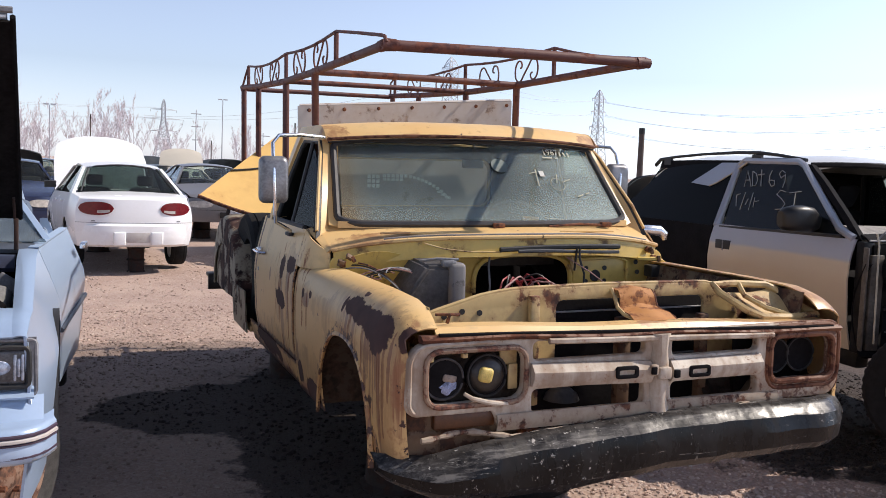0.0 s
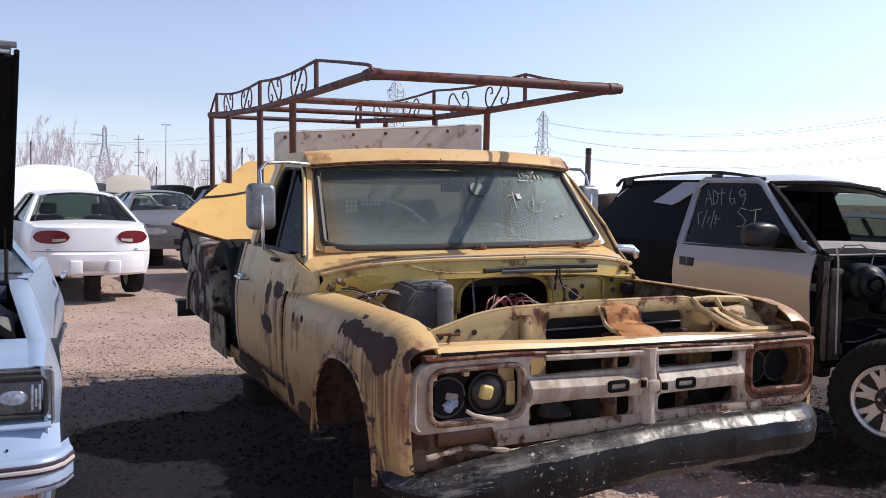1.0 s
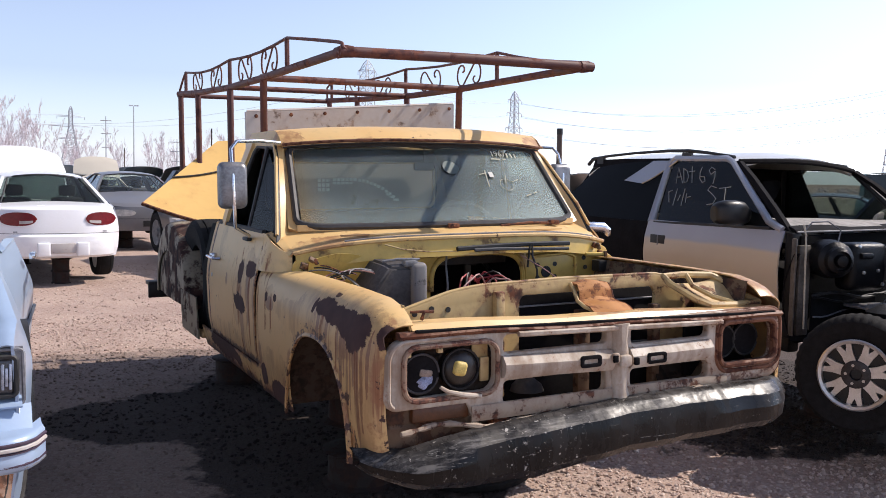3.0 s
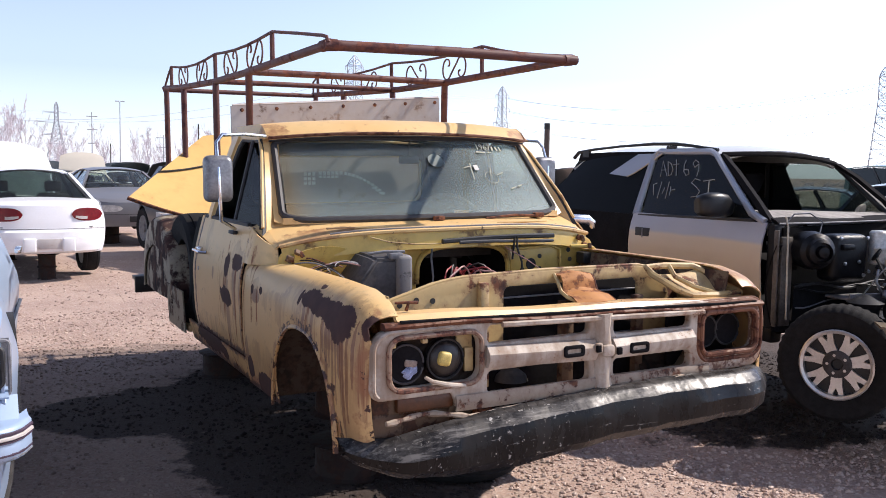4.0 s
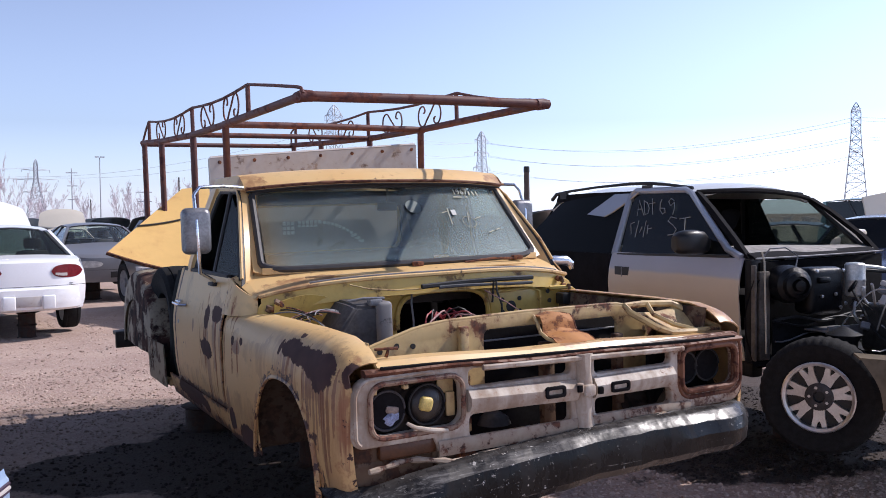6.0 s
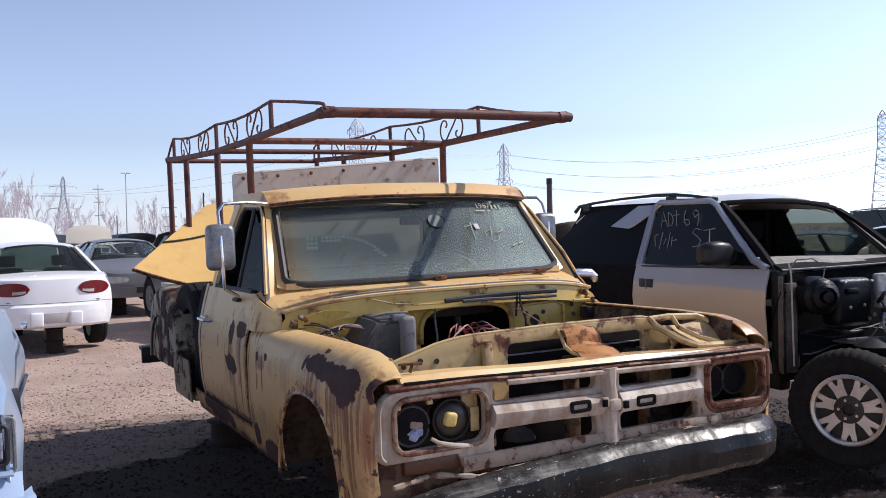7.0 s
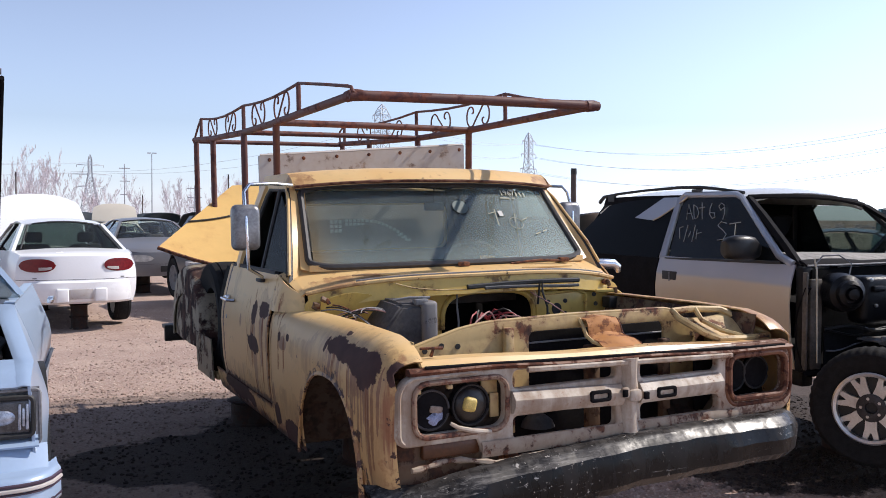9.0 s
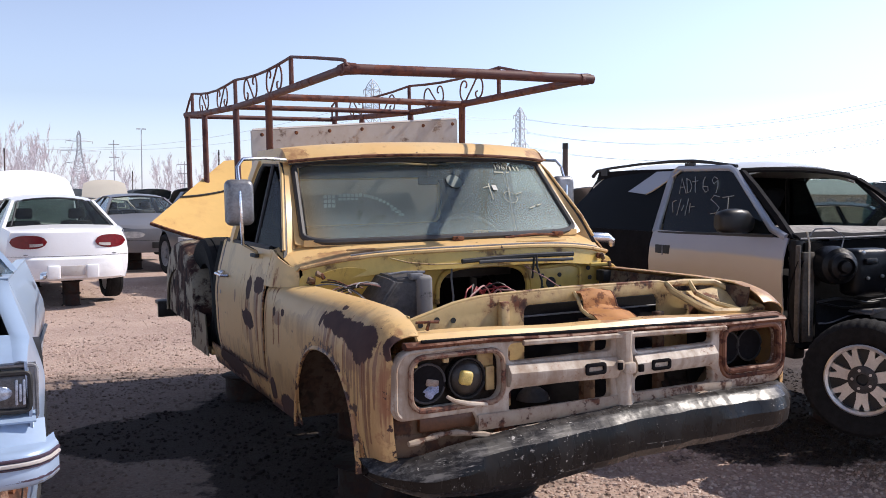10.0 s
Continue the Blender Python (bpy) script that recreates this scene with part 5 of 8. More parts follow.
# bed with narrow box, round fenders and steps
part("bed_floor", box(-0.68, 0.68, 2.72, 4.74, 0.72, 0.76, 0.004), RUST, truck)
part("bed_front", box(-0.70, 0.70, 2.70, 2.735, 0.74, 1.2, 0.006), TRUCK, truck)
part("tailgate", box(-0.66, 0.66, 4.72, 4.76, 0.70, 1.16, 0.006), TRUCK, truck)
for s in (-1, 1):
    part("bed_side", loft([[(s * x, y, z) for x, z in ((0.68, 0.70), (0.71, 0.70), (0.71, 1.17), (0.745, 1.175), (0.745, 1.21), (0.68, 1.21))] for y in (2.72, 3.4, 4.1, 4.76)]), BOARD if s < 0 else TRUCK, truck, "pale worn bed side")
    def hump(u, v):
        a = math.pi * u * 0.9999
        k = math.sin(min(1, v * 1.15) * math.pi / 2)
        drop = 0.055 * v ** 4
        return s * lerp(0.71, 0.985, k), 3.46 - (0.53 - drop) * math.cos(a), 0.735 + (0.525 - drop * 1.5) * math.sin(a) ** 0.85 - 0.12 * max(0, v - 0.8) / 0.2 * math.sin(a)
    part("rear_fender", sheet(hump, 26, 10, 0.008), REARF, truck, "bulging rear fender, dark with rust")
    part("fender_side", sheet(lambda u, v: (s * (0.978 - 0.02 * v), 3.46 - 0.475 * v * math.cos(math.pi * u), 0.74 + 0.455 * v * math.sin(math.pi * u) ** 0.85), 20, 6, 0.008), REARF, truck)
    part("rear_step", box(s * 0.72, s * 0.95, 2.66, 2.90, 0.60, 0.64, 0.01), TRUCK, truck)
    part("fender_skirt", sheet(lambda u, v: (s * lerp(0.985, 0.972, v), lerp(2.64, 3.12, u), lerp(0.85, 0.60, v)), 6, 6, 0.008), BOARD if s > 0 else worn_paint("mossy_paint", (0.17, 0.17, 0.12), 0.6, (0.10, 0.07, 0.05)), truck, "grimy fender skirt")
part("rear_step_bar", joined(box(-0.915, 0.915, 4.80, 4.95, 0.665, 0.695, 0.006), box(-0.915, -0.74, 4.80, 4.84, 0.565, 0.675, 0.006)), DARK, truck, "black rear step bumper")

# ladder rack of rusted pipe with scrollwork
rack = thing("ladder_rack", "rusted brown pipe ladder rack with scrollwork, over the truck bed", "rack", LEANING)
def rail_z(y):
    return along([(1.05, 2.125), (2.4, 2.118), (3.15, 2.125), (4.1, 2.16), (4.85, 2.205)], y)
HALF = ((-0.50, -0.14), (-0.40, -0.17), (-0.37, -0.30), (-0.47, -0.43), (-0.66, -0.46), (-0.84, -0.34), (-0.94, -0.10), (-0.93, 0.18), (-0.80, 0.40), (-0.60, 0.49), (-0.40, 0.42), (-0.22, 0.22))
def smooth(pts, n=3):
    out = []
    for k in range(len(pts) - 1):
        a, b, c, d = (Vector(pts[min(max(k + q, 0), len(pts) - 1)]) for q in (-1, 0, 1, 2))
        for t in (q / n for q in range(n)):
            out.append(0.5 * (2 * b + (c - a) * t + (2 * a - 5 * b + 4 * c - d) * t * t + (3 * b - a - 3 * c + d) * t ** 3))
    return out + [Vector(pts[-1])]
def scroll(y, z0, h, w, over):
    """A flat double scroll with curled ends, in the y-z plane, turned over or not."""
    return [(y + w * p.x, z0 + h * ((-p.y if over else p.y) + 0.5)) for p in smooth(HALF + tuple((-a, -b) for a, b in HALF[::-1]))]
for s, x, ys, posts in ((-1, -0.645, (1.88, 3.10, 4.49), (2.33, 3.10, 4.06, 4.70)), (1, 0.672, (1.98, 3.285, 4.84), (2.46, 3.27, 4.24, 4.90))):
    end = posts[-1] + 0.07
    part("side_rail", tube([(x, y, rail_z(y)) for y in (1.06, 1.8, 2.4, 3.15, 4.1, end)], 0.021, 10), RACK, rack)
    hs = (0.163, 0.172, 0.160) if s < 0 else (0.176, 0.190, 0.150)
    pts = [(x, 1.05, 2.135), (x, 1.075, 2.162), (x, 1.12, 2.172), (x, 1.45, 2.222)] if s < 0 else [(x, 1.06, 2.14), (x, 1.20, 2.162), (x, 1.45, 2.192), (x, 1.75, 2.246)]
    for k, y in enumerate(ys):
        z = rail_z(y) + hs[k]
        if k:
            y0, z0 = ys[k - 1], rail_z(ys[k - 1]) + hs[k - 1]
            pts += [(x, lerp(y0, y, t), lerp(z0, z, t) - 0.022 * math.sin(math.pi * t) * (1 if k == 1 else 1.5)) for t in (0.2, 0.4, 0.6, 0.8)]
        pts.append((x, y, z))
    pts += [(x, ys[-1] + 0.12, rail_z(ys[-1]) + 0.11), (x, end - 0.01, rail_z(end) + 0.01)]
    part("top_rail", tube(pts, 0.0085, 7), RACK, rack)
    for k, y in enumerate(ys):
        part("rail_post", tube([(x, y, rail_z(y)), (x, y, rail_z(y) + hs[k])], 0.013, 7), RACK, rack)
    for k in range(2):
        for t in (0.27, 0.69):
            yc = lerp(ys[k], ys[k + 1], t)
            part("scroll", tube([(x, a, b) for a, b in scroll(yc, rail_z(yc) + 0.016, 0.128 if k else 0.134, -0.160, t < 0.5)], 0.0055, 5), RACK, rack)
    for y in posts:
        fx, fy = ((-0.525 if s < 0 else 0.81), 2.76) if y < 2.7 else (x, y)
        part("rack_post", tube([(fx, fy, 1.20), (x, y, rail_z(y))], 0.0215, 10), RACK, rack)
        part("post_foot", box(fx - 0.05, fx + 0.05, fy - 0.05, fy + 0.06, 1.211, 1.222, 0.002), RACK, rack)
for y0, y1, dz, r in ((1.07, 1.07, 0.0, 0.024), (2.33, 2.46, 0.0, 0.0195), (3.10, 3.27, 0.0, 0.017), (4.74, 4.93, -0.012, 0.018)):
    part("cross_bar", tube([(-0.66, y0, rail_z(y0) + dz), (0.0, (y0 + y1) / 2, rail_z(y0) + dz + 0.004), (0.70, y1, rail_z(y1) + dz)], r, 10), RACK, rack)

for x in (-0.645, 0.672):
    part("pipe_elbow", tube([(x, 1.13, 2.125), (x + 0.004, 1.075, 2.127), (x - math.copysign(0.05, x), 1.068, 2.126)], [0.026, 0.029, 0.026], 10), RACK, rack)

# headboard behind the cab
board = thing("headboard", "grey-white painted sheet headboard behind the cab roof", "board", LEANING)
part("panel", loft([[(-0.655, y, 1.20), (0.735, y, 1.20), (0.735, y, 2.035), (-0.665, y, 1.945)] for y in (2.655, 2.675)]), BOARD, board, sharp=20)
part("edge_angle", tube([(-0.655, 2.664, 1.948), (0.73, 2.664, 2.038)], 0.010, 4), BOARD, board)
for k in range(7):
    x = lerp(-0.6, 0.7, k / 6)
    part("bolt", lathe([(0.001, 0.008), (0.010, 0.006), (0.012, 0), (0.001, 0)], 10, Matrix.Translation((x, 2.655, lerp(1.922, 2.005, k / 6))) @ pose(0, 0, 0, 0, 0, 270)), RUST, board)

# loose hood standing in the bed
hood = thing("loose_hood", "yellow truck hood lying tilted across the bed side", "hood", LEANING)
A, C, D, E = (Vector(p) for p in ((-1.151, 3.479, 1.377), (-0.439, 4.375, 1.817), (0.484, 4.481, 1.821), (0.431, 3.341, 0.967)))
def hood_at(u, v):
    left, rgt = A.lerp(C, v), E.lerp(D, v)
    p = left.lerp(rgt, u)
    bulge = 0.03 * math.sin(math.pi * u) - 0
    return p.x, p.y - bulge, p.z + bulge * 0.6 + 0.045 * math.sin(math.pi * min(1, u * 2)) * (1 - v) * -1
part("skin", sheet(hood_at, 24, 40, 0.012), HOODY, hood)
# the fold is drawn as a dark tube on the smooth skin
part("crease", tube([tuple(Vector(hood_at(u, 0.37 + u)) + Vector((0, -0.008, 0.006))) for u in np.linspace(0.0, 0.42, 14)], 0.007, 5), DARK, hood, "thin dark fold")
part("rolled_edge", tube([hood_at(u, 0.0) for u in np.linspace(0, 0.9, 14)], 0.012, 6), RUST, hood)
spare = thing("spare_tyre", "black worn spare tyre beside the cab corner", "tyre", LEANING)
TREAD = [(0.20, -0.085), (0.27, -0.105), (0.33, -0.108), (0.355, -0.09), (0.36, -0.06), (0.352, -0.055), (0.36, -0.05), (0.362, 0.0), (0.36, 0.05), (0.352, 0.055), (0.36, 0.06), (0.355, 0.09), (0.33, 0.108), (0.27, 0.105), (0.20, 0.085)]
part("carcass", lathe(TREAD, 36, Matrix.Translation((-0.83, 2.93, 0.935)), closed=True), TYRE, spare)

# ---- parked cars: x across, y from the nose to the tail, z up ----
TYRE_PROF = [(0.59, -0.36), (0.75, -0.47), (0.90, -0.5), (0.975, -0.42), (1.0, -0.30), (0.985, -0.27), (1.0, -0.24), (1.005, 0.0), (1.0, 0.24), (0.985, 0.27), (1.0, 0.30), (0.975, 0.42), (0.90, 0.5), (0.75, 0.47), (0.59, 0.36)]


def wheel(parent, c, R, w, s, turn=0.0, rim=ALLOY, spokes=7, seg=32, bare=False):
    """A wheel at c whose face looks along s times x, turned about the upright."""
    m = Matrix.Translation(c) @ pose(0, 0, 0, 0, 0, turn) @ Matrix.Diagonal((s, 1, 1, 1))
    r = R * 0.59
    prof = [(r, -0.4 * w), (r, 0.4 * w), (r * 1.03, 0.44 * w), (r * 0.99, 0.46 * w), (r * 0.91, 0.43 * w), (r * 0.895, 0.30 * w), (r * 0.96, 0.1 * w)]
    b, arms = lathe(prof, seg, m), []
    for k in range(spokes):
        a = 2 * math.pi * (k + 0.5) / spokes
        q = m @ pose(0, 0, 0, math.degrees(a), 0, 0)
        for d in (-1, 1):
            sp = loft([[(0.30 * w + dx * 0.05, d * y0 + d * yw * j, z) for dx, j in ((0, -1), (0, 1), (-0.6, 1), (-0.6, -1))] for z, y0, yw in ((r * 0.30, r * 0.074, r * 0.075), (r * 0.60, r * 0.080, r * 0.081), (r * 0.70, r * 0.092, r * 0.092), (r * 0.78, r * 0.122, r * 0.080), (r * 0.96, r * 0.168, r * 0.066))])
            arms.append(joined(None, sp, q))
    wh = part("wheel", b, rim, parent)
    for sp in arms:
        part("spoke", sp, rim, wh)
    part("barrel", lathe([(r * 0.955, 0.2 * w), (r * 0.9, -0.2 * w), (r * 0.3, -0.25 * w), (0.01, -0.25 * w)], seg, m), DARK, wh)
    tyre = lathe([(p * R, a * w) for p, a in TYRE_PROF], 4 * seg, closed=True)
    for v in tyre.verts:
        # notches between the shoulder blocks
        if math.hypot(v.co.y, v.co.z) > 0.97 * R and abs(v.co.x) > 0.2 * w and math.sin(1.0 * seg * math.atan2(v.co.z, v.co.y) + 0.4) > 0:
            v.co.y, v.co.z = v.co.y * 0.985, v.co.z * 0.985
    part("tyre", joined(None, tyre, m), TYRE, wh)
    hub = lathe([(0.001, 0.24 * w), (r * 0.15, 0.24 * w), (r * 0.17, 0.345 * w), (r * 0.37, 0.345 * w), (r * 0.40, 0.33 * w), (r * 0.41, 0.10 * w), (0.001, 0.10 * w)], 24, m)
    part("hub", hub, HUBGREY, wh, "dark hub with an open centre")
    part("hub_centre", lathe([(0.001, 0.255 * w), (r * 0.145, 0.255 * w), (r * 0.15, 0.20 * w)], 16, m), BLACK, wh)
    for k in range(5):
        a = 2 * math.pi * k / 5
        part("lug_nut", lathe([(0.001, 0.36 * w), (r * 0.045, 0.36 * w), (r * 0.05, 0.3 * w), (0.001, 0.3 * w)], 6, m @ Matrix.Translation((0, r * 0.27 * math.cos(a), r * 0.27 * math.sin(a)))), ALLOY, wh)
    return wh


def far_wheel(parent, c, R, w, s, rim=ALLOY):
    m = Matrix.Translation(c) @ Matrix.Diagonal((s, 1, 1, 1))
    r = R * 0.63
    wh = part("wheel", lathe([(r, -0.4 * w), (r, 0.44 * w), (r * 0.9, 0.36 * w), (r * 0.35, 0.30 * w), (r * 0.3, 0.42 * w), (0.005, 0.42 * w)], 18, m), rim, parent)
    part("tyre", lathe([(p * R, a * w) for p, a in TYRE_PROF], 20, m, closed=True), TYRE, wh)


class Shape:
    """The main measures of a saloon car, in metres from its nose."""

    def __init__(self, L=4.5, W=0.85, H=1.38, zr=0.23, nose=0.68, cowl=0.93, belt=0.95, deck=1.0, tail=0.96, yc=1.30, yt=3.75, rf=2.0, rr=3.10, wr=0.55,
                 axles=(0.90, 3.50), R=0.30, rw=0.19, doors=(1.28, 2.35, 3.25), bow=0.16, round=0.10, gw=0.86, lamp=0.5, drop=0.0):
        self.L, self.W, self.H, self.zr = L, W, H, zr
        self.nose, self.cowl, self.belt, self.deck, self.tail = nose, cowl, belt, deck, tail
        self.yc, self.yt, self.rf, self.rr, self.wr = yc, yt, rf, rr, wr
        self.axles, self.R, self.rw, self.doors, self.bow, self.round = axles, R, rw, doors, bow, round
        self.gw, self.lamp, self.drop = gw, lamp, drop

    def top(self, y):
        return along([(0, self.nose), (self.yc, self.cowl), (self.yt, self.deck), (self.L, self.tail)], y)

    def half(self, y):
        f = max(0.0, 1 - y / 0.8) ** 2
        r = max(0.0, 1 - (self.L - y) / 0.8) ** 2
        return self.W * (1 - self.round * f - self.round * r)

    def low(self, y):
        for a in self.axles:
            r = self.R * 1.17
            if abs(y - a) < r:
                return max(self.zr, self.R * 0.98 + math.sqrt(r * r - (y - a) ** 2) * 0.98)
        return self.zr


PROF = [(0.0, 0.945), (0.2, 0.985), (0.45, 1.0), (0.62, 0.995), (0.8, 0.975), (1.0, 0.925)]


def car(name, label, m, paint, S, hood="shut", trunk="shut", group="", rim=ALLOY, win=None, lamp=LENS, tail=RED, bumper=None, seg=1):
    win = win or GLASS
    ob = thing(name, label, "car", m, group)

    def side_pt(s, y, v):
        z = lerp(S.low(y), S.top(y), v)
        k = (z - S.zr) / max(0.1, S.top(y) - S.zr)
        return s * S.half(y) * along(PROF, k), y, z
    cuts = [S.bow, S.doors[0], *S.doors[1:], S.L - S.bow]
    names = ["front_fender"] + ["door"] * (len(S.doors) - 1) + ["rear_quarter"]
    for s in (-1, 1):
        for nm, a, b in zip(names, cuts, cuts[1:]):
            a, b = a + 0.004, b - 0.004
            ys = sorted(set(list(np.linspace(a, b, 9)) + [q for ax in S.axles for q in [ax - S.R * 1.17 * math.cos(math.pi * k / 16) for k in range(17)] if a < q < b]))
            pn = part(nm, sheet(lambda u, v: side_pt(s, u, v), 0, 10, 0.006, us=ys), paint, ob)
            if nm == "door":
                part("handle", box(s * S.half(b) * 0.985, s * (S.half(b) * 0.985 + 0.025), b - 0.2, b - 0.07, S.top(b) - 0.14, S.top(b) - 0.11, 0.008), paint, pn)
    # nose and tail
    def end_pt(u, z0, z1, v, front):
        s = lerp(-1, 1, u)
        y = S.bow * abs(s) ** 3
        z = lerp(z0, z1, v)
        yy = y if front else S.L - y
        k = (z - S.zr) / (S.top(yy) - S.zr)
        w = S.half(S.bow if front else S.L - S.bow) * along(PROF, min(1, max(0, k)))
        tuck = 0.10 * max(0, k - 0.55) ** 1.5 + 0.05 * max(0, 0.3 - k)
        return s * w, (y + tuck) if front else S.L - y - tuck, z
    for front in (True, False):
        zt = S.nose if front else S.tail
        zb = lerp(S.zr, zt, 0.50)
        part("bumper_cover", sheet(lambda u, v: end_pt(u, S.zr, zb, v, front), 20, 6, 0.006), bumper or paint, ob)
        part("front_panel" if front else "rear_panel", sheet(lambda u, v: end_pt(u, zb + 0.006, zt, v, front), 20, 8, 0.006), paint, ob)
        for s in (-1, 1):
            f = lambda u, v: tuple(Vector(end_pt(0.5 + s * lerp(0.20, 0.488, u), lerp(zb, zt, S.lamp), lerp(zb, zt, S.lamp + 0.001), 0, front)) + Vector((0, -0.022 if front else 0.024, (v - 0.5) * (zt - zb) * 0.56 * (1 - abs(2 * u - 1) ** 2.8) ** 0.6)))
            lens = part("headlight" if front else "tail_lamp", sheet(f, 14, 4, 0.012), lamp if front else tail, ob)
            if not front and paint is WHITE_PAINT:
                part("reversing_lens", sheet(lambda u, v: tuple(Vector(f(0.12 + 0.36 * u, 0.14 + 0.22 * v)) + Vector((0, 0.012, 0))), 6, 2, 0.012), BOARD, lens, "white reversing lens")
        part("plate_recess", sheet(lambda u, v: tuple(Vector(end_pt(0.5 + lerp(-0.12, 0.12, u), lerp(S.zr, zb, 0.35), lerp(S.zr, zb, 0.85), v, front)) + Vector((0, -0.012 if front else 0.012, 0))), 4, 2, 0.008), BOARD if not front else BLACK, ob)
    # hood and trunk
    def lid(y0, y1, u, v):
        s, w = lerp(-1, 1, u), 0.915
        if y0 < 0.3:
            y0 = 0.05 + S.bow * abs(s) ** 3
            w -= 0.06 * (1 - v) ** 2
            end = v
        else:
            y1 = S.L - 0.04 - S.bow * abs(s) ** 3
            end = 1 - v
        y = lerp(y0, y1, v)
        crown = 0.035 * (1 - s * s) * min(1, 3 * end) - 0.03 * max(0, 1 - end / 0.12) ** 2
        return s * S.half(y) * w, y, S.top(y) + crown
    for nm, mode, y0, y1 in (("hood", hood, 0.11, S.yc), ("trunk_lid", trunk, S.yt, S.L - 0.12)):
        if mode == "none":
            continue
        b = sheet(lambda u, v: lid(y0, y1, u, v), 16, 10, 0.018)
        if mode != "shut":
            piv = Vector((0, S.yc, S.cowl)) if nm == "hood" else Vector((0, S.yt, S.deck))
            b.transform(Matrix.Translation(piv) @ pose(0, 0, 0, -mode if nm == "hood" else mode) @ Matrix.Translation(-piv))
        part(nm, b, paint, ob, "raised hood" if mode != "shut" and nm == "hood" else "")
    if hood != "shut":
        part("engine", joined(box(-0.35, 0.35, 0.35, 1.05, 0.45, S.cowl - 0.12, 0.05), box(-0.6, -0.4, 0.5, 0.9, 0.5, S.cowl - 0.1, 0.02)), DARK, ob)
    part("underbody", box(-S.W * 0.86, S.W * 0.86, 0.25, S.L - 0.25, S.zr - 0.02, S.zr + 0.12, 0.02), DARK, ob)
    part("cabin_floor", box(-S.W * 0.88, S.W * 0.88, S.yc - 0.02, S.yt + 0.05, S.zr + 0.1, S.zr + 0.16, 0.01), DARK, ob)
    part("bulkhead", box(-S.W * 0.86, S.W * 0.86, S.yc - 0.05, S.yc, S.zr + 0.1, S.cowl - 0.03, 0.01), DARK, ob)
    part("rear_shelf", box(-S.W * 0.84, S.W * 0.84, S.yt - 0.30, S.yt + 0.04, S.deck - 0.16, S.deck - 0.10, 0.01), SEAT, ob)
    # greenhouse
    def roof_pt(u, v):
        s, y = lerp(-1, 1, u), lerp(S.rf, S.rr, v)
        t = abs(lerp(-1, 1, v))
        return s * S.wr * (1 + 0.03 * (1 - t)), y - 0.04 * (1 - s * s) * (1 if v < 0.5 else -1) * t, S.H - 0.05 * abs(s) ** 2.4 - 0.045 * t ** 2
    part("roof", sheet(roof_pt, 14, 10, 0.02), paint, ob)
    zf = S.H - 0.095
    def glass_end(u, v, yb, zb, yr, out):
        s = lerp(-1, 1, u)
        w = lerp(S.half(yb) * (S.gw if out > 0 else 0.86), S.wr * (0.97 if out < 0 else 0.97 * S.gw / 0.86), v)
        return s * w, lerp(yb, yr, v) + out * 0.07 * (1 - s * s), lerp(zb, zf + 0.045 * (1 - s * s), v)
    for nm, yb, zb, yr, out in (("windscreen", S.yc + 0.03, S.cowl + 0.01, S.rf + 0.01, -1), ("rear_window", S.yt - 0.03, S.deck + 0.01, S.rr - 0.01, 1)):
        g = part(nm, sheet(lambda u, v: glass_end(lerp(0.03, 0.97, u), lerp(0.03, 0.96, v), yb, zb, yr, out), 12, 6, 0.005), win, ob)
        g.visible_shadow = False
        part("window_seal", tube([glass_end(u, v, yb, zb, yr, out) for u, v in [(k / 10, 0) for k in range(11)] + [(1, k / 5) for k in range(1, 6)] + [(1 - k / 10, 1) for k in range(1, 11)] + [(0, 1 - k / 5) for k in range(1, 5)]], 0.014, 5, closed=True), BLACK, ob)
    for s in (-1, 1):
        def pil(yb, zb, yr, w0, w1):
            a, b = Vector((s * S.half(yb) * 0.90, yb, zb)), Vector((s * S.wr * 1.0, yr, zf + 0.01))
            return loft([[tuple(a.lerp(b, t) + Vector((s * dx, dy * lerp(w0, w1, t), 0))) for dx, dy in ((0.02, -1), (0.02, 1), (-0.025, 1), (-0.025, -1))] for t in (0, 0.35, 0.7, 1.0)])
        part("pillar", pil(S.yc + 0.04, S.cowl - 0.01, S.rf + 0.02, 0.045, 0.04), paint, ob)
        part("pillar", pil(S.yt - 0.16, S.deck - 0.02, S.rr - 0.06, 0.15, 0.09), paint, ob)
        part("pillar", pil(S.doors[1], S.belt, lerp(S.rf, S.rr, 0.5), 0.035, 0.03), BLACK, ob)
        for y0, y1, r0, r1 in ((S.yc + 0.14, S.doors[1] - 0.05, S.rf + 0.08, lerp(S.rf, S.rr, 0.5) - 0.04), (S.doors[1] + 0.05, S.yt - 0.34, lerp(S.rf, S.rr, 0.5) + 0.04, S.rr - 0.2)):
            g = part("side_window", sheet(lambda u, v: (s * lerp(S.half(2) * 0.905, S.wr * 1.01, v), lerp(lerp(y0, y1, u), lerp(r0, r1, u), v), lerp(S.top(y0) + 0.0, zf - 0.01, v)), 5, 4, 0.005), win, ob)
            g.visible_shadow = False
        part("side_mirror", loft([[(s * (S.half(S.yc) * 0.93 + x), S.yc + 0.28 + y, S.belt + 0.03 + z) for y, z in ((0, 0), (0.07, 0.01), (0.07, 0.10), (0.02, 0.11))] for x in (0.0, 0.05, 0.17)]), BLACK, ob)
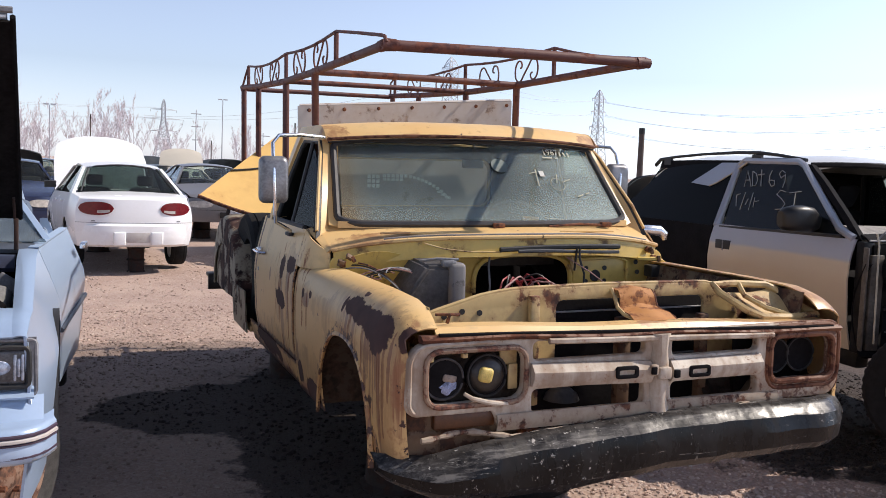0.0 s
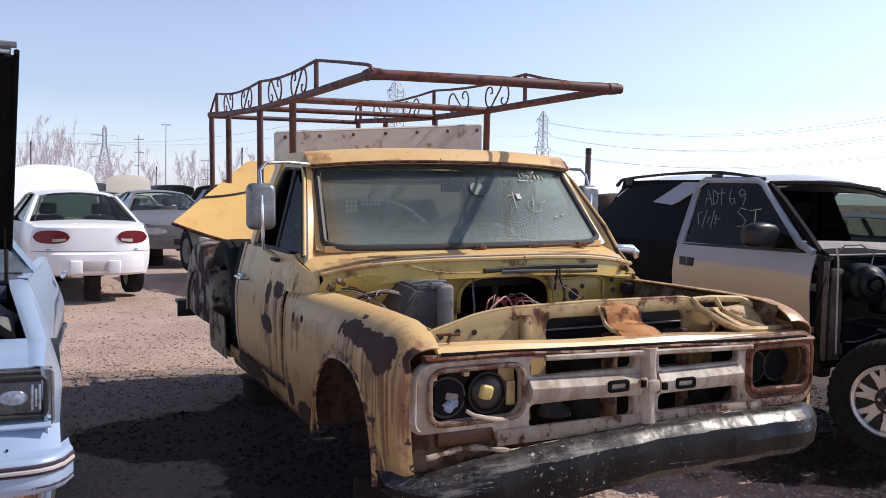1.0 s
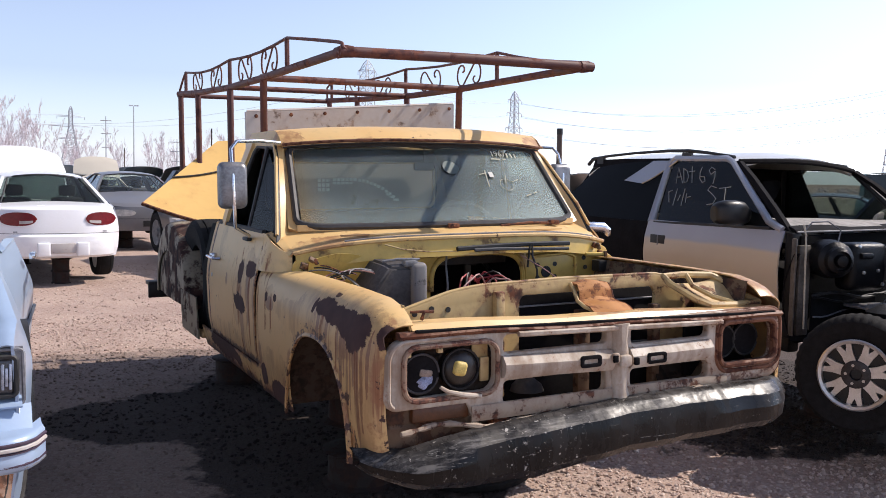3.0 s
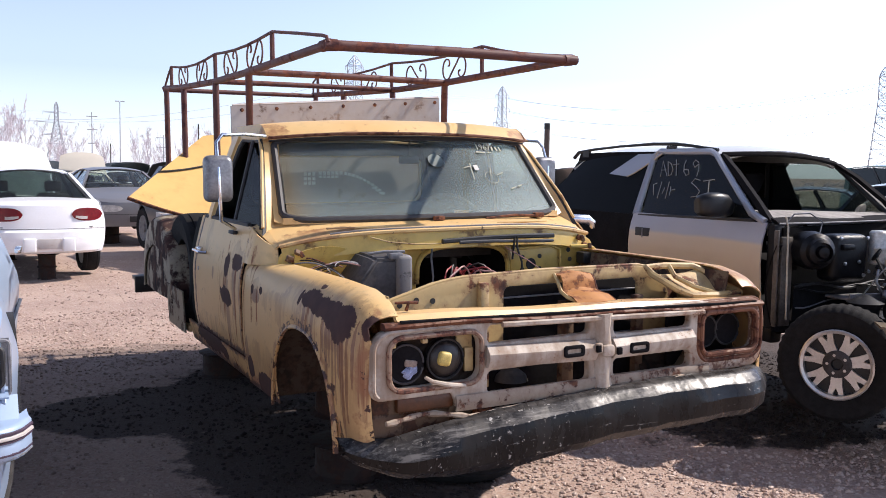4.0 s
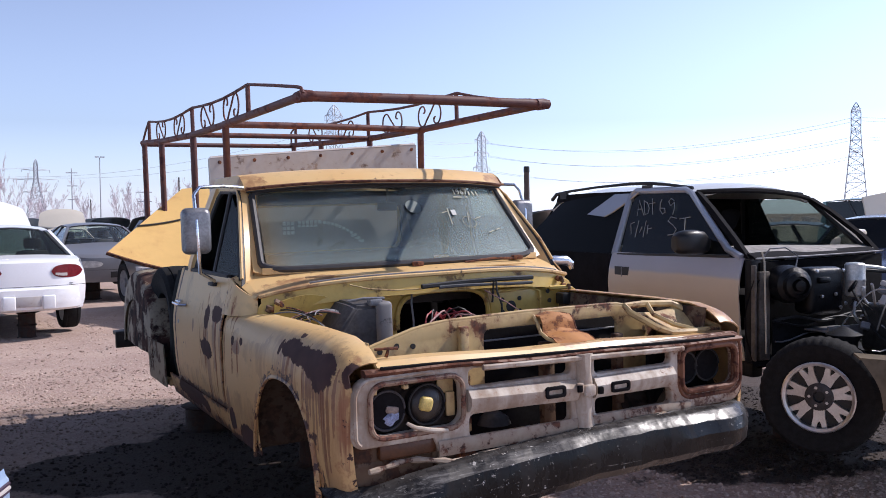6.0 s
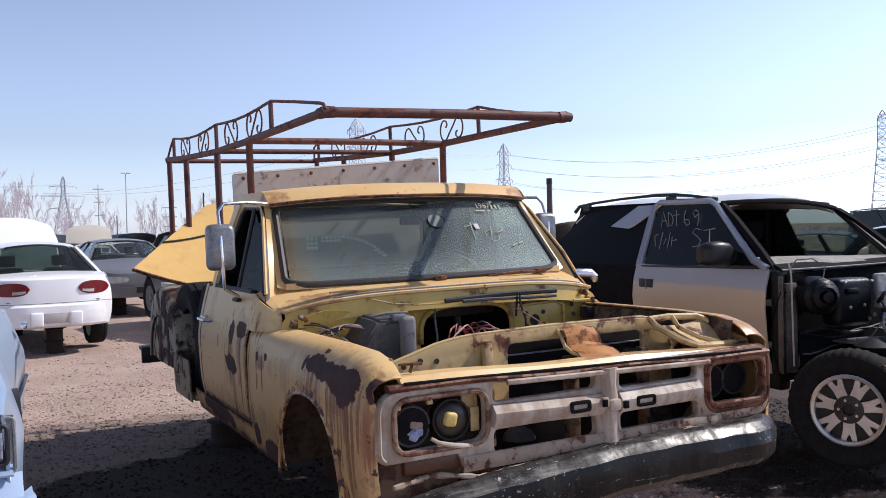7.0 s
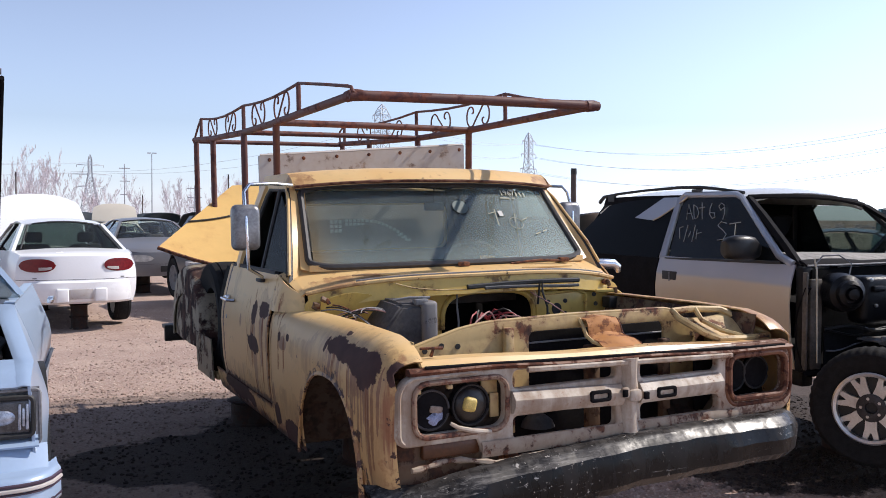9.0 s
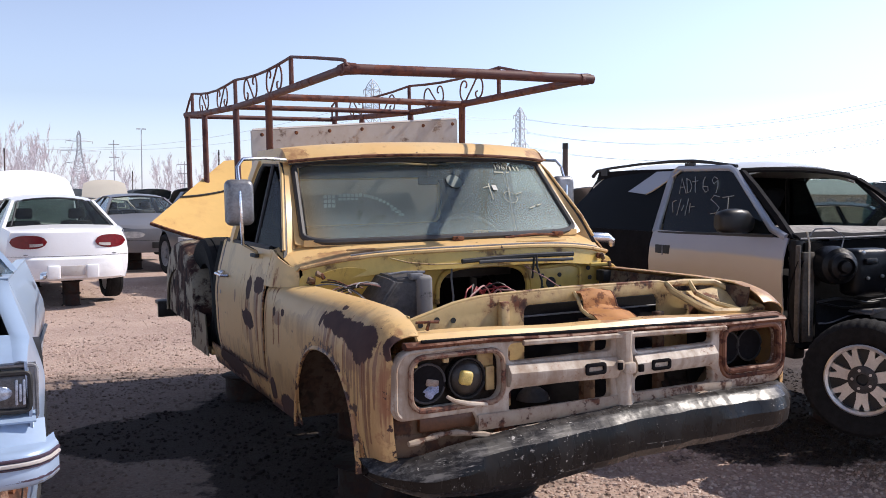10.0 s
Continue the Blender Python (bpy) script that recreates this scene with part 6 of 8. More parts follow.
        for a in S.axles:
            far_wheel(ob, (s * (S.W - S.rw * 0.55), a, S.R - S.drop), S.R, S.rw, s, rim)
            part("wheel_arch", sheet(lambda u, v: (s * lerp(S.half(a) * 0.97, S.W * 0.5, v), a - S.R * 1.19 * math.cos(math.pi * u), S.R + S.R * 1.15 * math.sin(math.pi * u)), 12, 2, 0.004), DARK, ob)
        y = lerp(S.rf, S.rr, 0.35)
        part("seat", joined(box(s * 0.36 - 0.24, s * 0.36 + 0.24, y, y + 0.5, S.zr + 0.2, S.zr + 0.38, 0.05), joined(box(s * 0.36 - 0.23, s * 0.36 + 0.23, y + 0.42, y + 0.58, S.zr + 0.3, S.belt + 0.1, 0.06), box(s * 0.36 - 0.12, s * 0.36 + 0.12, y + 0.46, y + 0.56, S.belt + 0.12, S.belt + 0.28, 0.04))), SEAT, ob)
    part("rear_seat", box(-0.6, 0.6, S.yt - 0.42, S.yt - 0.28, S.zr + 0.2, S.deck - 0.10, 0.05), SEAT, ob)
    part("dashboard", box(-S.W * 0.82, S.W * 0.82, S.yc - 0.02, S.yc + 0.32, S.cowl - 0.20, S.cowl - 0.05, 0.03), SEAT, ob)
    return ob


WHITE_PAINT = car_paint("white_car_paint", (0.86, 0.86, 0.87), 0.25, 0, 0.05)
BLUE_PAINT = car_paint("pale_blue_car_paint", (0.32, 0.42, 0.575), 0.30, 0.1, 0.04)
SILVER_PAINT = car_paint("grey_silver_car_paint", (0.25, 0.27, 0.31), 0.32, 0.3, 0.15)
DARK_PAINT = car_paint("dark_green_car_paint", (0.035, 0.045, 0.05), 0.28, 0.2, 0.12)
NAVY_PAINT = car_paint("navy_car_paint", (0.020, 0.030, 0.075), 0.22, 0.1, 0.05)
CREAM_PAINT = car_paint("cream_car_paint", (0.62, 0.56, 0.46), 0.4, 0, 0.15)
GREY_PAINT = car_paint("dark_grey_car_paint", (0.085, 0.09, 0.10), 0.3, 0.2, 0.12)
DULL_PAINT = car_paint("dull_grey_car_paint", (0.17, 0.17, 0.185), 0.35, 0.2, 0.15)
TEAL_PAINT = car_paint("teal_van_paint", (0.05, 0.16, 0.16), 0.3, 0, 0.1)


def prop_stand(x, y, h, turn=0.0, k=1.0):
    """Two bare wheel rims welded to a post, that hold up a car."""
    ob = thing("car_stand", "rusted steel car stand made of welded wheel rims", "stand", pose(x, y, 0, 0, 0, turn), "car stands")
    prof = [(r * k, a) for r, a in ((0.19, -0.09), (0.2, -0.085), (0.17, -0.07), (0.17, 0.07), (0.2, 0.085), (0.19, 0.09), (0.05, 0.02))]
    up = pose(0, 0, 0, 0, 90, 0)
    part("foot_rim", lathe(prof, 24, Matrix.Translation((0, 0, 0.09)) @ up), STAND, ob)
    part("post", lathe([(0.05, 0.1), (0.05, h - 0.1)], 12, pose(0, 0, 0, 0, -90, 0)), STAND, ob)
    part("top_rim", lathe(prof, 24, Matrix.Translation((0, 0, h - 0.09)) @ up), STAND, ob)
    return ob


# the white saloon, tail towards the aisle, its hood raised
WS = Shape(L=4.50, W=0.83, H=1.43, nose=0.66, cowl=0.93, deck=0.985, tail=0.925, yt=3.85, rr=3.20, wr=0.535, rf=2.02, bow=0.20, round=0.13, axles=(0.95, 3.55), zr=0.30, gw=0.78, lamp=0.62, rw=0.23, drop=0.055)
white = car("saloon_car", "white saloon car seen from its tail, hood raised", pose(-1.17, 10.15, 0.10, 0, 0, 186.1) @ Matrix.Translation((0, -4.55, 0)), WHITE_PAINT, WS, hood=58, win=SMOKE, bumper=WHITE_PAINT)
BPROF = [(-0.06, 0.605), (0.03, 0.598), (0.060, 0.575), (0.066, 0.50), (0.062, 0.40), (0.045, 0.32), (-0.02, 0.288)]
def tail_bumper(u, v):
    q, k = lerp(-1, 1, u), v * (len(BPROF) - 1)
    i = min(int(k), len(BPROF) - 2)
    y, z = (lerp(BPROF[i][j], BPROF[i + 1][j], k - i) for j in (0, 1))
    return q * 0.735, 4.49 + y - 0.26 * abs(q) ** 4, z
part("rear_bumper", sheet(tail_bumper, 30, 18, 0.01), WHITE_PAINT, white, "white moulded rear bumper")
for x in (0.235, -0.25):
    part("bumper_pad", box(x - 0.08, x + 0.08, 4.50, 4.585, 0.315, 0.50, 0.02, 3), WHITE_PAINT, white)
part("number_plate", box(-0.155, 0.145, 4.545, 4.565, 0.355, 0.49, 0.006), BOARD, white, "plain pale number plate")
part("badge", plate(rrect(-0.075, 0.075, 0.735, 0.775, 0.018), [rrect(-0.055, 0.055, 0.745, 0.765, 0.008)], 0.012, 0.002, pose(0, 4.487, 0)), CHROME, white, "small hollow chrome badge")
for x in (-0.46, 0.46):
    part("script_bar", box(x - 0.12, x + 0.12, 4.425, 4.44, 0.632, 0.646, 0.002), GREYBOX, white)
    part("lid_gap", tube([(x * 0.74, 4.478, 0.63), (x * 0.735, 4.476, 0.72)], 0.003, 5), GREYBOX, white)
prop_stand(-1.16, 10.7, 0.34, 0, 0.65)
prop_stand(-1.6, 13.6, 0.34)
# grey saloon behind, nose towards the aisle
car("saloon_car", "grey saloon car with a dull hood, parked nose out", pose(0.874, 15.58, 0.12, 0, 0, 5), DULL_PAINT, Shape(L=4.9, W=0.9, H=1.42, nose=0.74, cowl=0.98, deck=1.03, tail=0.98, zr=0.28, bow=0.22, round=0.12), lamp=HAZY)
prop_stand(0.45, 16.6, 0.36)
cream = car("saloon_car", "cream car with a raised hood, behind other cars", pose(1.35, 27.5, 0.0, 0, 0, 178) @ Matrix.Translation((0, -4.5, 0)), CREAM_PAINT, Shape(), hood=70)
# dark cars in the row beyond
DS = Shape(L=4.7, W=0.87, H=1.42, nose=0.72, cowl=0.96)
dark_car = car("saloon_car", "dark green saloon car in a far row, hood raised", pose(-3.45, 21.0, 0.0, 0, 0, 4), DARK_PAINT, DS, hood=48, group="cars in the far rows")
car("saloon_car", "navy saloon car parked nose out beside the white one", pose(-3.10, 15.5, 0.08, 0, 0, 3), NAVY_PAINT, Shape(L=4.7, W=0.88, H=1.42, nose=0.74, cowl=0.97, bow=0.20), win=SMOKE, lamp=HAZY)
prop_stand(-3.0, 16.6, 0.30)
silver_far = car("saloon_car", "grey saloon car in a far row", pose(-4.2, 21.5, 0.0, 0, 0, 6), SILVER_PAINT, Shape(L=4.6, H=1.40), group="cars in the far rows")
white_far = car("saloon_car", "white saloon car in a far row", pose(3.2, 31, 0.0, 0, 0, 5), WHITE_PAINT, Shape(), group="cars in the far rows")
navy_far = car("saloon_car", "navy saloon car in a far row", pose(5.6, 30, 0.0, 0, 0, -3), NAVY_PAINT, Shape(H=1.5, rr=3.4), group="cars in the far rows")
rows = random.Random(11)
for k in range(44):
    src = rows.choice((dark_car, silver_far, white_far, navy_far, silver_far, dark_car))
    y = 33 + 7.5 * (k // 12) + rows.uniform(-0.6, 0.6)
    x = -9 + 3.1 * (k % 12) + 4.0 * (k // 12) + rows.uniform(-0.4, 0.4)
    copy_thing(src, pose(x, y, 0.0, 0, 0, rows.choice((0, 180)) + rows.uniform(-6, 6)))
for k, (x, y, src) in enumerate(((-4.6, 27.0, dark_car), (-6.8, 23.5, navy_far), (-5.6, 17.5, silver_far), (-7.4, 29.0, dark_car), (-2.6, 26.0, navy_far), (3.0, 22.0, dark_car), (5.5, 20.0, silver_far), (8.5, 21.0, navy_far), (12.5, 17.5, dark_car), (15.5, 18.5, silver_far), (10.4, 14.2, dark_car))):
    copy_thing(src, pose(x, y, 0.0, 0, 0, 5 + 7 * math.sin(k * 2.1)))
copy_thing(silver_far, pose(14.75, 8.13, 0.0, 0, 0, 39))
# wagon whose wheel shows behind the truck bed
wagon = car("wagon_car", "dark grey lifted estate car behind the truck bed", pose(2.116, 9.96, 0.11, 0, 0, 8), GREY_PAINT, Shape(L=4.6, W=0.93, H=1.55, nose=0.80, cowl=1.02, deck=1.08, tail=1.0, yt=4.3, rr=4.0, rf=1.9, R=0.36, rw=0.23, axles=(0.95, 4.15), zr=0.34, wr=0.62), win=BLACKGLASS, rim=GREYBOX)
prop_stand(1.75, 13.0, 0.32)
# van, navy car and cream hood on the far side of the aisle
TS = Shape(L=4.8, W=0.95, H=1.95, nose=0.85, cowl=1.15, belt=1.2, deck=1.25, tail=1.2, yc=0.9, yt=4.5, rf=1.7, rr=4.5, wr=0.75, zr=0.3, doors=(1.0, 2.2, 3.5))
car("van", "teal van parked beyond the navy car", pose(17.5, 9.55, 0.0, 0, 0, -27), TEAL_PAINT, TS, win=BLACKGLASS)
car("saloon_car", "glossy navy saloon car", pose(7.7, 4.5, 0.0, 0, 0, -62), NAVY_PAINT, Shape(L=4.8, W=0.9, H=1.53, nose=0.84, cowl=1.05, rf=1.7, rr=4.2, yt=4.5), win=BLACKGLASS)
lid = thing("leaning_board", "large cream panel leaning beyond the navy car", "panel", pose(12.8, 6.6, 0, 0, 0, -12))
part("skin", sheet(lambda u, v: (lerp(-1.3, 1.5, u), 0.5 * v, 0.02 + 2.05 * v * (1 - 0.12 * (1 - u) ** 2)), 12, 8, 0.03), CREAM_PAINT, lid)

# ---- the stripped two-door SUV beside the truck; its front axle at y = 0 ----
suv = thing("sport_utility", "silver and tan two-door SUV, fenders, hood and windscreen gone", "car", pose(2.876, 0.527, 0.216, 0, 0, -4.8))


def two_tone():
    m = Mat("silver_over_tan_paint", 0.40, 0.08, 0.45, 0.15)
    n = m.noise(3, 4)
    cut = m.step(m.mth("ADD", m.axis(2), m.mth("MULTIPLY", n, 0.03)), 0.955, 0.985)
    tan = m.mix(n, (0.50, 0.41, 0.30), (0.58, 0.49, 0.37))
    grey = m.mix(n, (0.33, 0.34, 0.39), (0.40, 0.41, 0.46))
    m.color(m.mix(cut, tan, grey))
    m.bump(m.noise(2, 2), 0.04, 0.02)
    return m.m


TWO = two_tone()
GREYP = car_paint("silver_suv_paint", (0.40, 0.41, 0.45), 0.3, 0.4, 0.06)
ROOFW = car_paint("pale_roof_paint", (0.62, 0.62, 0.60), 0.35, 0.1, 0.1)
BUMPT = plain("dull_tan_bumper", (0.135, 0.105, 0.070), 0.75, 0, 0.35, 5, 0.2, spec=0.15)
TANP = car_paint("tan_suv_paint", (0.54, 0.45, 0.33), 0.35, 0.2, 0.1)
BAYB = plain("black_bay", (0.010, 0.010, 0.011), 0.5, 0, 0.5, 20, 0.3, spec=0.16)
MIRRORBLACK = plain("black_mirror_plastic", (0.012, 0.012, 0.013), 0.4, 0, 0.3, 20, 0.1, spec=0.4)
POSTG = plain("dark_door_post", (0.105, 0.090, 0.075), 0.6, 0.1, 0.5, 8, 0.3)
GLOSSQ = plain("black_quarter_sheet", (0.004, 0.004, 0.0045), 0.4, 0, 0.3, 6, 0.05, spec=0.05)
SUVX = [(0.42, 0.80), (0.60, 0.845), (0.85, 0.866), (0.97, 0.855), (1.08, 0.822)]


def sx(z):
    return along(SUVX, z)


for s in (-1, 1):
    lab = "silver and tan door with a dark window" if s < 0 else ""
    door = part("door", sheet(lambda u, v: (s * sx(lerp(0.46, 1.075, v)), lerp(0.50, 1.86, u), lerp(0.46, 1.075, v)), 12, 16, 0.01), TWO, suv, lab)
    part("handle_cup", box(s * 0.850, s * 0.870, 1.616, 1.786, 0.900, 0.976, 0.004), BLACK, door)
    part("handle", box(s * 0.866, s * 0.874, 1.690, 1.702, 0.904, 0.972, 0.003), GREYBOX, door)
    fr = [(s * 0.822, 0.52, 1.08), (s * 0.805, 0.66, 1.125), (s * 0.63, 1.19, 1.495), (s * 0.605, 1.27, 1.52), (s * 0.60, 1.85, 1.528), (s * 0.625, 1.90, 1.49), (s * 0.822, 1.85, 1.06)]
    part("window_frame", tube(fr, [0.024, 0.024, 0.022, 0.024, 0.024, 0.026, 0.028], 8), GREYP if s < 0 else BLACK, door)
    part("window_trim", tube([(s * 0.828, 0.62, 1.085), (s * 0.828, 1.80, 1.062)], 0.012, 6), BLACK, door)
    def win_pt(u, v):
        z = lerp(lerp(1.085, 1.062, u), 1.50, v)
        return s * lerp(0.822, 0.615, v), lerp(lerp(0.63, 1.77, u), lerp(1.24, 1.85, u), v), z
    g = part("door_window", sheet(win_pt, 8, 8, 0.005), DKGLASS if s < 0 else FARWIN, door, "dark window with chalk writing" if s < 0 else "")
    g.visible_shadow = False
    if s < 0:
        du = (Vector(win_pt(0.4, 0.5)) - Vector(win_pt(0.6, 0.5))).normalized()
        dv = (Vector(win_pt(0.5, 0.8)) - Vector(win_pt(0.5, 0.5))).normalized()
        face = Matrix((du, dv.cross(du), dv)).transposed().to_4x4()
        out = du.cross(dv).normalized() * 0.008
        if out.x > 0:
            out = -out
        def strokes(pts, u0, v0, size):
            o = Vector(win_pt(u0, v0)) + out
            return tube([tuple(o + du * (a * size) + dv * (b * size)) for a, b in pts], 0.0030, 5)
        A_, D_, T_ = [(0, 0), (0.28, 1.0), (0.5, 0.02)], [(0.64, 0.95), (0.60, 0.05), (0.82, 0.12), (0.98, 0.45), (0.88, 0.8), (0.64, 0.95)], [(1.0, 0.72), (1.45, 0.78)]
        six = [(2.0, 1.0), (1.82, 0.7), (1.75, 0.3), (1.9, 0.05), (2.1, 0.15), (2.1, 0.4), (1.8, 0.42)]
        nine = [(2.85, 0.85), (2.65, 1.0), (2.45, 0.8), (2.55, 0.55), (2.85, 0.75), (2.8, 0.4), (2.62, 0.0)]
        for pts in (A_, [(0.08, 0.4), (0.46, 0.42)], D_, T_, [(1.28, 1.05), (1.18, 0.05)], six, nine):
            part("chalk_writing", strokes(pts, 0.90, 0.625, 0.155), CHALK, door, "white chalk writing")
        S_ = [(0.75, 1.0), (0.4, 1.1), (0.15, 0.85), (0.45, 0.6), (0.65, 0.35), (0.4, 0.05), (0.0, 0.0)]
        for pts in (S_, [(0.95, 0.95), (1.7, 1.05)], [(1.35, 1.0), (1.15, 0.1)]):
            part("chalk_writing", strokes(pts, 0.50, 0.30, 0.155), CHALK, door, "white chalk writing")
        for k, (a0, b0, a1, b1) in enumerate(((0.0, 0.0, 0.05, 0.7), (0.05, 0.7, 0.35, 0.8), (0.3, -0.2, 0.75, 0.9), (0.7, 0.1, 0.95, 0.5), (0.95, -0.2, 1.35, 0.9), (1.3, 0.0, 1.45, 0.6), (1.45, 0.35, 1.75, 0.4))):
            part("chalk_bar", strokes([(a0, b0), (a1, b1)], 0.93, 0.32, 0.145), CHALK, door)
    sect = rrect(-0.05, 0.06, -0.078, 0.076, 0.045)
    mir = loft([[(s * x, 0.84 + dy + a * k, 1.168 + dz + b * q) for a, b in sect] for x, dy, dz, k, q in ((0.74, 0.03, -0.03, 0.35, 0.35), (0.80, 0.02, -0.015, 0.6, 0.62), (0.86, 0.0, 0.0, 0.9, 0.92), (0.93, -0.01, 0.004, 1.0, 1.0), (1.0, -0.01, 0.004, 1.0, 0.98), (1.045, 0.0, 0.0, 0.9, 0.86), (1.065, 0.01, -0.002, 0.6, 0.6))])
    part("side_mirror", mir, MIRRORBLACK if s < 0 else CREAM_PAINT, suv, "black side mirror" if s < 0 else "pale side mirror")
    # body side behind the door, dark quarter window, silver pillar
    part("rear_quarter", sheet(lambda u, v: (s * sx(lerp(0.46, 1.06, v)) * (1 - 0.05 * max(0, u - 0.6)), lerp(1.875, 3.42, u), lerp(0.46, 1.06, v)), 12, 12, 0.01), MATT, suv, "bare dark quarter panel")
    # an opaque black sheet fills the quarter opening
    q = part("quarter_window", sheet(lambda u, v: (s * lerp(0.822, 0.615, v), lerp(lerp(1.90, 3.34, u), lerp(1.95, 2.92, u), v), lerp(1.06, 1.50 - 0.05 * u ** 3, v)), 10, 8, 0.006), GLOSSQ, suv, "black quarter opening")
    def q_pillar(u, v):
        ry, rz = lerp(2.41, 2.13, v), lerp(1.355, 1.507, v)
        fy, fz = lerp(2.15, 1.83, v ** 0.8), lerp(1.335, 1.507, v)
        y, z = lerp(ry, fy, u), lerp(rz, fz, u)
        return s * (lerp(0.822, 0.615, (z - 1.06) / 0.44) + 0.012), y, z
    part("quarter_pillar", sheet(q_pillar, 6, 8, 0.012), GREYP, suv, "silver pillar piece")
    part("pillar_trim", tube([q_pillar(1.0, v) for v in np.linspace(0, 1, 8)], 0.006, 5), TANP, suv)
    part("roof_rail", tube([(s * 0.60, 3.10, 1.485), (s * 0.60, 3.03, 1.530), (s * 0.598, 2.8, 1.553), (s * 0.597, 2.4, 1.574), (s * 0.595, 1.95, 1.586), (s * 0.594, 1.70, 1.582), (s * 0.593, 1.50, 1.566), (s * 0.592, 1.22, 1.532)], [0.016, 0.015, 0.011, 0.010, 0.012, 0.013, 0.011, 0.012], 8), BLACK, suv, "black roof rail")
    for y in (2.90, 1.72):
        part("rail_foot", loft([[(s * 0.60 + dx, y + dy, z) for dx, dy in ((-0.012, -0.05), (0.012, -0.05), (0.012, 0.05), (-0.012, 0.05))] for z in (1.49, 1.545 if y > 2.5 else 1.568)]), BLACK, suv)
    part("pillar", loft([[(s * (x + a), y + b, z) for a, b in ((0.02, -0.03), (0.02, 0.03), (-0.025, 0.035), (-0.03, -0.02))] for x, y, z in ((0.80, 0.50, 1.08), (0.76, 0.66, 1.20), (0.66, 0.98, 1.40), (0.605, 1.17, 1.505))]), MATT, suv, "dark windscreen pillar")
    part("hinge_post", box(s * 0.76, s * 0.835, 0.43, 0.49, 0.45, 1.07, 0.01), GREYP if s > 0 else BAYB, suv)
    part("post_strip", box(s * 0.825, s * 0.838, 0.395, 0.43, 0.47, 1.04, 0.004), POSTG, suv)
    part("post_face", box(s * 0.715, s * 0.80, 0.40, 0.43, 0.47, 1.0, 0.008), POSTG, suv)
    # the far sill reaches down, unseen, to keep sun from running underneath
    part("sill", box(s * 0.72, s * 0.81, 0.45, 3.3, 0.36 if s < 0 else 0.10, 0.455, 0.02), BAYB, suv)
    part("frame_rail", box(s * 0.36, s * 0.46, -0.72, 3.5, 0.36, 0.47, 0.01), BAYB, suv)
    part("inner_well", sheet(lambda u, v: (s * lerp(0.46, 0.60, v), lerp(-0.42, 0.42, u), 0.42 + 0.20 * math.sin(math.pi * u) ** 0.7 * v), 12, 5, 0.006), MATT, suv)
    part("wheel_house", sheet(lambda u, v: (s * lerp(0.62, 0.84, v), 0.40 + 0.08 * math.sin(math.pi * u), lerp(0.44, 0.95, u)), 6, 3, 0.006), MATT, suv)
    # spring tower and upright
    part("spring_tower", lathe([(0.07, 0.45), (0.075, 0.62), (0.10, 0.66), (0.02, 0.70)], 16, Matrix.Translation((s * 0.56, 0.0, 0)) @ pose(0, 0, 0, 0, -90, 0)), BAYB, suv)
part("roof", sheet(lambda u, v: (lerp(-0.60, 0.60, u), lerp(1.17 - 0.09 * (1 - lerp(-1, 1, u) ** 2), 3.10, v), 1.598 - 0.073 * abs(lerp(-1, 1, u)) ** 2.2 - 0.045 * max(0, 1 - v / 0.16) ** 2 - 0.13 * max(0, (v - 0.72) / 0.28) ** 2), 16, 20, 0.02), ROOFW, suv, "pale dusty roof")
for s in (-1, 1):
    part("roof_side", sheet(lambda u, v: (s * (0.60 + 0.02 * v), lerp(1.9, 3.0, u), 1.53 - 0.02 * max(0, u - 0.6) - 0.06 * v), 8, 2, 0.01), MATT, suv)
part("tailgate", box(-0.70, 0.70, 3.36, 3.42, 0.46, 1.06, 0.02), TANP, suv)
g = part("rear_window", sheet(lambda u, v: (lerp(-0.68, 0.68, u) * lerp(1, 0.86, v), lerp(3.40, 3.05, v), lerp(1.06, 1.46, v)), 8, 6, 0.006), DKGLASS, suv)
part("floor", box(-0.76, 0.76, 0.45, 3.38, 0.42, 0.47, 0.01), BAYB, suv)
# screen opening, cowl, dash
part("screen_header", tube([(lerp(-0.60, 0.60, k / 12), 1.165 - 0.09 * (1 - lerp(-1, 1, k / 12) ** 2), 1.50 + 0.028 * (1 - lerp(-1, 1, k / 12) ** 2)) for k in range(13)], 0.018, 7), MATT, suv)
part("dashboard", sheet(lambda u, v: (lerp(-0.76, 0.76, u), lerp(0.50 - 0.05 * (1 - lerp(-1, 1, u) ** 2), 0.92, v), 1.098 + 0.036 * math.sin(math.pi * v) * (1 + 0.3 * math.sin(4 * u + 1))), 24, 10, 0.03), plain("grey_dash", (0.25, 0.23, 0.21), 0.8, 0, 0.4), suv, "dusty grey dashboard")
part("cowl_panel", sheet(lambda u, v: (lerp(-0.80, 0.70, u), lerp(0.435 - 0.05 * (1 - lerp(-1, 1, u) ** 2), 0.50, v), lerp(1.075, 1.108, v ** 0.6) + 0.004 * math.sin(9 * u) * v), 40, 6, 0.012), MATT, suv, "black plastic cowl panel")
part("cowl_edge", tube([(lerp(-0.80, 0.80, k / 16), 0.430 - 0.05 * (1 - lerp(-1, 1, k / 16) ** 2), 1.076) for k in range(17)], 0.006, 6), GREYBOX, suv)
part("cowl_wire", tube([(-0.76, 0.42, 1.08), (-0.72, 0.40, 1.135), (-0.62, 0.38, 1.14), (-0.54, 0.36, 1.09), (-0.60, 0.33, 0.98)], 0.0045, 6), GREYBOX, suv)
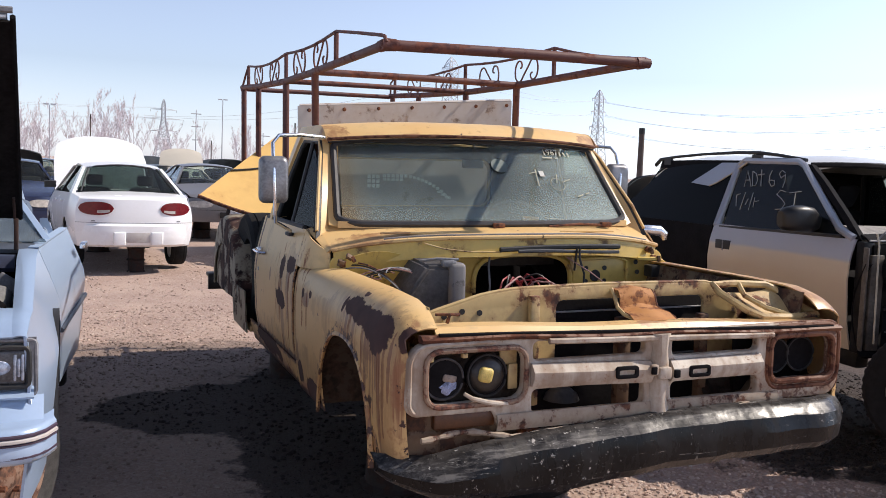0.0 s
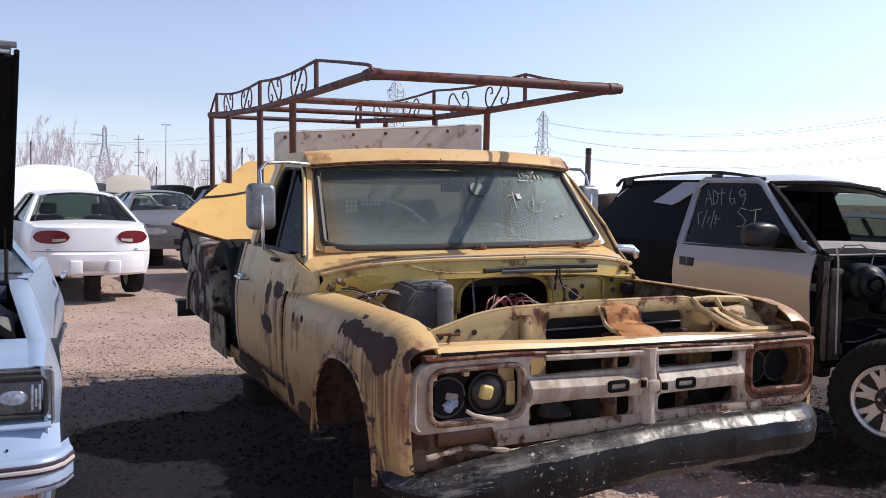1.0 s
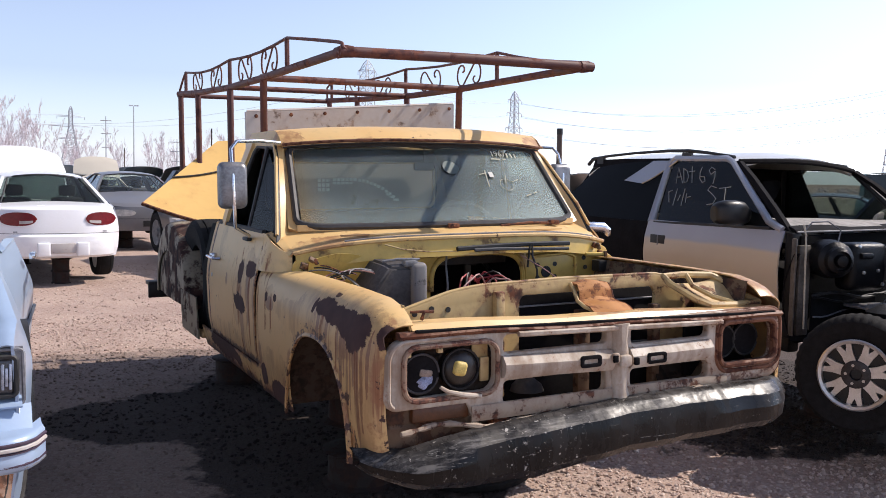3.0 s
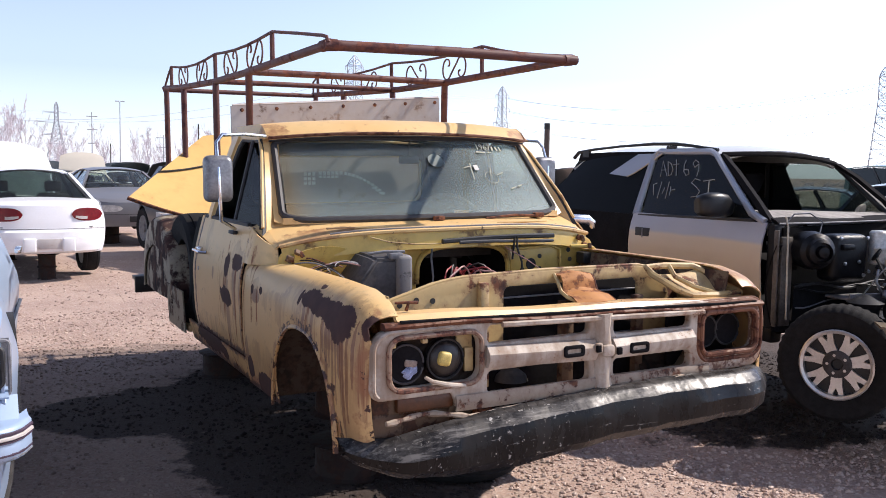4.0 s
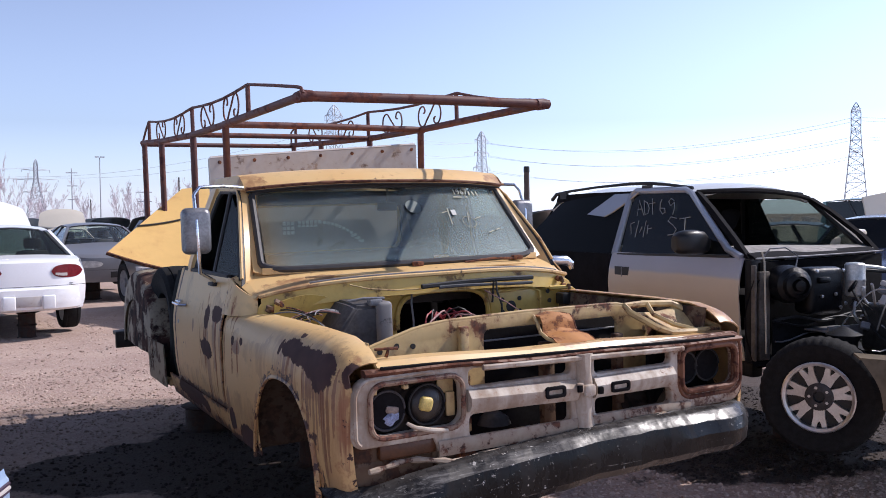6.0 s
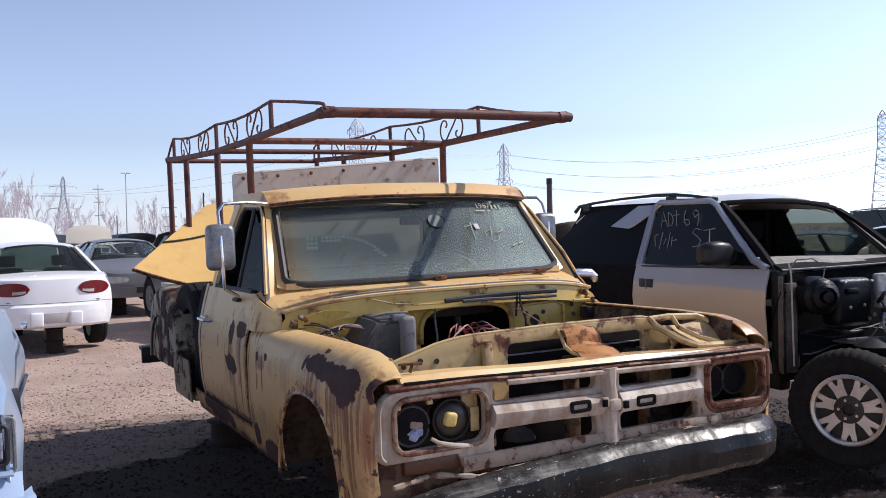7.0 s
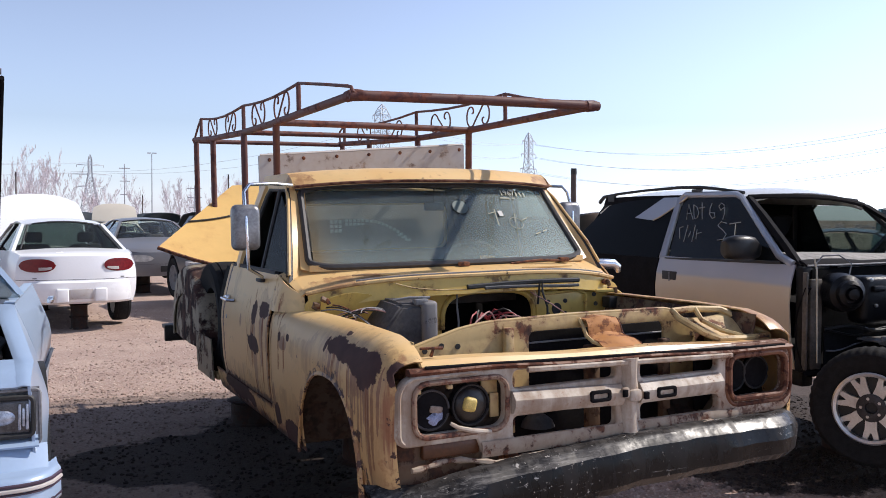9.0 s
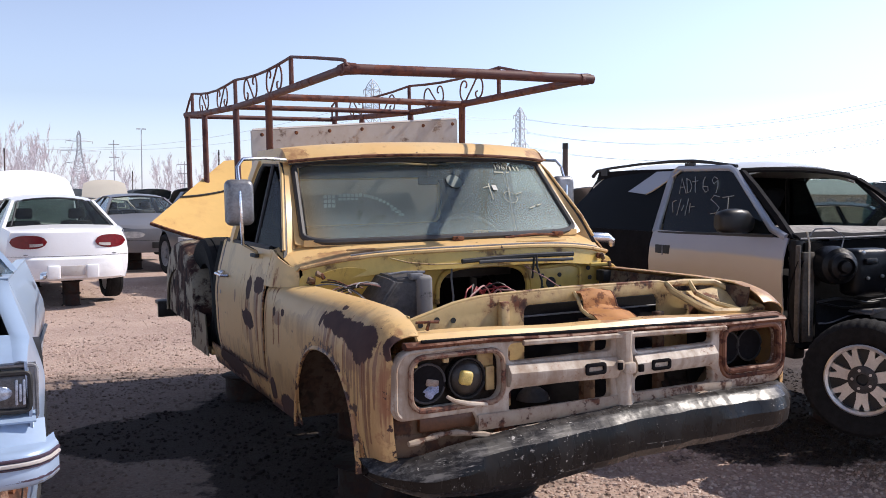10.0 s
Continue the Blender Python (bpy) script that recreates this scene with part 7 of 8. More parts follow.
part("cowl_wire", tube([(-0.80, 0.38, 1.12), (-0.80, 0.36, 1.06), (-0.805, 0.35, 0.90), (-0.80, 0.35, 0.70), (-0.795, 0.35, 0.52)], 0.006, 6), plain("tan_cable", (0.42, 0.38, 0.3), 0.6), suv)
for x in (-0.36, 0.40):
    ob = part("front_seat", joined(box(x - 0.25, x + 0.25, 1.25, 1.75, 0.55, 0.75, 0.06), joined(box(x - 0.24, x + 0.24, 1.72, 1.9, 0.7, 1.22, 0.07), box(x - 0.13, x + 0.13, 1.76, 1.88, 1.22, 1.42, 0.05))), MATT, suv)
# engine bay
part("firewall", box(-0.78, 0.78, 0.41, 0.45, 0.42, 1.055, 0.01), plain("near_black_firewall", (0.005, 0.005, 0.0055), 0.95, 0, 0.5, 8, 0.4, spec=0.04), suv)
part("insulation_pad", sheet(lambda u, v: (lerp(-0.70, -0.20, u), 0.398 - 0.010 * math.sin(3 * math.pi * u) * math.sin(2 * math.pi * v), lerp(0.50, 0.72, v)), 12, 6, 0.006), BAYB, suv)
for k, z in enumerate((0.705, 0.685, 0.60)):
    part("wiring_harness", tube([(lerp(-0.72, 0.1, t), 0.375 - 0.02 * math.sin(7 * t + k), z + 0.02 * math.sin(9 * t + 2 * k)) for t in np.linspace(0, 1, 14)], (0.009, 0.006, 0.005)[k], 6), (BLACK, BAYB, GREYBOX)[k], suv)
GLOSS = plain("glossy_black_plastic", (0.006, 0.006, 0.007), 0.32, 0, 0.4, 25, 0.5, spec=0.24)
blower = part("blower_case", lathe([(0.02, -0.10), (0.108, -0.09), (0.114, 0.0), (0.104, 0.08), (0.08, 0.10), (0.075, 0.14), (0.055, 0.155), (0.05, 0.13), (0.02, 0.135)], 28, Matrix.Translation((-0.635, 0.34, 0.925)) @ pose(0, 0, 0, 0, 0, 250)), GLOSS, suv, "glossy black blower case")
part("motor_cap", lathe([(0.001, 0.17), (0.03, 0.165), (0.038, 0.14), (0.001, 0.14)], 18, Matrix.Translation((-0.635, 0.34, 0.925)) @ pose(0, 0, 0, 0, 0, 250)), GLOSS, blower)
part("evaporator_case", box(-0.54, -0.26, 0.26, 0.41, 0.74, 1.02, 0.04, 3), GLOSS, suv, "glossy black evaporator case")
part("case_boss", box(-0.49, -0.40, 0.235, 0.27, 0.93, 0.965, 0.01), GLOSS, suv)
for x, z in ((-0.50, 1.0), (-0.29, 1.0), (-0.31, 0.78), (-0.35, 0.86), (-0.27, 0.80), (-0.46, 0.85)):
    part("case_bolt", lathe([(0.001, 0.012), (0.010, 0.010), (0.011, 0), (0.001, 0)], 8, Matrix.Translation((x, 0.255, z)) @ pose(0, 0, 0, 0, 0, 270)), ALLOY, suv)
canister = part("accumulator", lathe([(0.001, 0.835), (0.050, 0.84), (0.060, 0.85), (0.060, 0.93), (0.062, 0.935), (0.062, 0.945), (0.060, 0.95), (0.060, 1.03), (0.050, 1.04), (0.001, 1.045)], 22, Matrix.Translation((-0.185, 0.26, 0)) @ pose(0, 0, 0, 0, -90, 0)), plain("dull_aluminium", (0.52, 0.51, 0.49), 0.42, 0.6, 0.3, 30, 0.2), suv, "bare aluminium canister")
part("canister_clip", box(-0.20, -0.17, 0.19, 0.205, 0.835, 0.90, 0.004), ALLOY, canister)
for pts, r, mt in (
        ([(-0.03, 0.24, 0.84), (-0.08, 0.22, 0.80), (-0.11, 0.20, 0.74), (-0.08, 0.19, 0.69), (-0.02, 0.18, 0.66)], 0.009, ALLOY),
        ([(0.0, 0.24, 0.84), (0.03, 0.22, 0.79), (0.03, 0.20, 0.73), (-0.06, 0.19, 0.725)], 0.008, ALLOY),
        ([(0.0, 0.25, 1.02), (0.10, 0.22, 1.01), (0.24, 0.16, 0.98), (0.34, 0.05, 0.95), (0.5, 0.0, 0.94)], 0.012, ALLOY),
        ([(0.16, 0.2, 1.0), (0.26, 0.15, 1.03), (0.36, 0.15, 1.0), (0.36, 0.12, 0.92), (0.26, 0.12, 0.90)], 0.011, CHROME),
        ([(0.12, -0.1, 0.66), (0.18, -0.2, 0.62), (0.24, -0.3, 0.60), (0.30, -0.36, 0.62), (0.26, -0.38, 0.66)], 0.008, ALLOY),
        ([(0.2, 0.1, 0.95), (0.3, -0.05, 0.9), (0.45, -0.2, 0.88), (0.5, -0.4, 0.86)], 0.016, BLACK),
        ([(-0.1, 0.3, 1.0), (0.1, 0.28, 0.99), (0.3, 0.2, 0.97)], 0.01, BLACK)):
    part("pipe", tube([tuple(p) for p in np.array(pts) - np.array((0.15, 0, 0))], r, 6), mt, suv)
part("engine", joined(joined(box(-0.16, 0.30, -0.38, 0.26, 0.50, 0.80, 0.05, 3), box(-0.08, 0.22, -0.34, 0.14, 0.80, 0.92, 0.03, 3)), box(0.24, 0.40, -0.3, 0.15, 0.62, 0.84, 0.03)), plain("oily_engine", (0.05, 0.048, 0.045), 0.45, 0.3, 0.6, 24, 0.5), suv, "oily black engine")
er = random.Random(3)
for k in range(60):
    c = (er.uniform(-0.30, 0.5), er.uniform(-0.4, 0.26), er.uniform(0.62, 0.98))
    e = [er.uniform(0.008, 0.035) for _ in range(3)]
    part("engine_piece", joined(None, box(-e[0], e[0], -e[1], e[1], -e[2], e[2], 0.008), Matrix.Translation(c) @ pose(0, 0, 0, er.uniform(0, 40), er.uniform(0, 40), er.uniform(0, 90))), er.choice((BAYB, BLACK, GREYBOX, STEEL, BOARD, BLACK, ALLOY)), suv)
part("battery_tray", joined(box(-0.46, -0.18, 0.20, 0.40, 0.635, 0.650, 0.005), box(-0.46, -0.18, 0.20, 0.215, 0.61, 0.675, 0.004)), plain("grey_tray", (0.20, 0.19, 0.19), 0.45, 0.2, 0.4), suv, "grey metal tray")
part("fluid_tank", box(0.44, 0.58, -0.20, 0.0, 0.78, 0.93, 0.02, 3), BOARD, suv, "white fluid tank")
# unseen plate added to shade the ground below the open bay
part("splash_shield", box(-0.62, 0.66, -0.66, 0.44, 0.405, 0.43, 0.01), MATT, suv)
part("bay_side", box(0.60, 0.64, -0.6, 0.4, 0.43, 0.98, 0.01), MATT, suv)
for k in range(30):
    x, y = er.uniform(-0.35, 0.3), er.uniform(-0.35, 0.25)
    pts = [(x + 0.35 * t * math.sin(k * 1.7), y - 0.25 * t * math.cos(k * 1.3), 0.80 + 0.13 * math.sin(math.pi * t + k) - 0.1 * t) for t in np.linspace(0, 1, 9)]
    part("cable", tube(pts, er.choice((0.004, 0.006, 0.009)), 5), er.choice((BLACK, ALLOY, BAYB, BOARD, BOARD)), suv)
part("radiator", box(-0.45, 0.45, -0.66, -0.58, 0.48, 0.98, 0.01), BAYB, suv)
part("radiator_bar", box(-0.72, 0.72, -0.72, -0.64, 0.96, 1.0, 0.01), BAYB, suv)
def bmp(u, v):
    s = lerp(-1, 1, u)
    return s * 0.875, -0.86 + (0.47 - 0.14 * (1 - v) ** 1.3) * abs(s) ** 4, lerp(0.33, 0.60, v) + 0.03 * (1 - v) * abs(s) ** 6
part("front_bumper", sheet(lambda u, v: (bmp(u, v)[0], bmp(u, v)[1] - 0.05 * math.sin(math.pi * v), bmp(u, v)[2]), 40, 8, 0.012), BUMPT, suv, "tan plastic bumper")
part("bumper_step", sheet(lambda u, v: (bmp(u, 1)[0] * (1 - 0.06 * v), bmp(u, 1)[1] + 0.09 * v, 0.602 + 0.012 * v), 40, 3, 0.012), BUMPT, suv)
# the crushed body leans back on its far side
for ob in suv.children_recursive:
    if ob.type == "MESH" and ob.name.split(".")[0] in ("roof", "roof_side", "screen_header", "pillar", "dashboard", "cowl_panel", "cowl_edge", "firewall", "front_seat", "window_frame", "door_window", "door", "window_trim", "side_mirror", "roof_rail", "rail_foot"):
        for v in ob.data.vertices:
            high = max(0.0, min(1.0, (v.co.z - 1.05) / 0.4))
            off = max(0.0, v.co.x + 0.8) * max(0.0, min(1.0, (3.3 - v.co.y) / 1.5))
            v.co.y += lerp(0.30, 0.16, high) * off
            v.co.z -= 0.032 * high * off
wheel(suv, (-0.735, -0.008, 0.334), 0.322, 0.215, -1, 32, ALLOY, 7, 44)
wheel(suv, (0.72, 0.0, 0.334), 0.322, 0.215, 1, 32, ALLOY, 7, 28)
for s in (-1, 1):
    far_wheel(suv, (s * 0.70, 2.55, 0.30), 0.345, 0.22, s)
part("axle", joined(tube([(-0.70, 0, 0.33), (0.72, 0, 0.33)], 0.035, 8), tube([(-0.7, 2.55, 0.30), (0.7, 2.55, 0.30)], 0.05, 8)), BAYB, suv)
prop_stand(3.05, 1.5, 0.56)
prop_stand(3.3, 3.7, 0.56)
leg = thing("jack_leg", "dark steel prop leg standing under the SUV's bumper", "prop", pose(2.42, 0.10, 0))
part("tube", tube([(0, 0, 0.02), (0.0, 0, 0.30), (0.02, 0.02, 0.60)], 0.022, 8), BAYB, leg)
part("foot", box(-0.05, 0.05, -0.05, 0.05, 0.0, 0.03, 0.008), BAYB, leg)

# ---- the pale blue saloon on the other side, hood up; nose at y = 0 ----
NOSE_TOP = [(0.0, 0.705), (0.02, 0.725), (0.04, 0.75), (0.07, 0.772), (0.11, 0.784), (0.15, 0.788), (1.45, 0.838), (2.55, 0.846), (3.4, 0.77), (5.0, 0.71)]
blue = thing("saloon_car", "pale blue boxy saloon car, hood raised over its engine", "car", pose(-2.794, 0.027, 0.342, 0, 0, 0.7))
PRIMER = plain("underhood_black", (0.009, 0.008, 0.009), 0.95, 0, 0.6, 8, 0.4, spec=0.12)


BLUELENS = plain("smoky_lens", (0.075, 0.075, 0.08), 0.18, 0.2, 0.5, 30, 0.2)
LENSBRIGHT = plain("fluted_lens", (0.34, 0.38, 0.46), 0.2, 0.5, 0.45, 60, 0.3)


def nose_sheet(z0, z1, y0, y1, w, bow=0.05, nz=4, th=0.008):
    return sheet(lambda u, v: (lerp(-w, w, u), lerp(y0, y1, v) + bow * abs(lerp(-1, 1, u)) ** 8, lerp(z0, z1, v)), 30, nz, th)


part("header_panel", sheet(lambda u, v: (lerp(-0.716, 0.716, u), lerp(0.02, 0.15, v), along(NOSE_TOP, lerp(0.02, 0.15, v))), 20, 10, 0.012), BLUE_PAINT, blue)
part("lamp_panel", nose_sheet(0.556, 0.718, 0.055, 0.05, 0.775, 0.0), plain("grey_lamp_panel", (0.22, 0.21, 0.22), 0.5, 0, 0.3), blue, "grey headlight panel")
part("lamp_trim", tube([(x, 0.03, z) for x, z in rrect(-0.775, 0.775, 0.556, 0.714, 0.012, 2)], 0.006, 6, closed=True), GREYBOX, blue, "bright headlight trim")
part("sill_trim", sheet(lambda u, v: (lerp(-0.77, 0.77, u), lerp(0.0, 0.06, v), lerp(0.556, 0.578, v) + 0.012 * max(0, 0.6 - u)), 12, 2, 0.006), BLUE_PAINT, blue)
for s in (-1, 1):
    for x0, x1, mt, lab in ((0.592, 0.752, BLUELENS, "clear rectangular headlight"), (0.418, 0.577, plain("dull_lens", (0.075, 0.070, 0.062), 0.25, 0, 0.3), "dull rectangular headlight")):
        lamp = part("headlight", box(s * x0, s * x1, 0.022, 0.05, 0.586, 0.690, 0.012, 3), mt, blue, lab)
        part("lamp_frame", tube([(s * x, 0.024, z) for x, z in rrect(x0 - 0.004, x1 + 0.004, 0.582, 0.694, 0.014, 3)], 0.008, 6, closed=True), BLACK, lamp)
        if mt is BLUELENS:
            for x2, x3 in ((0.598, 0.630), (0.716, 0.746)):
                for k in range(3):
                    part("lens_flute", box(s * lerp(x2, x3, k / 3), s * lerp(x2, x3, (k + 0.9) / 3), 0.016, 0.024, 0.600 + 0.010 * (k % 2), 0.676 - 0.012 * (k % 2), 0.004), LENSBRIGHT, lamp)
            part("bulb_bowl", lathe([(0.001, 0.004), (0.03, 0.006), (0.042, 0.011), (0.044, 0.014)], 20, Matrix.Translation((s * 0.672, 0.012, 0.638)) @ pose(0, 0, 0, 0, 0, 90) @ Matrix.Diagonal((1, 0.95, 0.55, 1))), LENSBRIGHT, lamp)
part("grille", box(-0.40, 0.40, 0.03, 0.06, 0.575, 0.705, 0.006), BLACK, blue)
for k in range(19):
    x = lerp(-0.38, 0.38, k / 18)
    part("grille_bar", box(x - 0.004, x + 0.004, 0.018, 0.03, 0.58, 0.70, 0.002), CHROME, blue)
part("filler_panel", nose_sheet(0.478, 0.552, -0.055, 0.012, 0.795, 0.04), BLUE_PAINT, blue)
for x in (0.52, 0.655):
    part("bolt_hole", lathe([(0.001, 0), (0.004, 0), (0.004, 0.003), (0.001, 0.003)], 8, Matrix.Translation((x, -0.030, 0.503)) @ pose(0, 0, 0, 0, 0, 90)), DARK, blue)
def bmp2(u, v):
    s = lerp(-1, 1, u)
    prof = [(-0.02, 0.484), (-0.092, 0.480), (-0.100, 0.472), (-0.106, 0.412), (-0.098, 0.400), (-0.02, 0.392)]
    k = v * 5
    i = min(int(k), 4)
    y, z = lerp(prof[i][0], prof[i + 1][0], k - i), lerp(prof[i][1], prof[i + 1][1], k - i)
    return s * 0.820, y + 0.12 * abs(s) ** 22, z
part("front_bumper", sheet(bmp2, 80, 20, 0.01), BLUE_PAINT, blue, "pale blue bumper")
STRIPD = plain("dark_strip", (0.05, 0.03, 0.05), 0.5)
for z, r, dy, mt, lab in ((0.472, 0.0055, 0.0, STRIPD, "dark rubber bumper strip"), (0.460, 0.0065, -0.002, BOARD, "pale bumper line"), (0.449, 0.0035, -0.001, STRIPD, "dark rubber bumper strip"), (0.412, 0.0045, 0.002, STRIPD, "dark rubber bumper strip"), (0.400, 0.004, 0.010, GREYBOX, "grey bumper line")):
    part("bumper_strip", tube([(s * 0.828, -0.113 + dy + 0.123 * abs(s) ** 22, z) for s in np.linspace(-1, 1, 61)], r, 6), mt, blue, lab)
part("bumper_apron", sheet(lambda u, v: (lerp(-0.78, 0.78, u), lerp(-0.03, 0.12, v), lerp(0.386, 0.365, v)), 12, 3, 0.006), plain("grey_apron", (0.2, 0.19, 0.2), 0.6), blue)

BS = Shape(L=5.0, W=0.835, zr=0.20, nose=0.79, cowl=0.87, belt=0.90, deck=0.93, tail=0.90, axles=(0.88, 3.7), R=0.315, round=0.09, bow=0.06)


BS.top = lambda y: along(NOSE_TOP, y)


def blue_half(y, k):
    """Half the width at a share k of the height: the shoulder runs straight, the flank swells behind the nose."""
    swell = BS.half(y) * along([(0, 0.96), (0.35, 0.99), (0.6, 1.0), (1.0, 0.982)], k)
    top = 0.765 - 0.022 * min(1, y / 1.2)
    return lerp(swell, min(swell, top), max(0.0, min(1.0, (k - 0.62) / 0.38)) ** 1.3)


def bside(s, y, v):
    z = lerp(BS.low(y), BS.top(y), v)
    k = (z - 0.2) / (BS.top(y) - 0.2)
    return s * blue_half(y, k), y, z


for s in (-1, 1):
    for nm, a, b in (("front_fender", 0.02, 1.445), ("door", 1.455, 2.55), ("door", 2.56, 3.45), ("rear_quarter", 3.46, 4.95)):
        ys = sorted(set(list(np.linspace(a, b, 10)) + [q for ax in BS.axles for q in [ax - BS.R * 1.17 * math.cos(math.pi * k / 16) for k in range(17)] if a < q < b]))
        p = part(nm, sheet(lambda u, v: bside(s, u, v), 0, 12, 0.008, us=ys), BLUE_PAINT, blue, "pale blue door standing ajar" if nm == "door" and s > 0 and a < 2 else "")
        if nm != "front_fender":
            part("side_strip", tube([tuple(Vector(bside(s, y, 0.45)) + Vector((s * 0.006, 0, 0))) for y in np.linspace(a, b, 6)], 0.012, 5) if BS.low((a + b) / 2) < 0.3 else tube([tuple(Vector(bside(s, b - 0.05 - 0.2 * t, 0.45)) + Vector((s * 0.006, 0, 0))) for t in (0, 1)], 0.012, 5), plain("dark_moulding", (0.05, 0.05, 0.06), 0.5), p)
        if nm == "door":
            part("handle", box(s * 0.825, s * 0.855, b - 0.22, b - 0.08, 0.76, 0.79, 0.006), CHROME, p)
            part("inner_skin", sheet(lambda u, v: (s * 0.70, lerp(a + 0.02, b - 0.02, u), lerp(0.22, 0.82, v)), 4, 4, 0.006), SEAT, p)
            part("edge_skin", sheet(lambda u, v: (s * lerp(0.70, blue_half(b, (lerp(0.22, 0.845, v) - 0.2) / 0.65) - 0.002, u), b - 0.004, lerp(0.22, 0.845, v)), 3, 6, 0.006), BLUE_PAINT, p)
            part("belt_sill", sheet(lambda u, v: (s * lerp(0.70, blue_half(lerp(a, b, u), 1.0), v), lerp(a + 0.01, b - 0.005, u), BS.top(lerp(a, b, u)) + 0.002), 6, 3, 0.006), BLUE_PAINT, p)
            if s > 0 and a < 2:
                # this door stands ajar on its front hinges
                swing = Matrix.Translation((0.76, 1.45, 0)) @ pose(0, 0, 0, 0, 0, -6) @ Matrix.Translation((-0.76, -1.45, 0))
                for ob in (p, *p.children):
                    ob.data.transform(swing)
    part("fender_top", sheet(lambda u, v: (s * lerp(blue_half(u, 1.0), lerp(0.714, 0.668, min(1, u / 1.3)), v), u, BS.top(u) + 0.004 * math.sin(math.pi * v)), 0, 4, 0.008, us=[0.02, 0.04, 0.07, 0.11, 0.15, 0.2, 0.35, 0.6, 0.9, 1.2, 1.445]), BLUE_PAINT, blue)
    part("bay_wall", sheet(lambda u, v: (s * 0.705, lerp(0.15, 1.45, u), lerp(0.775, 0.35, v)), 6, 4, 0.006), PRIMER, blue)
    part("pillar", loft([[(s * (x + a), y + b, z) for a, b in ((0.008, -0.012), (0.008, 0.016), (-0.02, 0.016), (-0.02, -0.012))] for x, y, z in ((0.780, 1.60, 0.87), (0.68, 1.94, 0.986), (0.60, 2.22, 1.065), (0.52, 2.56, 1.15))]), BLUE_PAINT, blue)
    part("pillar", loft([[(s * (x + a), y + b, z) for a, b in ((0.02, -0.14), (0.02, 0.14), (-0.03, 0.14), (-0.03, -0.14))] for x, y, z in ((0.62, 3.95, 0.76), (0.56, 3.8, 1.0), (0.50, 3.66, 1.13))]), BLUE_PAINT, blue)
    if s < 0:
        wheel(blue, (s * 0.74, 0.88, 0.02), 0.315, 0.20, s, 0, RUST, 5, 30)
    far_wheel(blue, (s * 0.76, 3.7, 0.03), 0.315, 0.20, s)
    part("arch_liner", sheet(lambda u, v: (s * lerp(0.83, 0.50, v), 0.88 - 0.37 * math.cos(math.pi * u), 0.30 + 0.37 * math.sin(math.pi * u)), 12, 2, 0.004), DARK, blue)
part("roof", sheet(lambda u, v: (lerp(-0.54, 0.54, u), lerp(2.56, 3.70, v), 1.185 - 0.035 * abs(lerp(-1, 1, u)) ** 2.4 - 0.02 * abs(lerp(-1, 1, v)) ** 2), 12, 8, 0.02), BLUE_PAINT, blue)
# pale blue film paints the reflected sky, besides some dust
g = part("windscreen", sheet(lambda u, v: (lerp(-1, 1, u) * lerp(0.770, 0.515, v), lerp(1.58, 2.55, v) - 0.05 * (1 - lerp(-1, 1, u) ** 2), lerp(0.862, 1.15, v)), 12, 6, 0.006), glass("sky_film_windscreen", (0.5, 0.56, 0.58), 0.13, (0.46, 0.54, 0.60)), blue)
g.visible_shadow = False
part("trunk_lid", sheet(lambda u, v: (lerp(-0.74, 0.74, u), lerp(4.0, 4.95, v), 0.748 - 0.03 * v), 6, 6, 0.01), BLUE_PAINT, blue)
part("tail_panel", box(-0.74, 0.74, 4.93, 4.98, 0.2, 0.70, 0.02), BLUE_PAINT, blue)
part("floor", box(-0.80, 0.80, 1.5, 4.9, 0.18, 0.24, 0.01), DARK, blue)
part("dashboard", box(-0.68, 0.68, 1.56, 1.9, 0.66, 0.835, 0.03), SEAT, blue)
part("cowl", sheet(lambda u, v: (lerp(-0.725, 0.725, u), lerp(1.44, 1.60, v), 0.838 + 0.012 * v), 8, 2, 0.02), plain("blue_grey_cowl", (0.06, 0.07, 0.09), 0.5), blue)
for x in (-0.38, 0.38):
    part("seat", joined(box(x - 0.3, x + 0.3, 2.2, 2.7, 0.45, 0.6, 0.05), box(x - 0.3, x + 0.3, 2.62, 2.8, 0.55, 1.0, 0.06)), plain("blue_seat", (0.10, 0.13, 0.18), 0.9), blue)
# raised hood
H0, H1 = Vector((0, 1.44, 0.965)), Vector((0, 0.52, 1.672))
def hood_pt(u, v, lift=0.0):
    p = H0.lerp(H1, v)
    nrm = Vector((0, -0.62, -0.78))
    half = lerp(0.675, 0.690, v)
    return lerp(-1, 1, u) * half, p.y - nrm.y * lift, p.z - nrm.z * lift + 0.012 * math.sin(math.pi * v)
bh = part("hood", sheet(lambda u, v: hood_pt(lerp(0.012, 0.988, u), v, 0.026), 14, 14, 0.010), BLUE_PAINT, blue, "raised hood, black underneath")
part("liner", sheet(lambda u, v: hood_pt(lerp(0.004, 0.996, u), lerp(0.0, 0.975, v), 0.004 + 0.006 * math.sin(9 * u) * math.sin(7 * v)), 20, 20, 0.01), PRIMER, bh, "black hood liner")
part("front_lip", tube([hood_pt(u, 1.0, 0.004) for u in np.linspace(0.0, 0.985, 9)], 0.008, 6), ALLOY, bh)
part("nose_edge", tube([hood_pt(u, 1.012, 0.022) for u in np.linspace(0, 1, 9)], 0.011, 6), GREYBOX, bh)
for s in (0.0, 1.0):
    part("edge", tube([hood_pt(s, v, 0.006) for v in np.linspace(0, 1, 9)], 0.010, 6), PRIMER, bh, "black rolled edge")
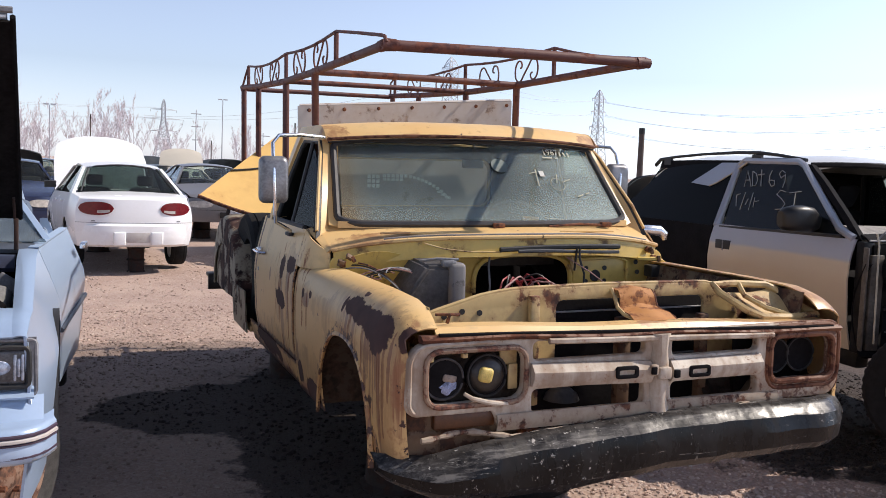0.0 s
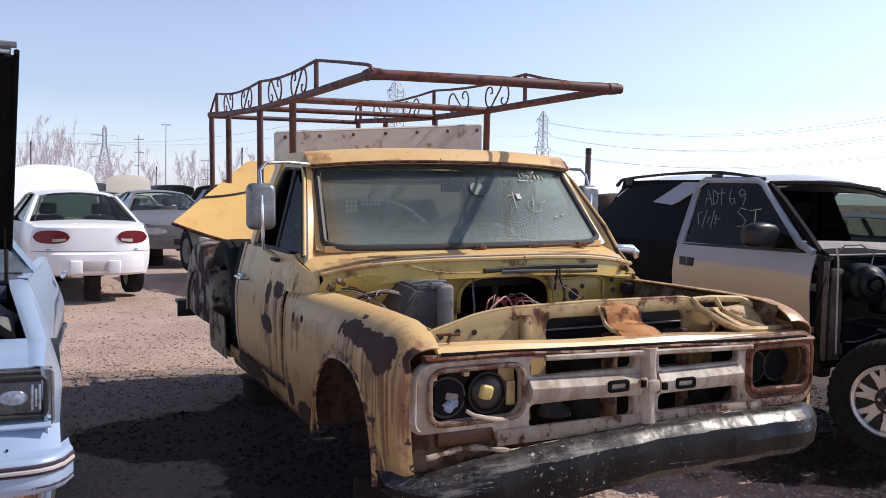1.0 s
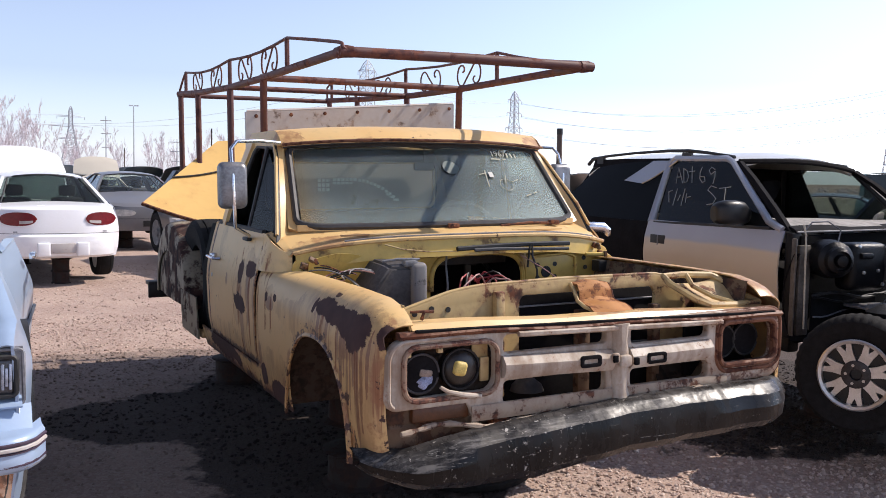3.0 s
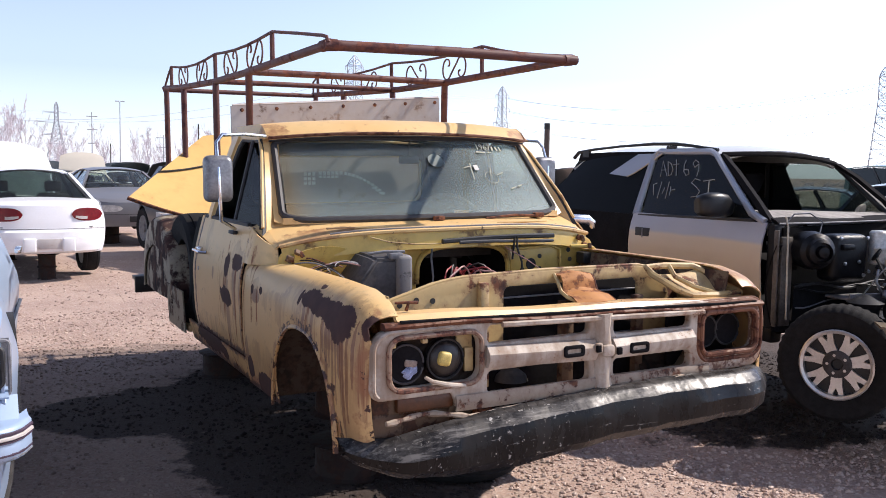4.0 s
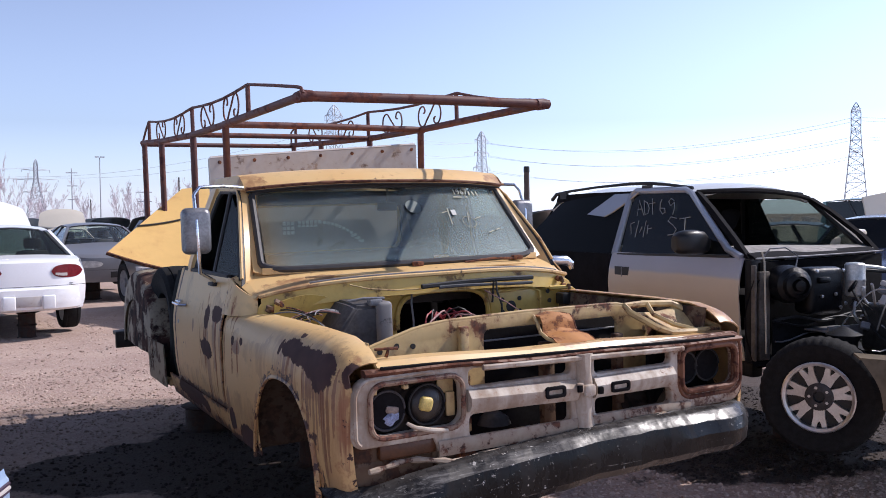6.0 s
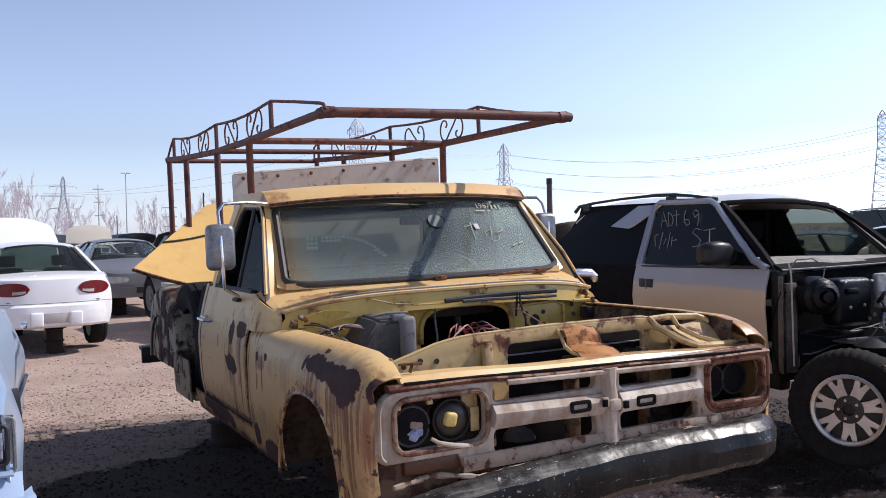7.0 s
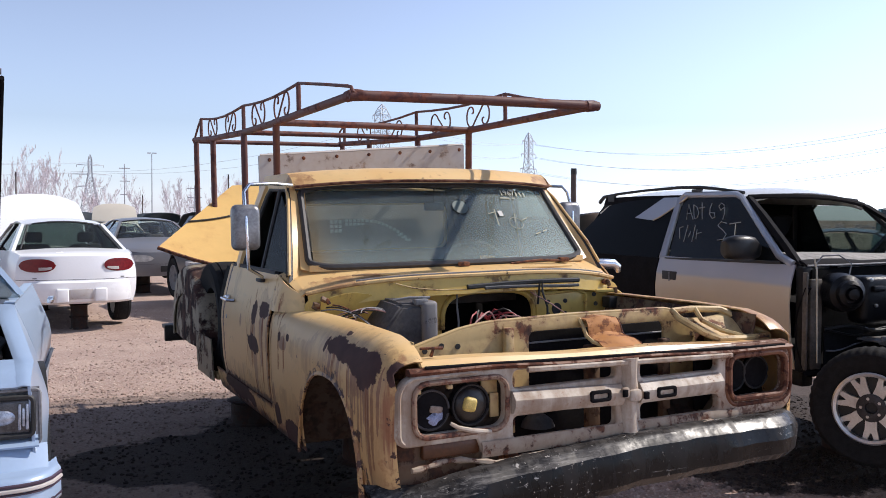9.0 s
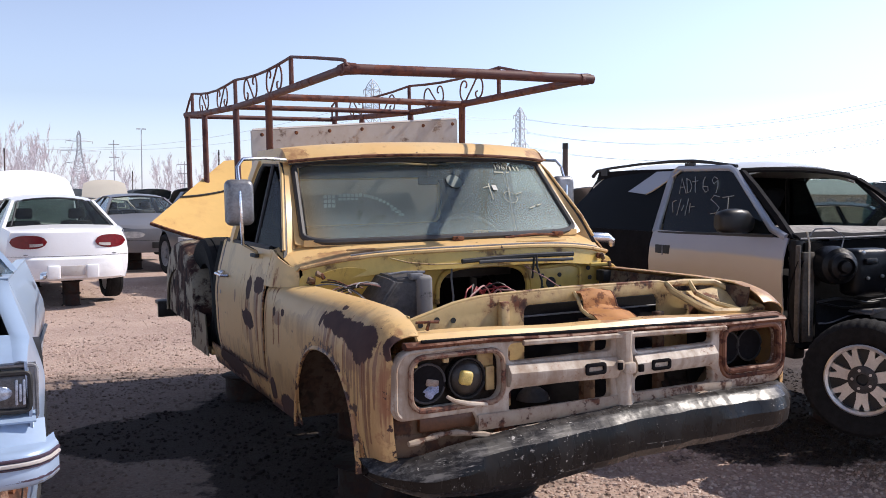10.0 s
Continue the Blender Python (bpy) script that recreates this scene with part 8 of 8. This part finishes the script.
for ru in (0.1, 0.9):
    part("liner_rib", tube([hood_pt(ru, v, 0.0) for v in np.linspace(0.08, 0.92, 8)], 0.02, 6), PRIMER, bh)
for s in (-1, 1):
    part("hood_hinge", joined(box(s * 0.66 - 0.008, s * 0.66 + 0.008, 1.38, 1.44, 0.84, 0.97, 0.004), tube([(s * 0.655, 1.42, 0.95), (s * 0.655, 1.30, 1.06)], 0.006, 6)), STAND, blue, "dark rusted hood hinge")
# engine bay
part("bay_floor", box(-0.70, 0.70, 0.16, 1.46, 0.32, 0.36, 0.01), PRIMER, blue)
part("bulkhead", box(-0.70, 0.70, 1.44, 1.48, 0.3, 0.83, 0.01), PRIMER, blue)
part("plenum", sheet(lambda u, v: (lerp(-0.70, 0.66, u), lerp(1.25, 1.45, v), 0.80 + 0.045 * math.sin(math.pi * v) - 0.02 * u), 10, 6, 0.02), plain("navy_plenum", (0.03, 0.035, 0.06), 0.4), blue, "dark blue plenum cover")
part("engine_block", joined(box(-0.30, 0.25, 0.5, 1.2, 0.4, 0.66, 0.04), box(-0.25, 0.2, 0.55, 1.1, 0.66, 0.74, 0.03)), plain("dirty_block", (0.06, 0.055, 0.05), 0.6, 0.2, 0.5, 20, 0.5), blue)
part("air_cleaner", lathe([(0.001, 0.80), (0.05, 0.805), (0.19, 0.79), (0.20, 0.76), (0.20, 0.70), (0.001, 0.70)], 28, Matrix.Translation((0.26, 0.85, 0)) @ pose(0, 0, 0, 0, -90, 0)), plain("tan_cleaner", (0.42, 0.33, 0.22), 0.5, 0.2, 0.3), blue, "tan round air cleaner")
part("washer_tank", box(0.50, 0.685, 0.40, 0.72, 0.55, 0.79, 0.05, 3), plain("dusty_tank", (0.15, 0.145, 0.13), 0.55, 0, 0.4), blue, "dusty plastic tank")
part("bay_bracket", sheet(lambda u, v: (lerp(0.36, 0.62, u), lerp(0.85, 0.95, v), 0.73 + 0.05 * math.sin(math.pi * u)), 8, 2, 0.01), ALLOY, blue)
br = random.Random(8)
for k in range(22):
    c = (br.uniform(0.1, 0.66), br.uniform(0.3, 1.3), br.uniform(0.6, 0.82))
    e = [br.uniform(0.015, 0.05) for _ in range(3)]
    part("bay_piece", joined(None, box(-e[0], e[0], -e[1], e[1], -e[2], e[2], 0.008), Matrix.Translation(c) @ pose(0, 0, 0, br.uniform(0, 40), br.uniform(0, 40), br.uniform(0, 90))), br.choice((PRIMER, DARK, DARK, GREYBOX, PRIMER)), blue)
for k in range(9):
    x, y = br.uniform(0.2, 0.6), br.uniform(0.4, 1.2)
    part("hose", tube([(x + 0.3 * t * math.sin(k) - 0.1, y - 0.3 * t * math.cos(k), 0.74 + 0.07 * math.sin(math.pi * t) - 0.04 * t) for t in np.linspace(0, 1, 8)], br.choice((0.005, 0.008, 0.011)), 6), br.choice((BLACK, BLACK, DARK, STEEL)), blue)
part("bay_stick", tube([(0.52, 0.22, 0.78), (0.62, 0.55, 0.83)], 0.004, 6), STEEL, blue)
prop_stand(-2.8, 1.1, 0.62)
prop_stand(-2.8, 3.6, 0.52)
# its near front wheel, steered outwards
RIMT = worn_paint("rusted_rim_paint", (0.30, 0.20, 0.15), 0.75, (0.22, 0.11, 0.07), (0.08, 0.045, 0.035), 0.6, 14)
wm = Matrix.Translation((0.615, 0.82, 0.10)) @ pose(0, 0, 0, 0, 0, -27)
fw = part("wheel", lathe([(0.205, -0.08), (0.20, 0.0), (0.195, 0.06), (0.21, 0.085), (0.19, 0.075), (0.165, 0.03), (0.10, 0.05), (0.06, 0.075), (0.001, 0.075)], 28, wm), RIMT, blue, "rusted steel wheel")
part("tyre", lathe([(p * 0.315, a * 0.20) for p, a in TYRE_PROF], 32, wm, closed=True), plain("worn_grey_tyre", (0.045, 0.042, 0.042), 0.85, 0, 0.4, 30, 0.4), fw)
for k in range(5):
    part("lug_nut", lathe([(0.001, 0.085), (0.012, 0.085), (0.013, 0.055), (0.001, 0.055)], 6, wm @ Matrix.Translation((0, 0.085 * math.cos(1.257 * k), 0.085 * math.sin(1.257 * k)))), RUST, fw)

# ---- the distance: bare trees, pylons, wires, lamp posts ----
# distance haze is painted into the bark as a pale lavender grey
HAZED_BARK = plain("hazed_bark", (0.64, 0.59, 0.62), 0.95, 0, 0.25, 2.0, 0)
LATTICE = plain("galvanised_lattice", (0.40, 0.42, 0.46), 0.6, 0.3, 0.15, 1.0, 0)
STRAND = plain("pale_thin_cable", (0.52, 0.56, 0.62), 0.6, 0.2, 0.1, 1.0, 0)
POLE = plain("dark_pole", (0.10, 0.075, 0.065), 0.9, 0, 0.3, 3.0)
EYE0 = Vector((-2.1, -2.8, 1.56))


def at_bearing(az, dist):
    return EYE0.x + dist * math.sin(radians(az)), EYE0.y + dist * math.cos(radians(az))


def pylon(az, dist, el, arms, w0, w1, turn, label):
    x, y = at_bearing(az, dist)
    H = EYE0.z + dist * math.tan(radians(el))
    ob = thing("pylon", label, "pylon", pose(x, y, 0, 0, 0, turn), "power pylons")
    def wd(t):
        return lerp(w0, w1, min(1, t / 0.72)) if t < 0.94 else lerp(w1, 0.06, (t - 0.94) / 0.06)
    r = dist * 0.00030
    n = 15
    hs = [H * (1 - (1 - k / n) ** 1.25) for k in range(n + 1)]
    cor = lambda z: [(sx_ * wd(z / H) / 2, sy_ * wd(z / H) / 2, z) for sx_, sy_ in ((-1, -1), (1, -1), (1, 1), (-1, 1))]
    b = None
    for k in range(4):
        part("leg", tube([cor(z)[k] for z in hs], r * 1.35, 4), LATTICE, ob)
    for z0, z1 in zip(hs, hs[1:]):
        c0, c1 = cor(z0), cor(z1)
        for k in range(4):
            b = tube([c0[k], c1[(k + 1) % 4]], r * 0.75, 3, b)
            b = tube([c0[(k + 1) % 4], c1[k]], r * 0.75, 3, b)
            b = tube([c1[k], c1[(k + 1) % 4]], r * 0.7, 3, b)
    tagged(part("bracing", b, LATTICE, ob), kind="stuff")
    for t, half in arms:
        z = H * t
        for s in (-1, 1):
            a, w = None, wd(t) / 2
            for dy in (-w, w):
                a = tube([(s * w, dy, z), (s * half, 0, z + 0.1)], r, 3, a)
                a = tube([(s * w, dy, z + H * 0.022), (s * half, 0, z + 0.1)], r * 0.8, 3, a)
            a = tube([(s * half, 0, z + 0.1), (s * half, 0, z - H * 0.03)], r * 0.9, 4, a)
            a = tube([(s * half * 0.6, 0, z), (s * half * 0.6, 0, z + H * 0.012)], r * 0.7, 3, a)
            part("cross_arm", a, LATTICE, ob)
    return x, y, H


def wires(p, q, heights, spread, sag=3.0):
    d = Vector((q[0] - p[0], q[1] - p[1], 0)).normalized()
    nrm = Vector((-d.y, d.x, 0))
    for h0, h1 in heights:
        for s in (-spread, spread):
            ob = thing("power_line", "thin grey overhead power line against the sky", "cable", None, "power lines")
            pts = []
            for k in range(17):
                t = k / 16
                a = Vector((lerp(p[0], q[0], t), lerp(p[1], q[1], t), lerp(h0, h1, t) - 4 * sag * t * (1 - t))) + nrm * s
                pts.append(tuple(a))
            dist = (Vector(pts[8]) - EYE0).length
            part("strand", tube(pts, max(0.015, dist * 0.00013), 4), STRAND, ob)


pm = pylon(31.2, 230, 5.34, ((0.90, 2.6), (0.76, 2.9), (0.60, 3.3)), 4.2, 1.5, 20, "grey steel lattice pylon, tall and narrow")
pr = pylon(53.1, 190, 6.25, ((0.93, 2.3), (0.76, 2.5), (0.58, 2.6)), 4.6, 1.7, 35, "grey steel lattice pylon, broad")
p2 = pylon(22.0, 180, 7.05, ((0.90, 2.2), (0.76, 2.4)), 4.0, 2.0, 15, "grey steel lattice pylon behind the rack")
pl = pylon(4.7, 260, 3.60, ((0.84, 3.4), (0.70, 5.4), (0.52, 3.4)), 5.4, 0.9, 5, "grey steel lattice pylon with wide arms")
wires(pm, pr, [(pm[2] * 0.88, pr[2] * 0.86), (pm[2] * 0.74, pr[2] * 0.70), (pm[2] * 0.58, pr[2] * 0.54)], 2.6, 4)
wires(p2, pm, [(p2[2] * 0.88, pm[2] * 0.88), (p2[2] * 0.74, pm[2] * 0.74)], 2.4, 2)
wires(pl, p2, [(pl[2] * 0.74, p2[2] * 0.76)], 5.5, 2.5)
far = at_bearing(78, 260)
wires(pr, (far[0], far[1]), [(pr[2] * 0.86, 24), (pr[2] * 0.70, 19)], 2.6, 3)
farl = at_bearing(-16, 230)
wires(pl, (farl[0], farl[1]), [(pl[2] * 0.88, 16), (pl[2] * 0.74, 13)], 4, 2)


def light_pole(az, dist, el, lamp, label):
    x, y = at_bearing(az, dist)
    H = EYE0.z + dist * math.tan(radians(el))
    ob = thing("lamp_post", label, "lamp post", pose(x, y, 0), "lamp posts")
    part("pole", tube([(0, 0, 0), (0, 0, H * 0.5), (0, 0, H)], [dist * 0.0007, dist * 0.00055, dist * 0.0004], 8), LATTICE, ob)
    if lamp:
        for s in (-1, 1):
            part("lamp_head", loft([[(s * a, b, H + c) for b, c in ((-0.15, 0), (0.15, 0), (0.12, 0.16), (-0.12, 0.16))] for a in (0.1, 0.4, 0.7)]), LATTICE, ob)
    else:
        for k, t in enumerate((0.93, 0.72, 0.5)):
            part("arm", tube([(-0.9 + 0.1 * k, 0, H * t), (0.9, 0, H * t)], dist * 0.0005, 5), LATTICE, ob)


light_pole(8.15, 150, 3.75, True, "tall grey twin lamp post")
light_pole(6.6, 170, 3.1, False, "slim grey pole with short arms")
light_pole(-1.5, 120, 2.9, True, "tall grey twin lamp post")
light_pole(10.6, 120, 1.9, False, "slim dark traffic signal pole")
light_pole(-4.2, 140, 3.4, True, "tall grey twin lamp post")
for az, d, el, r in ((34.0, 42, 3.12, 0.13), (12.6, 60, 2.6, 0.045), (0.75, 70, 2.5, 0.045), (7.6, 70, 1.3, 0.035)):
    x, y = at_bearing(az, d)
    H = EYE0.z + d * math.tan(radians(el))
    ob = thing("utility_post", "dark weathered wooden post with a cap", "post", pose(x, y, 0), "posts")
    part("shaft", tube([(0, 0, 0), (0, 0, H * 0.7), (0, 0, H * 0.93)], [r * 1.15, r, r * 0.95], 10), POLE, ob)
    part("cap", tube([(0, 0, H * 0.93), (0, 0, H)], [r * 1.08, r * 1.02], 10), DARK, ob)


def bare_tree(seed, H):
    rg = random.Random(seed)
    b = bmesh.new()
    twigs = bmesh.new()
    def grow(p, d, L, r, lvl):
        n = 4 if lvl < 2 else 3
        pts, rs = [p], [r]
        for k in range(n):
            d = (d + Vector((rg.uniform(-1, 1), rg.uniform(-1, 1), rg.uniform(-0.3, 0.8))) * 0.16).normalized()
            pts.append(pts[-1] + d * L / n)
            rs.append(r * (1 - 0.62 * (k + 1) / n))
        tube([tuple(q) for q in pts], [max(q, 0.012) for q in rs], 5 if lvl < 1 else 3, b if lvl < 2 else twigs)
        if lvl >= 4:
            return
        for k in range((9, 6, 5, 3)[lvl]):
            i = rg.randint(1, n)
            ax = Vector((rg.uniform(-1, 1), rg.uniform(-1, 1), rg.uniform(0.2, 1.3))).normalized()
            grow(pts[i], (d * 0.75 + ax * 0.55).normalized(), L * rg.uniform(0.30, 0.50), rs[i] * 0.62, lvl + 1)
    grow(Vector((0, 0, 0)), Vector((0, 0, 1)), H * 0.74, H * 0.0065, 0)
    return b, twigs


trees = []
for k in range(4):
    ob = thing("bare_tree", "bare leafless tree on the horizon, paled by painted haze", "tree", pose(*at_bearing(-6 + 3 * k, 110), 0), "trees on the horizon")
    t, w = bare_tree(k + 20, 8.0)
    part("trunk", t, HAZED_BARK, ob)
    part("crown", w, HAZED_BARK, ob)
    trees.append(ob)
tr = random.Random(4)
for k in range(95):
    az = tr.choice((tr.uniform(-12, 6), tr.uniform(-4, 14), tr.uniform(9, 20)))
    d = tr.uniform(100, 170)
    sc = tr.uniform(0.55, 0.95) * (1.0 if az < 4 else 0.8) * d / 125
    copy_thing(trees[k % 4], pose(*at_bearing(az, d), 0, 0, 0, tr.uniform(0, 360))).scale = (sc, sc, sc)
hedge = thing("far_scrub", "low grey scrub along the horizon", "scrub", kind="stuff")
hb_ = bmesh.new()
for k in range(260):
    az = tr.uniform(-14, 80)
    x, y = at_bearing(az, tr.uniform(180, 220))
    h = tr.uniform(1.2, 3.2) * (0.5 if az > 24 else 1.0)
    for j in range(5):
        tube([(x + tr.uniform(-1, 1), y, 0), (x + tr.uniform(-2.2, 2.2), y + tr.uniform(-1, 1), h * tr.uniform(0.6, 1.0))], [0.07, 0.03], 3, hb_)
part("scrub_stems", hb_, HAZED_BARK, hedge)
tyre_pile = thing("worn_tyre", "worn black tyre lying flat under the truck", "tyre", pose(0.16, 1.38, 0.118))
part("carcass", lathe([(p * 0.345, a * 0.22) for p, a in TYRE_PROF], 40, pose(0, 0, 0, 0, 90, 0), closed=True), TYRE, tyre_pile)
for x, y in ((0.40, 1.45), (-0.40, 1.5), (0.40, 4.0), (-0.40, 4.0)):
    prop_stand(x, y, 0.50)

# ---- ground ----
# dark oil-soaked patches, and painted shade under truck and SUV: centre and reach
OIL_SHADE = (((-0.95, 3.15, 0), (0.85, 0.60, 1)), ((-0.35, 1.8, 0), (0.75, 1.0, 1)), ((0.1, 3.4, 0), (1.0, 1.0, 1)), ((3.1, 1.9, 0), (1.6, 1.2, 1)), ((3.8, 2.7, 0), (1.6, 1.2, 1)))
# the shade around them, put into the colour of the trodden ground
YARD_SHADE = (((-1.5, 3.0, 0), (2.3, 2.4, 1)), ((3.1, 2.1, 0), (1.4, 1.5, 1)))

def gravel(name):
    m = Mat(name, 0.92, 0, 0.25)
    n = m.noise(1.1, 6)
    fine = m.noise(45, 4, 0.7)
    cell = m.vor(60, out="Color")
    bw = m.t.nodes.new("ShaderNodeRGBToBW")
    m.link(cell, bw.inputs[0])
    c = m.mix(m.step(n, 0.3, 0.7), (0.35, 0.243, 0.20), (0.46, 0.335, 0.272))
    c = m.mix(m.mth("MULTIPLY", m.step(bw.outputs[0], 0.45, 0.75), 0.5), c, (0.50, 0.41, 0.35))
    c = m.mix(m.mth("MULTIPLY", m.step(fine, 0.5, 0.72), 0.45), c, (0.12, 0.09, 0.08))
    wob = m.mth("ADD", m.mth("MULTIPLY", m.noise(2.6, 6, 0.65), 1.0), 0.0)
    oil_shade = m.most([m.blob(p, r, wob) for p, r in OIL_SHADE])
    yard_shade = m.most([m.blob(p, r, wob) for p, r in YARD_SHADE])
    # painted shade first, then the oil and the darkest shade
    c = m.mix(m.mth("MULTIPLY", yard_shade, 0.46), c, (0.045, 0.036, 0.032))
    c = m.mix(m.mth("MULTIPLY", oil_shade, 0.82), c, (0.010, 0.008, 0.008))
    return m, c, fine, bw.outputs[0]
gm, gc, gfine, gcell = gravel("gravel_ground")
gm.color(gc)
gm.bump(gm.mth("ADD", gm.mth("MULTIPLY", gm.noise(16, 5), 1.0), gm.mth("MULTIPLY", gfine, 0.6)), 0.8, 0.02)
def ground_z(x, y):
    r = math.hypot(x, y - 3)
    return 0.0 if r > 45 else 0.012 * noise.noise((x * 0.9, y * 0.9, 0)) + 0.006 * noise.noise((x * 3.1, y * 3.1, 4))
g = [-2500, -600, -150, -45] + [k * 1.0 for k in range(-40, -6)] + [k * 0.25 for k in range(-24, 32)] + [k * 1.0 for k in range(8, 45)] + [60, 150, 600, 2500]
verts = [(x, y, ground_z(x, y)) for x in g for y in g]
n = len(g)
faces = [(i * n + j, (i + 1) * n + j, (i + 1) * n + j + 1, i * n + j + 1) for i in range(n - 1) for j in range(n - 1)]
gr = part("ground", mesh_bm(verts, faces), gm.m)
tagged(gr, "reddish grey gravel yard ground", "ground", kind="structure")

# loose stones over the nearer ground
sm, sc_, sf_, sb_ = gravel("gravel_stone")
tone = sm.mix(sm.island(), (0.30, 0.21, 0.172), (0.60, 0.475, 0.40))
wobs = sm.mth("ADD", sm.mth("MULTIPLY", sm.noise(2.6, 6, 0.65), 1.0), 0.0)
oil_shades = sm.most([sm.blob(p, r, wobs) for p, r in OIL_SHADE])
# the stones take the same painted shade as the ground
yard_shades = sm.most([sm.blob(p, r, wobs) for p, r in YARD_SHADE])
tone = sm.mix(sm.mth("MULTIPLY", yard_shades, 0.58), tone, (0.05, 0.04, 0.036))
sm.color(sm.mix(sm.mth("MULTIPLY", oil_shades, 0.93), tone, (0.014, 0.011, 0.011)))
ico = bmesh.new()
bmesh.ops.create_icosphere(ico, subdivisions=1, radius=1.0)
IV = np.array([v.co[:] for v in ico.verts])
IF = np.array([[v.index for v in f.verts] for f in ico.faces])
ico.free()
rg = np.random.default_rng(7)
def stones(count, x0, x1, y0, y1, r0, r1):
    xy = np.stack([rg.uniform(x0, x1, count), y0 + (y1 - y0) * rg.uniform(0, 1, count) ** 1.25], 1)
    r = r0 + (r1 - r0) * rg.uniform(0, 1, count) ** 3
    sc = rg.uniform(0.6, 1.25, (count, 3)) * r[:, None]
    sc[:, 2] *= 0.75
    jag = rg.uniform(0.75, 1.2, (count, 12, 1))
    a = rg.uniform(0, 6.283, count)
    P = IV[None] * jag * sc[:, None]
    X = P[..., 0] * np.cos(a)[:, None] - P[..., 1] * np.sin(a)[:, None]
    Y = P[..., 0] * np.sin(a)[:, None] + P[..., 1] * np.cos(a)[:, None]
    z = np.array([ground_z(x, y) for x, y in xy])
    V = np.stack([X + xy[:, :1], Y + xy[:, 1:], P[..., 2] + (z + 0.2 * sc[:, 2])[:, None]], -1).reshape(-1, 3)
    F = (IF[None] + 12 * np.arange(count)[:, None, None]).reshape(-1, 3)
    return V, F
V1, F1 = stones(34000, -3.4, 4.2, 0.2, 7.5, 0.004, 0.017)
V2, F2 = stones(9000, -3.5, 3.0, 4.5, 13.0, 0.006, 0.018)
V3, F3 = stones(3500, 0.2, 2.8, 0.15, 1.5, 0.006, 0.019)
me = bpy.data.meshes.new("gravel_stones")
me.from_pydata(np.concatenate([V1, V2, V3]), [], np.concatenate([F1, F2 + len(V1), F3 + len(V1) + len(V2)]))
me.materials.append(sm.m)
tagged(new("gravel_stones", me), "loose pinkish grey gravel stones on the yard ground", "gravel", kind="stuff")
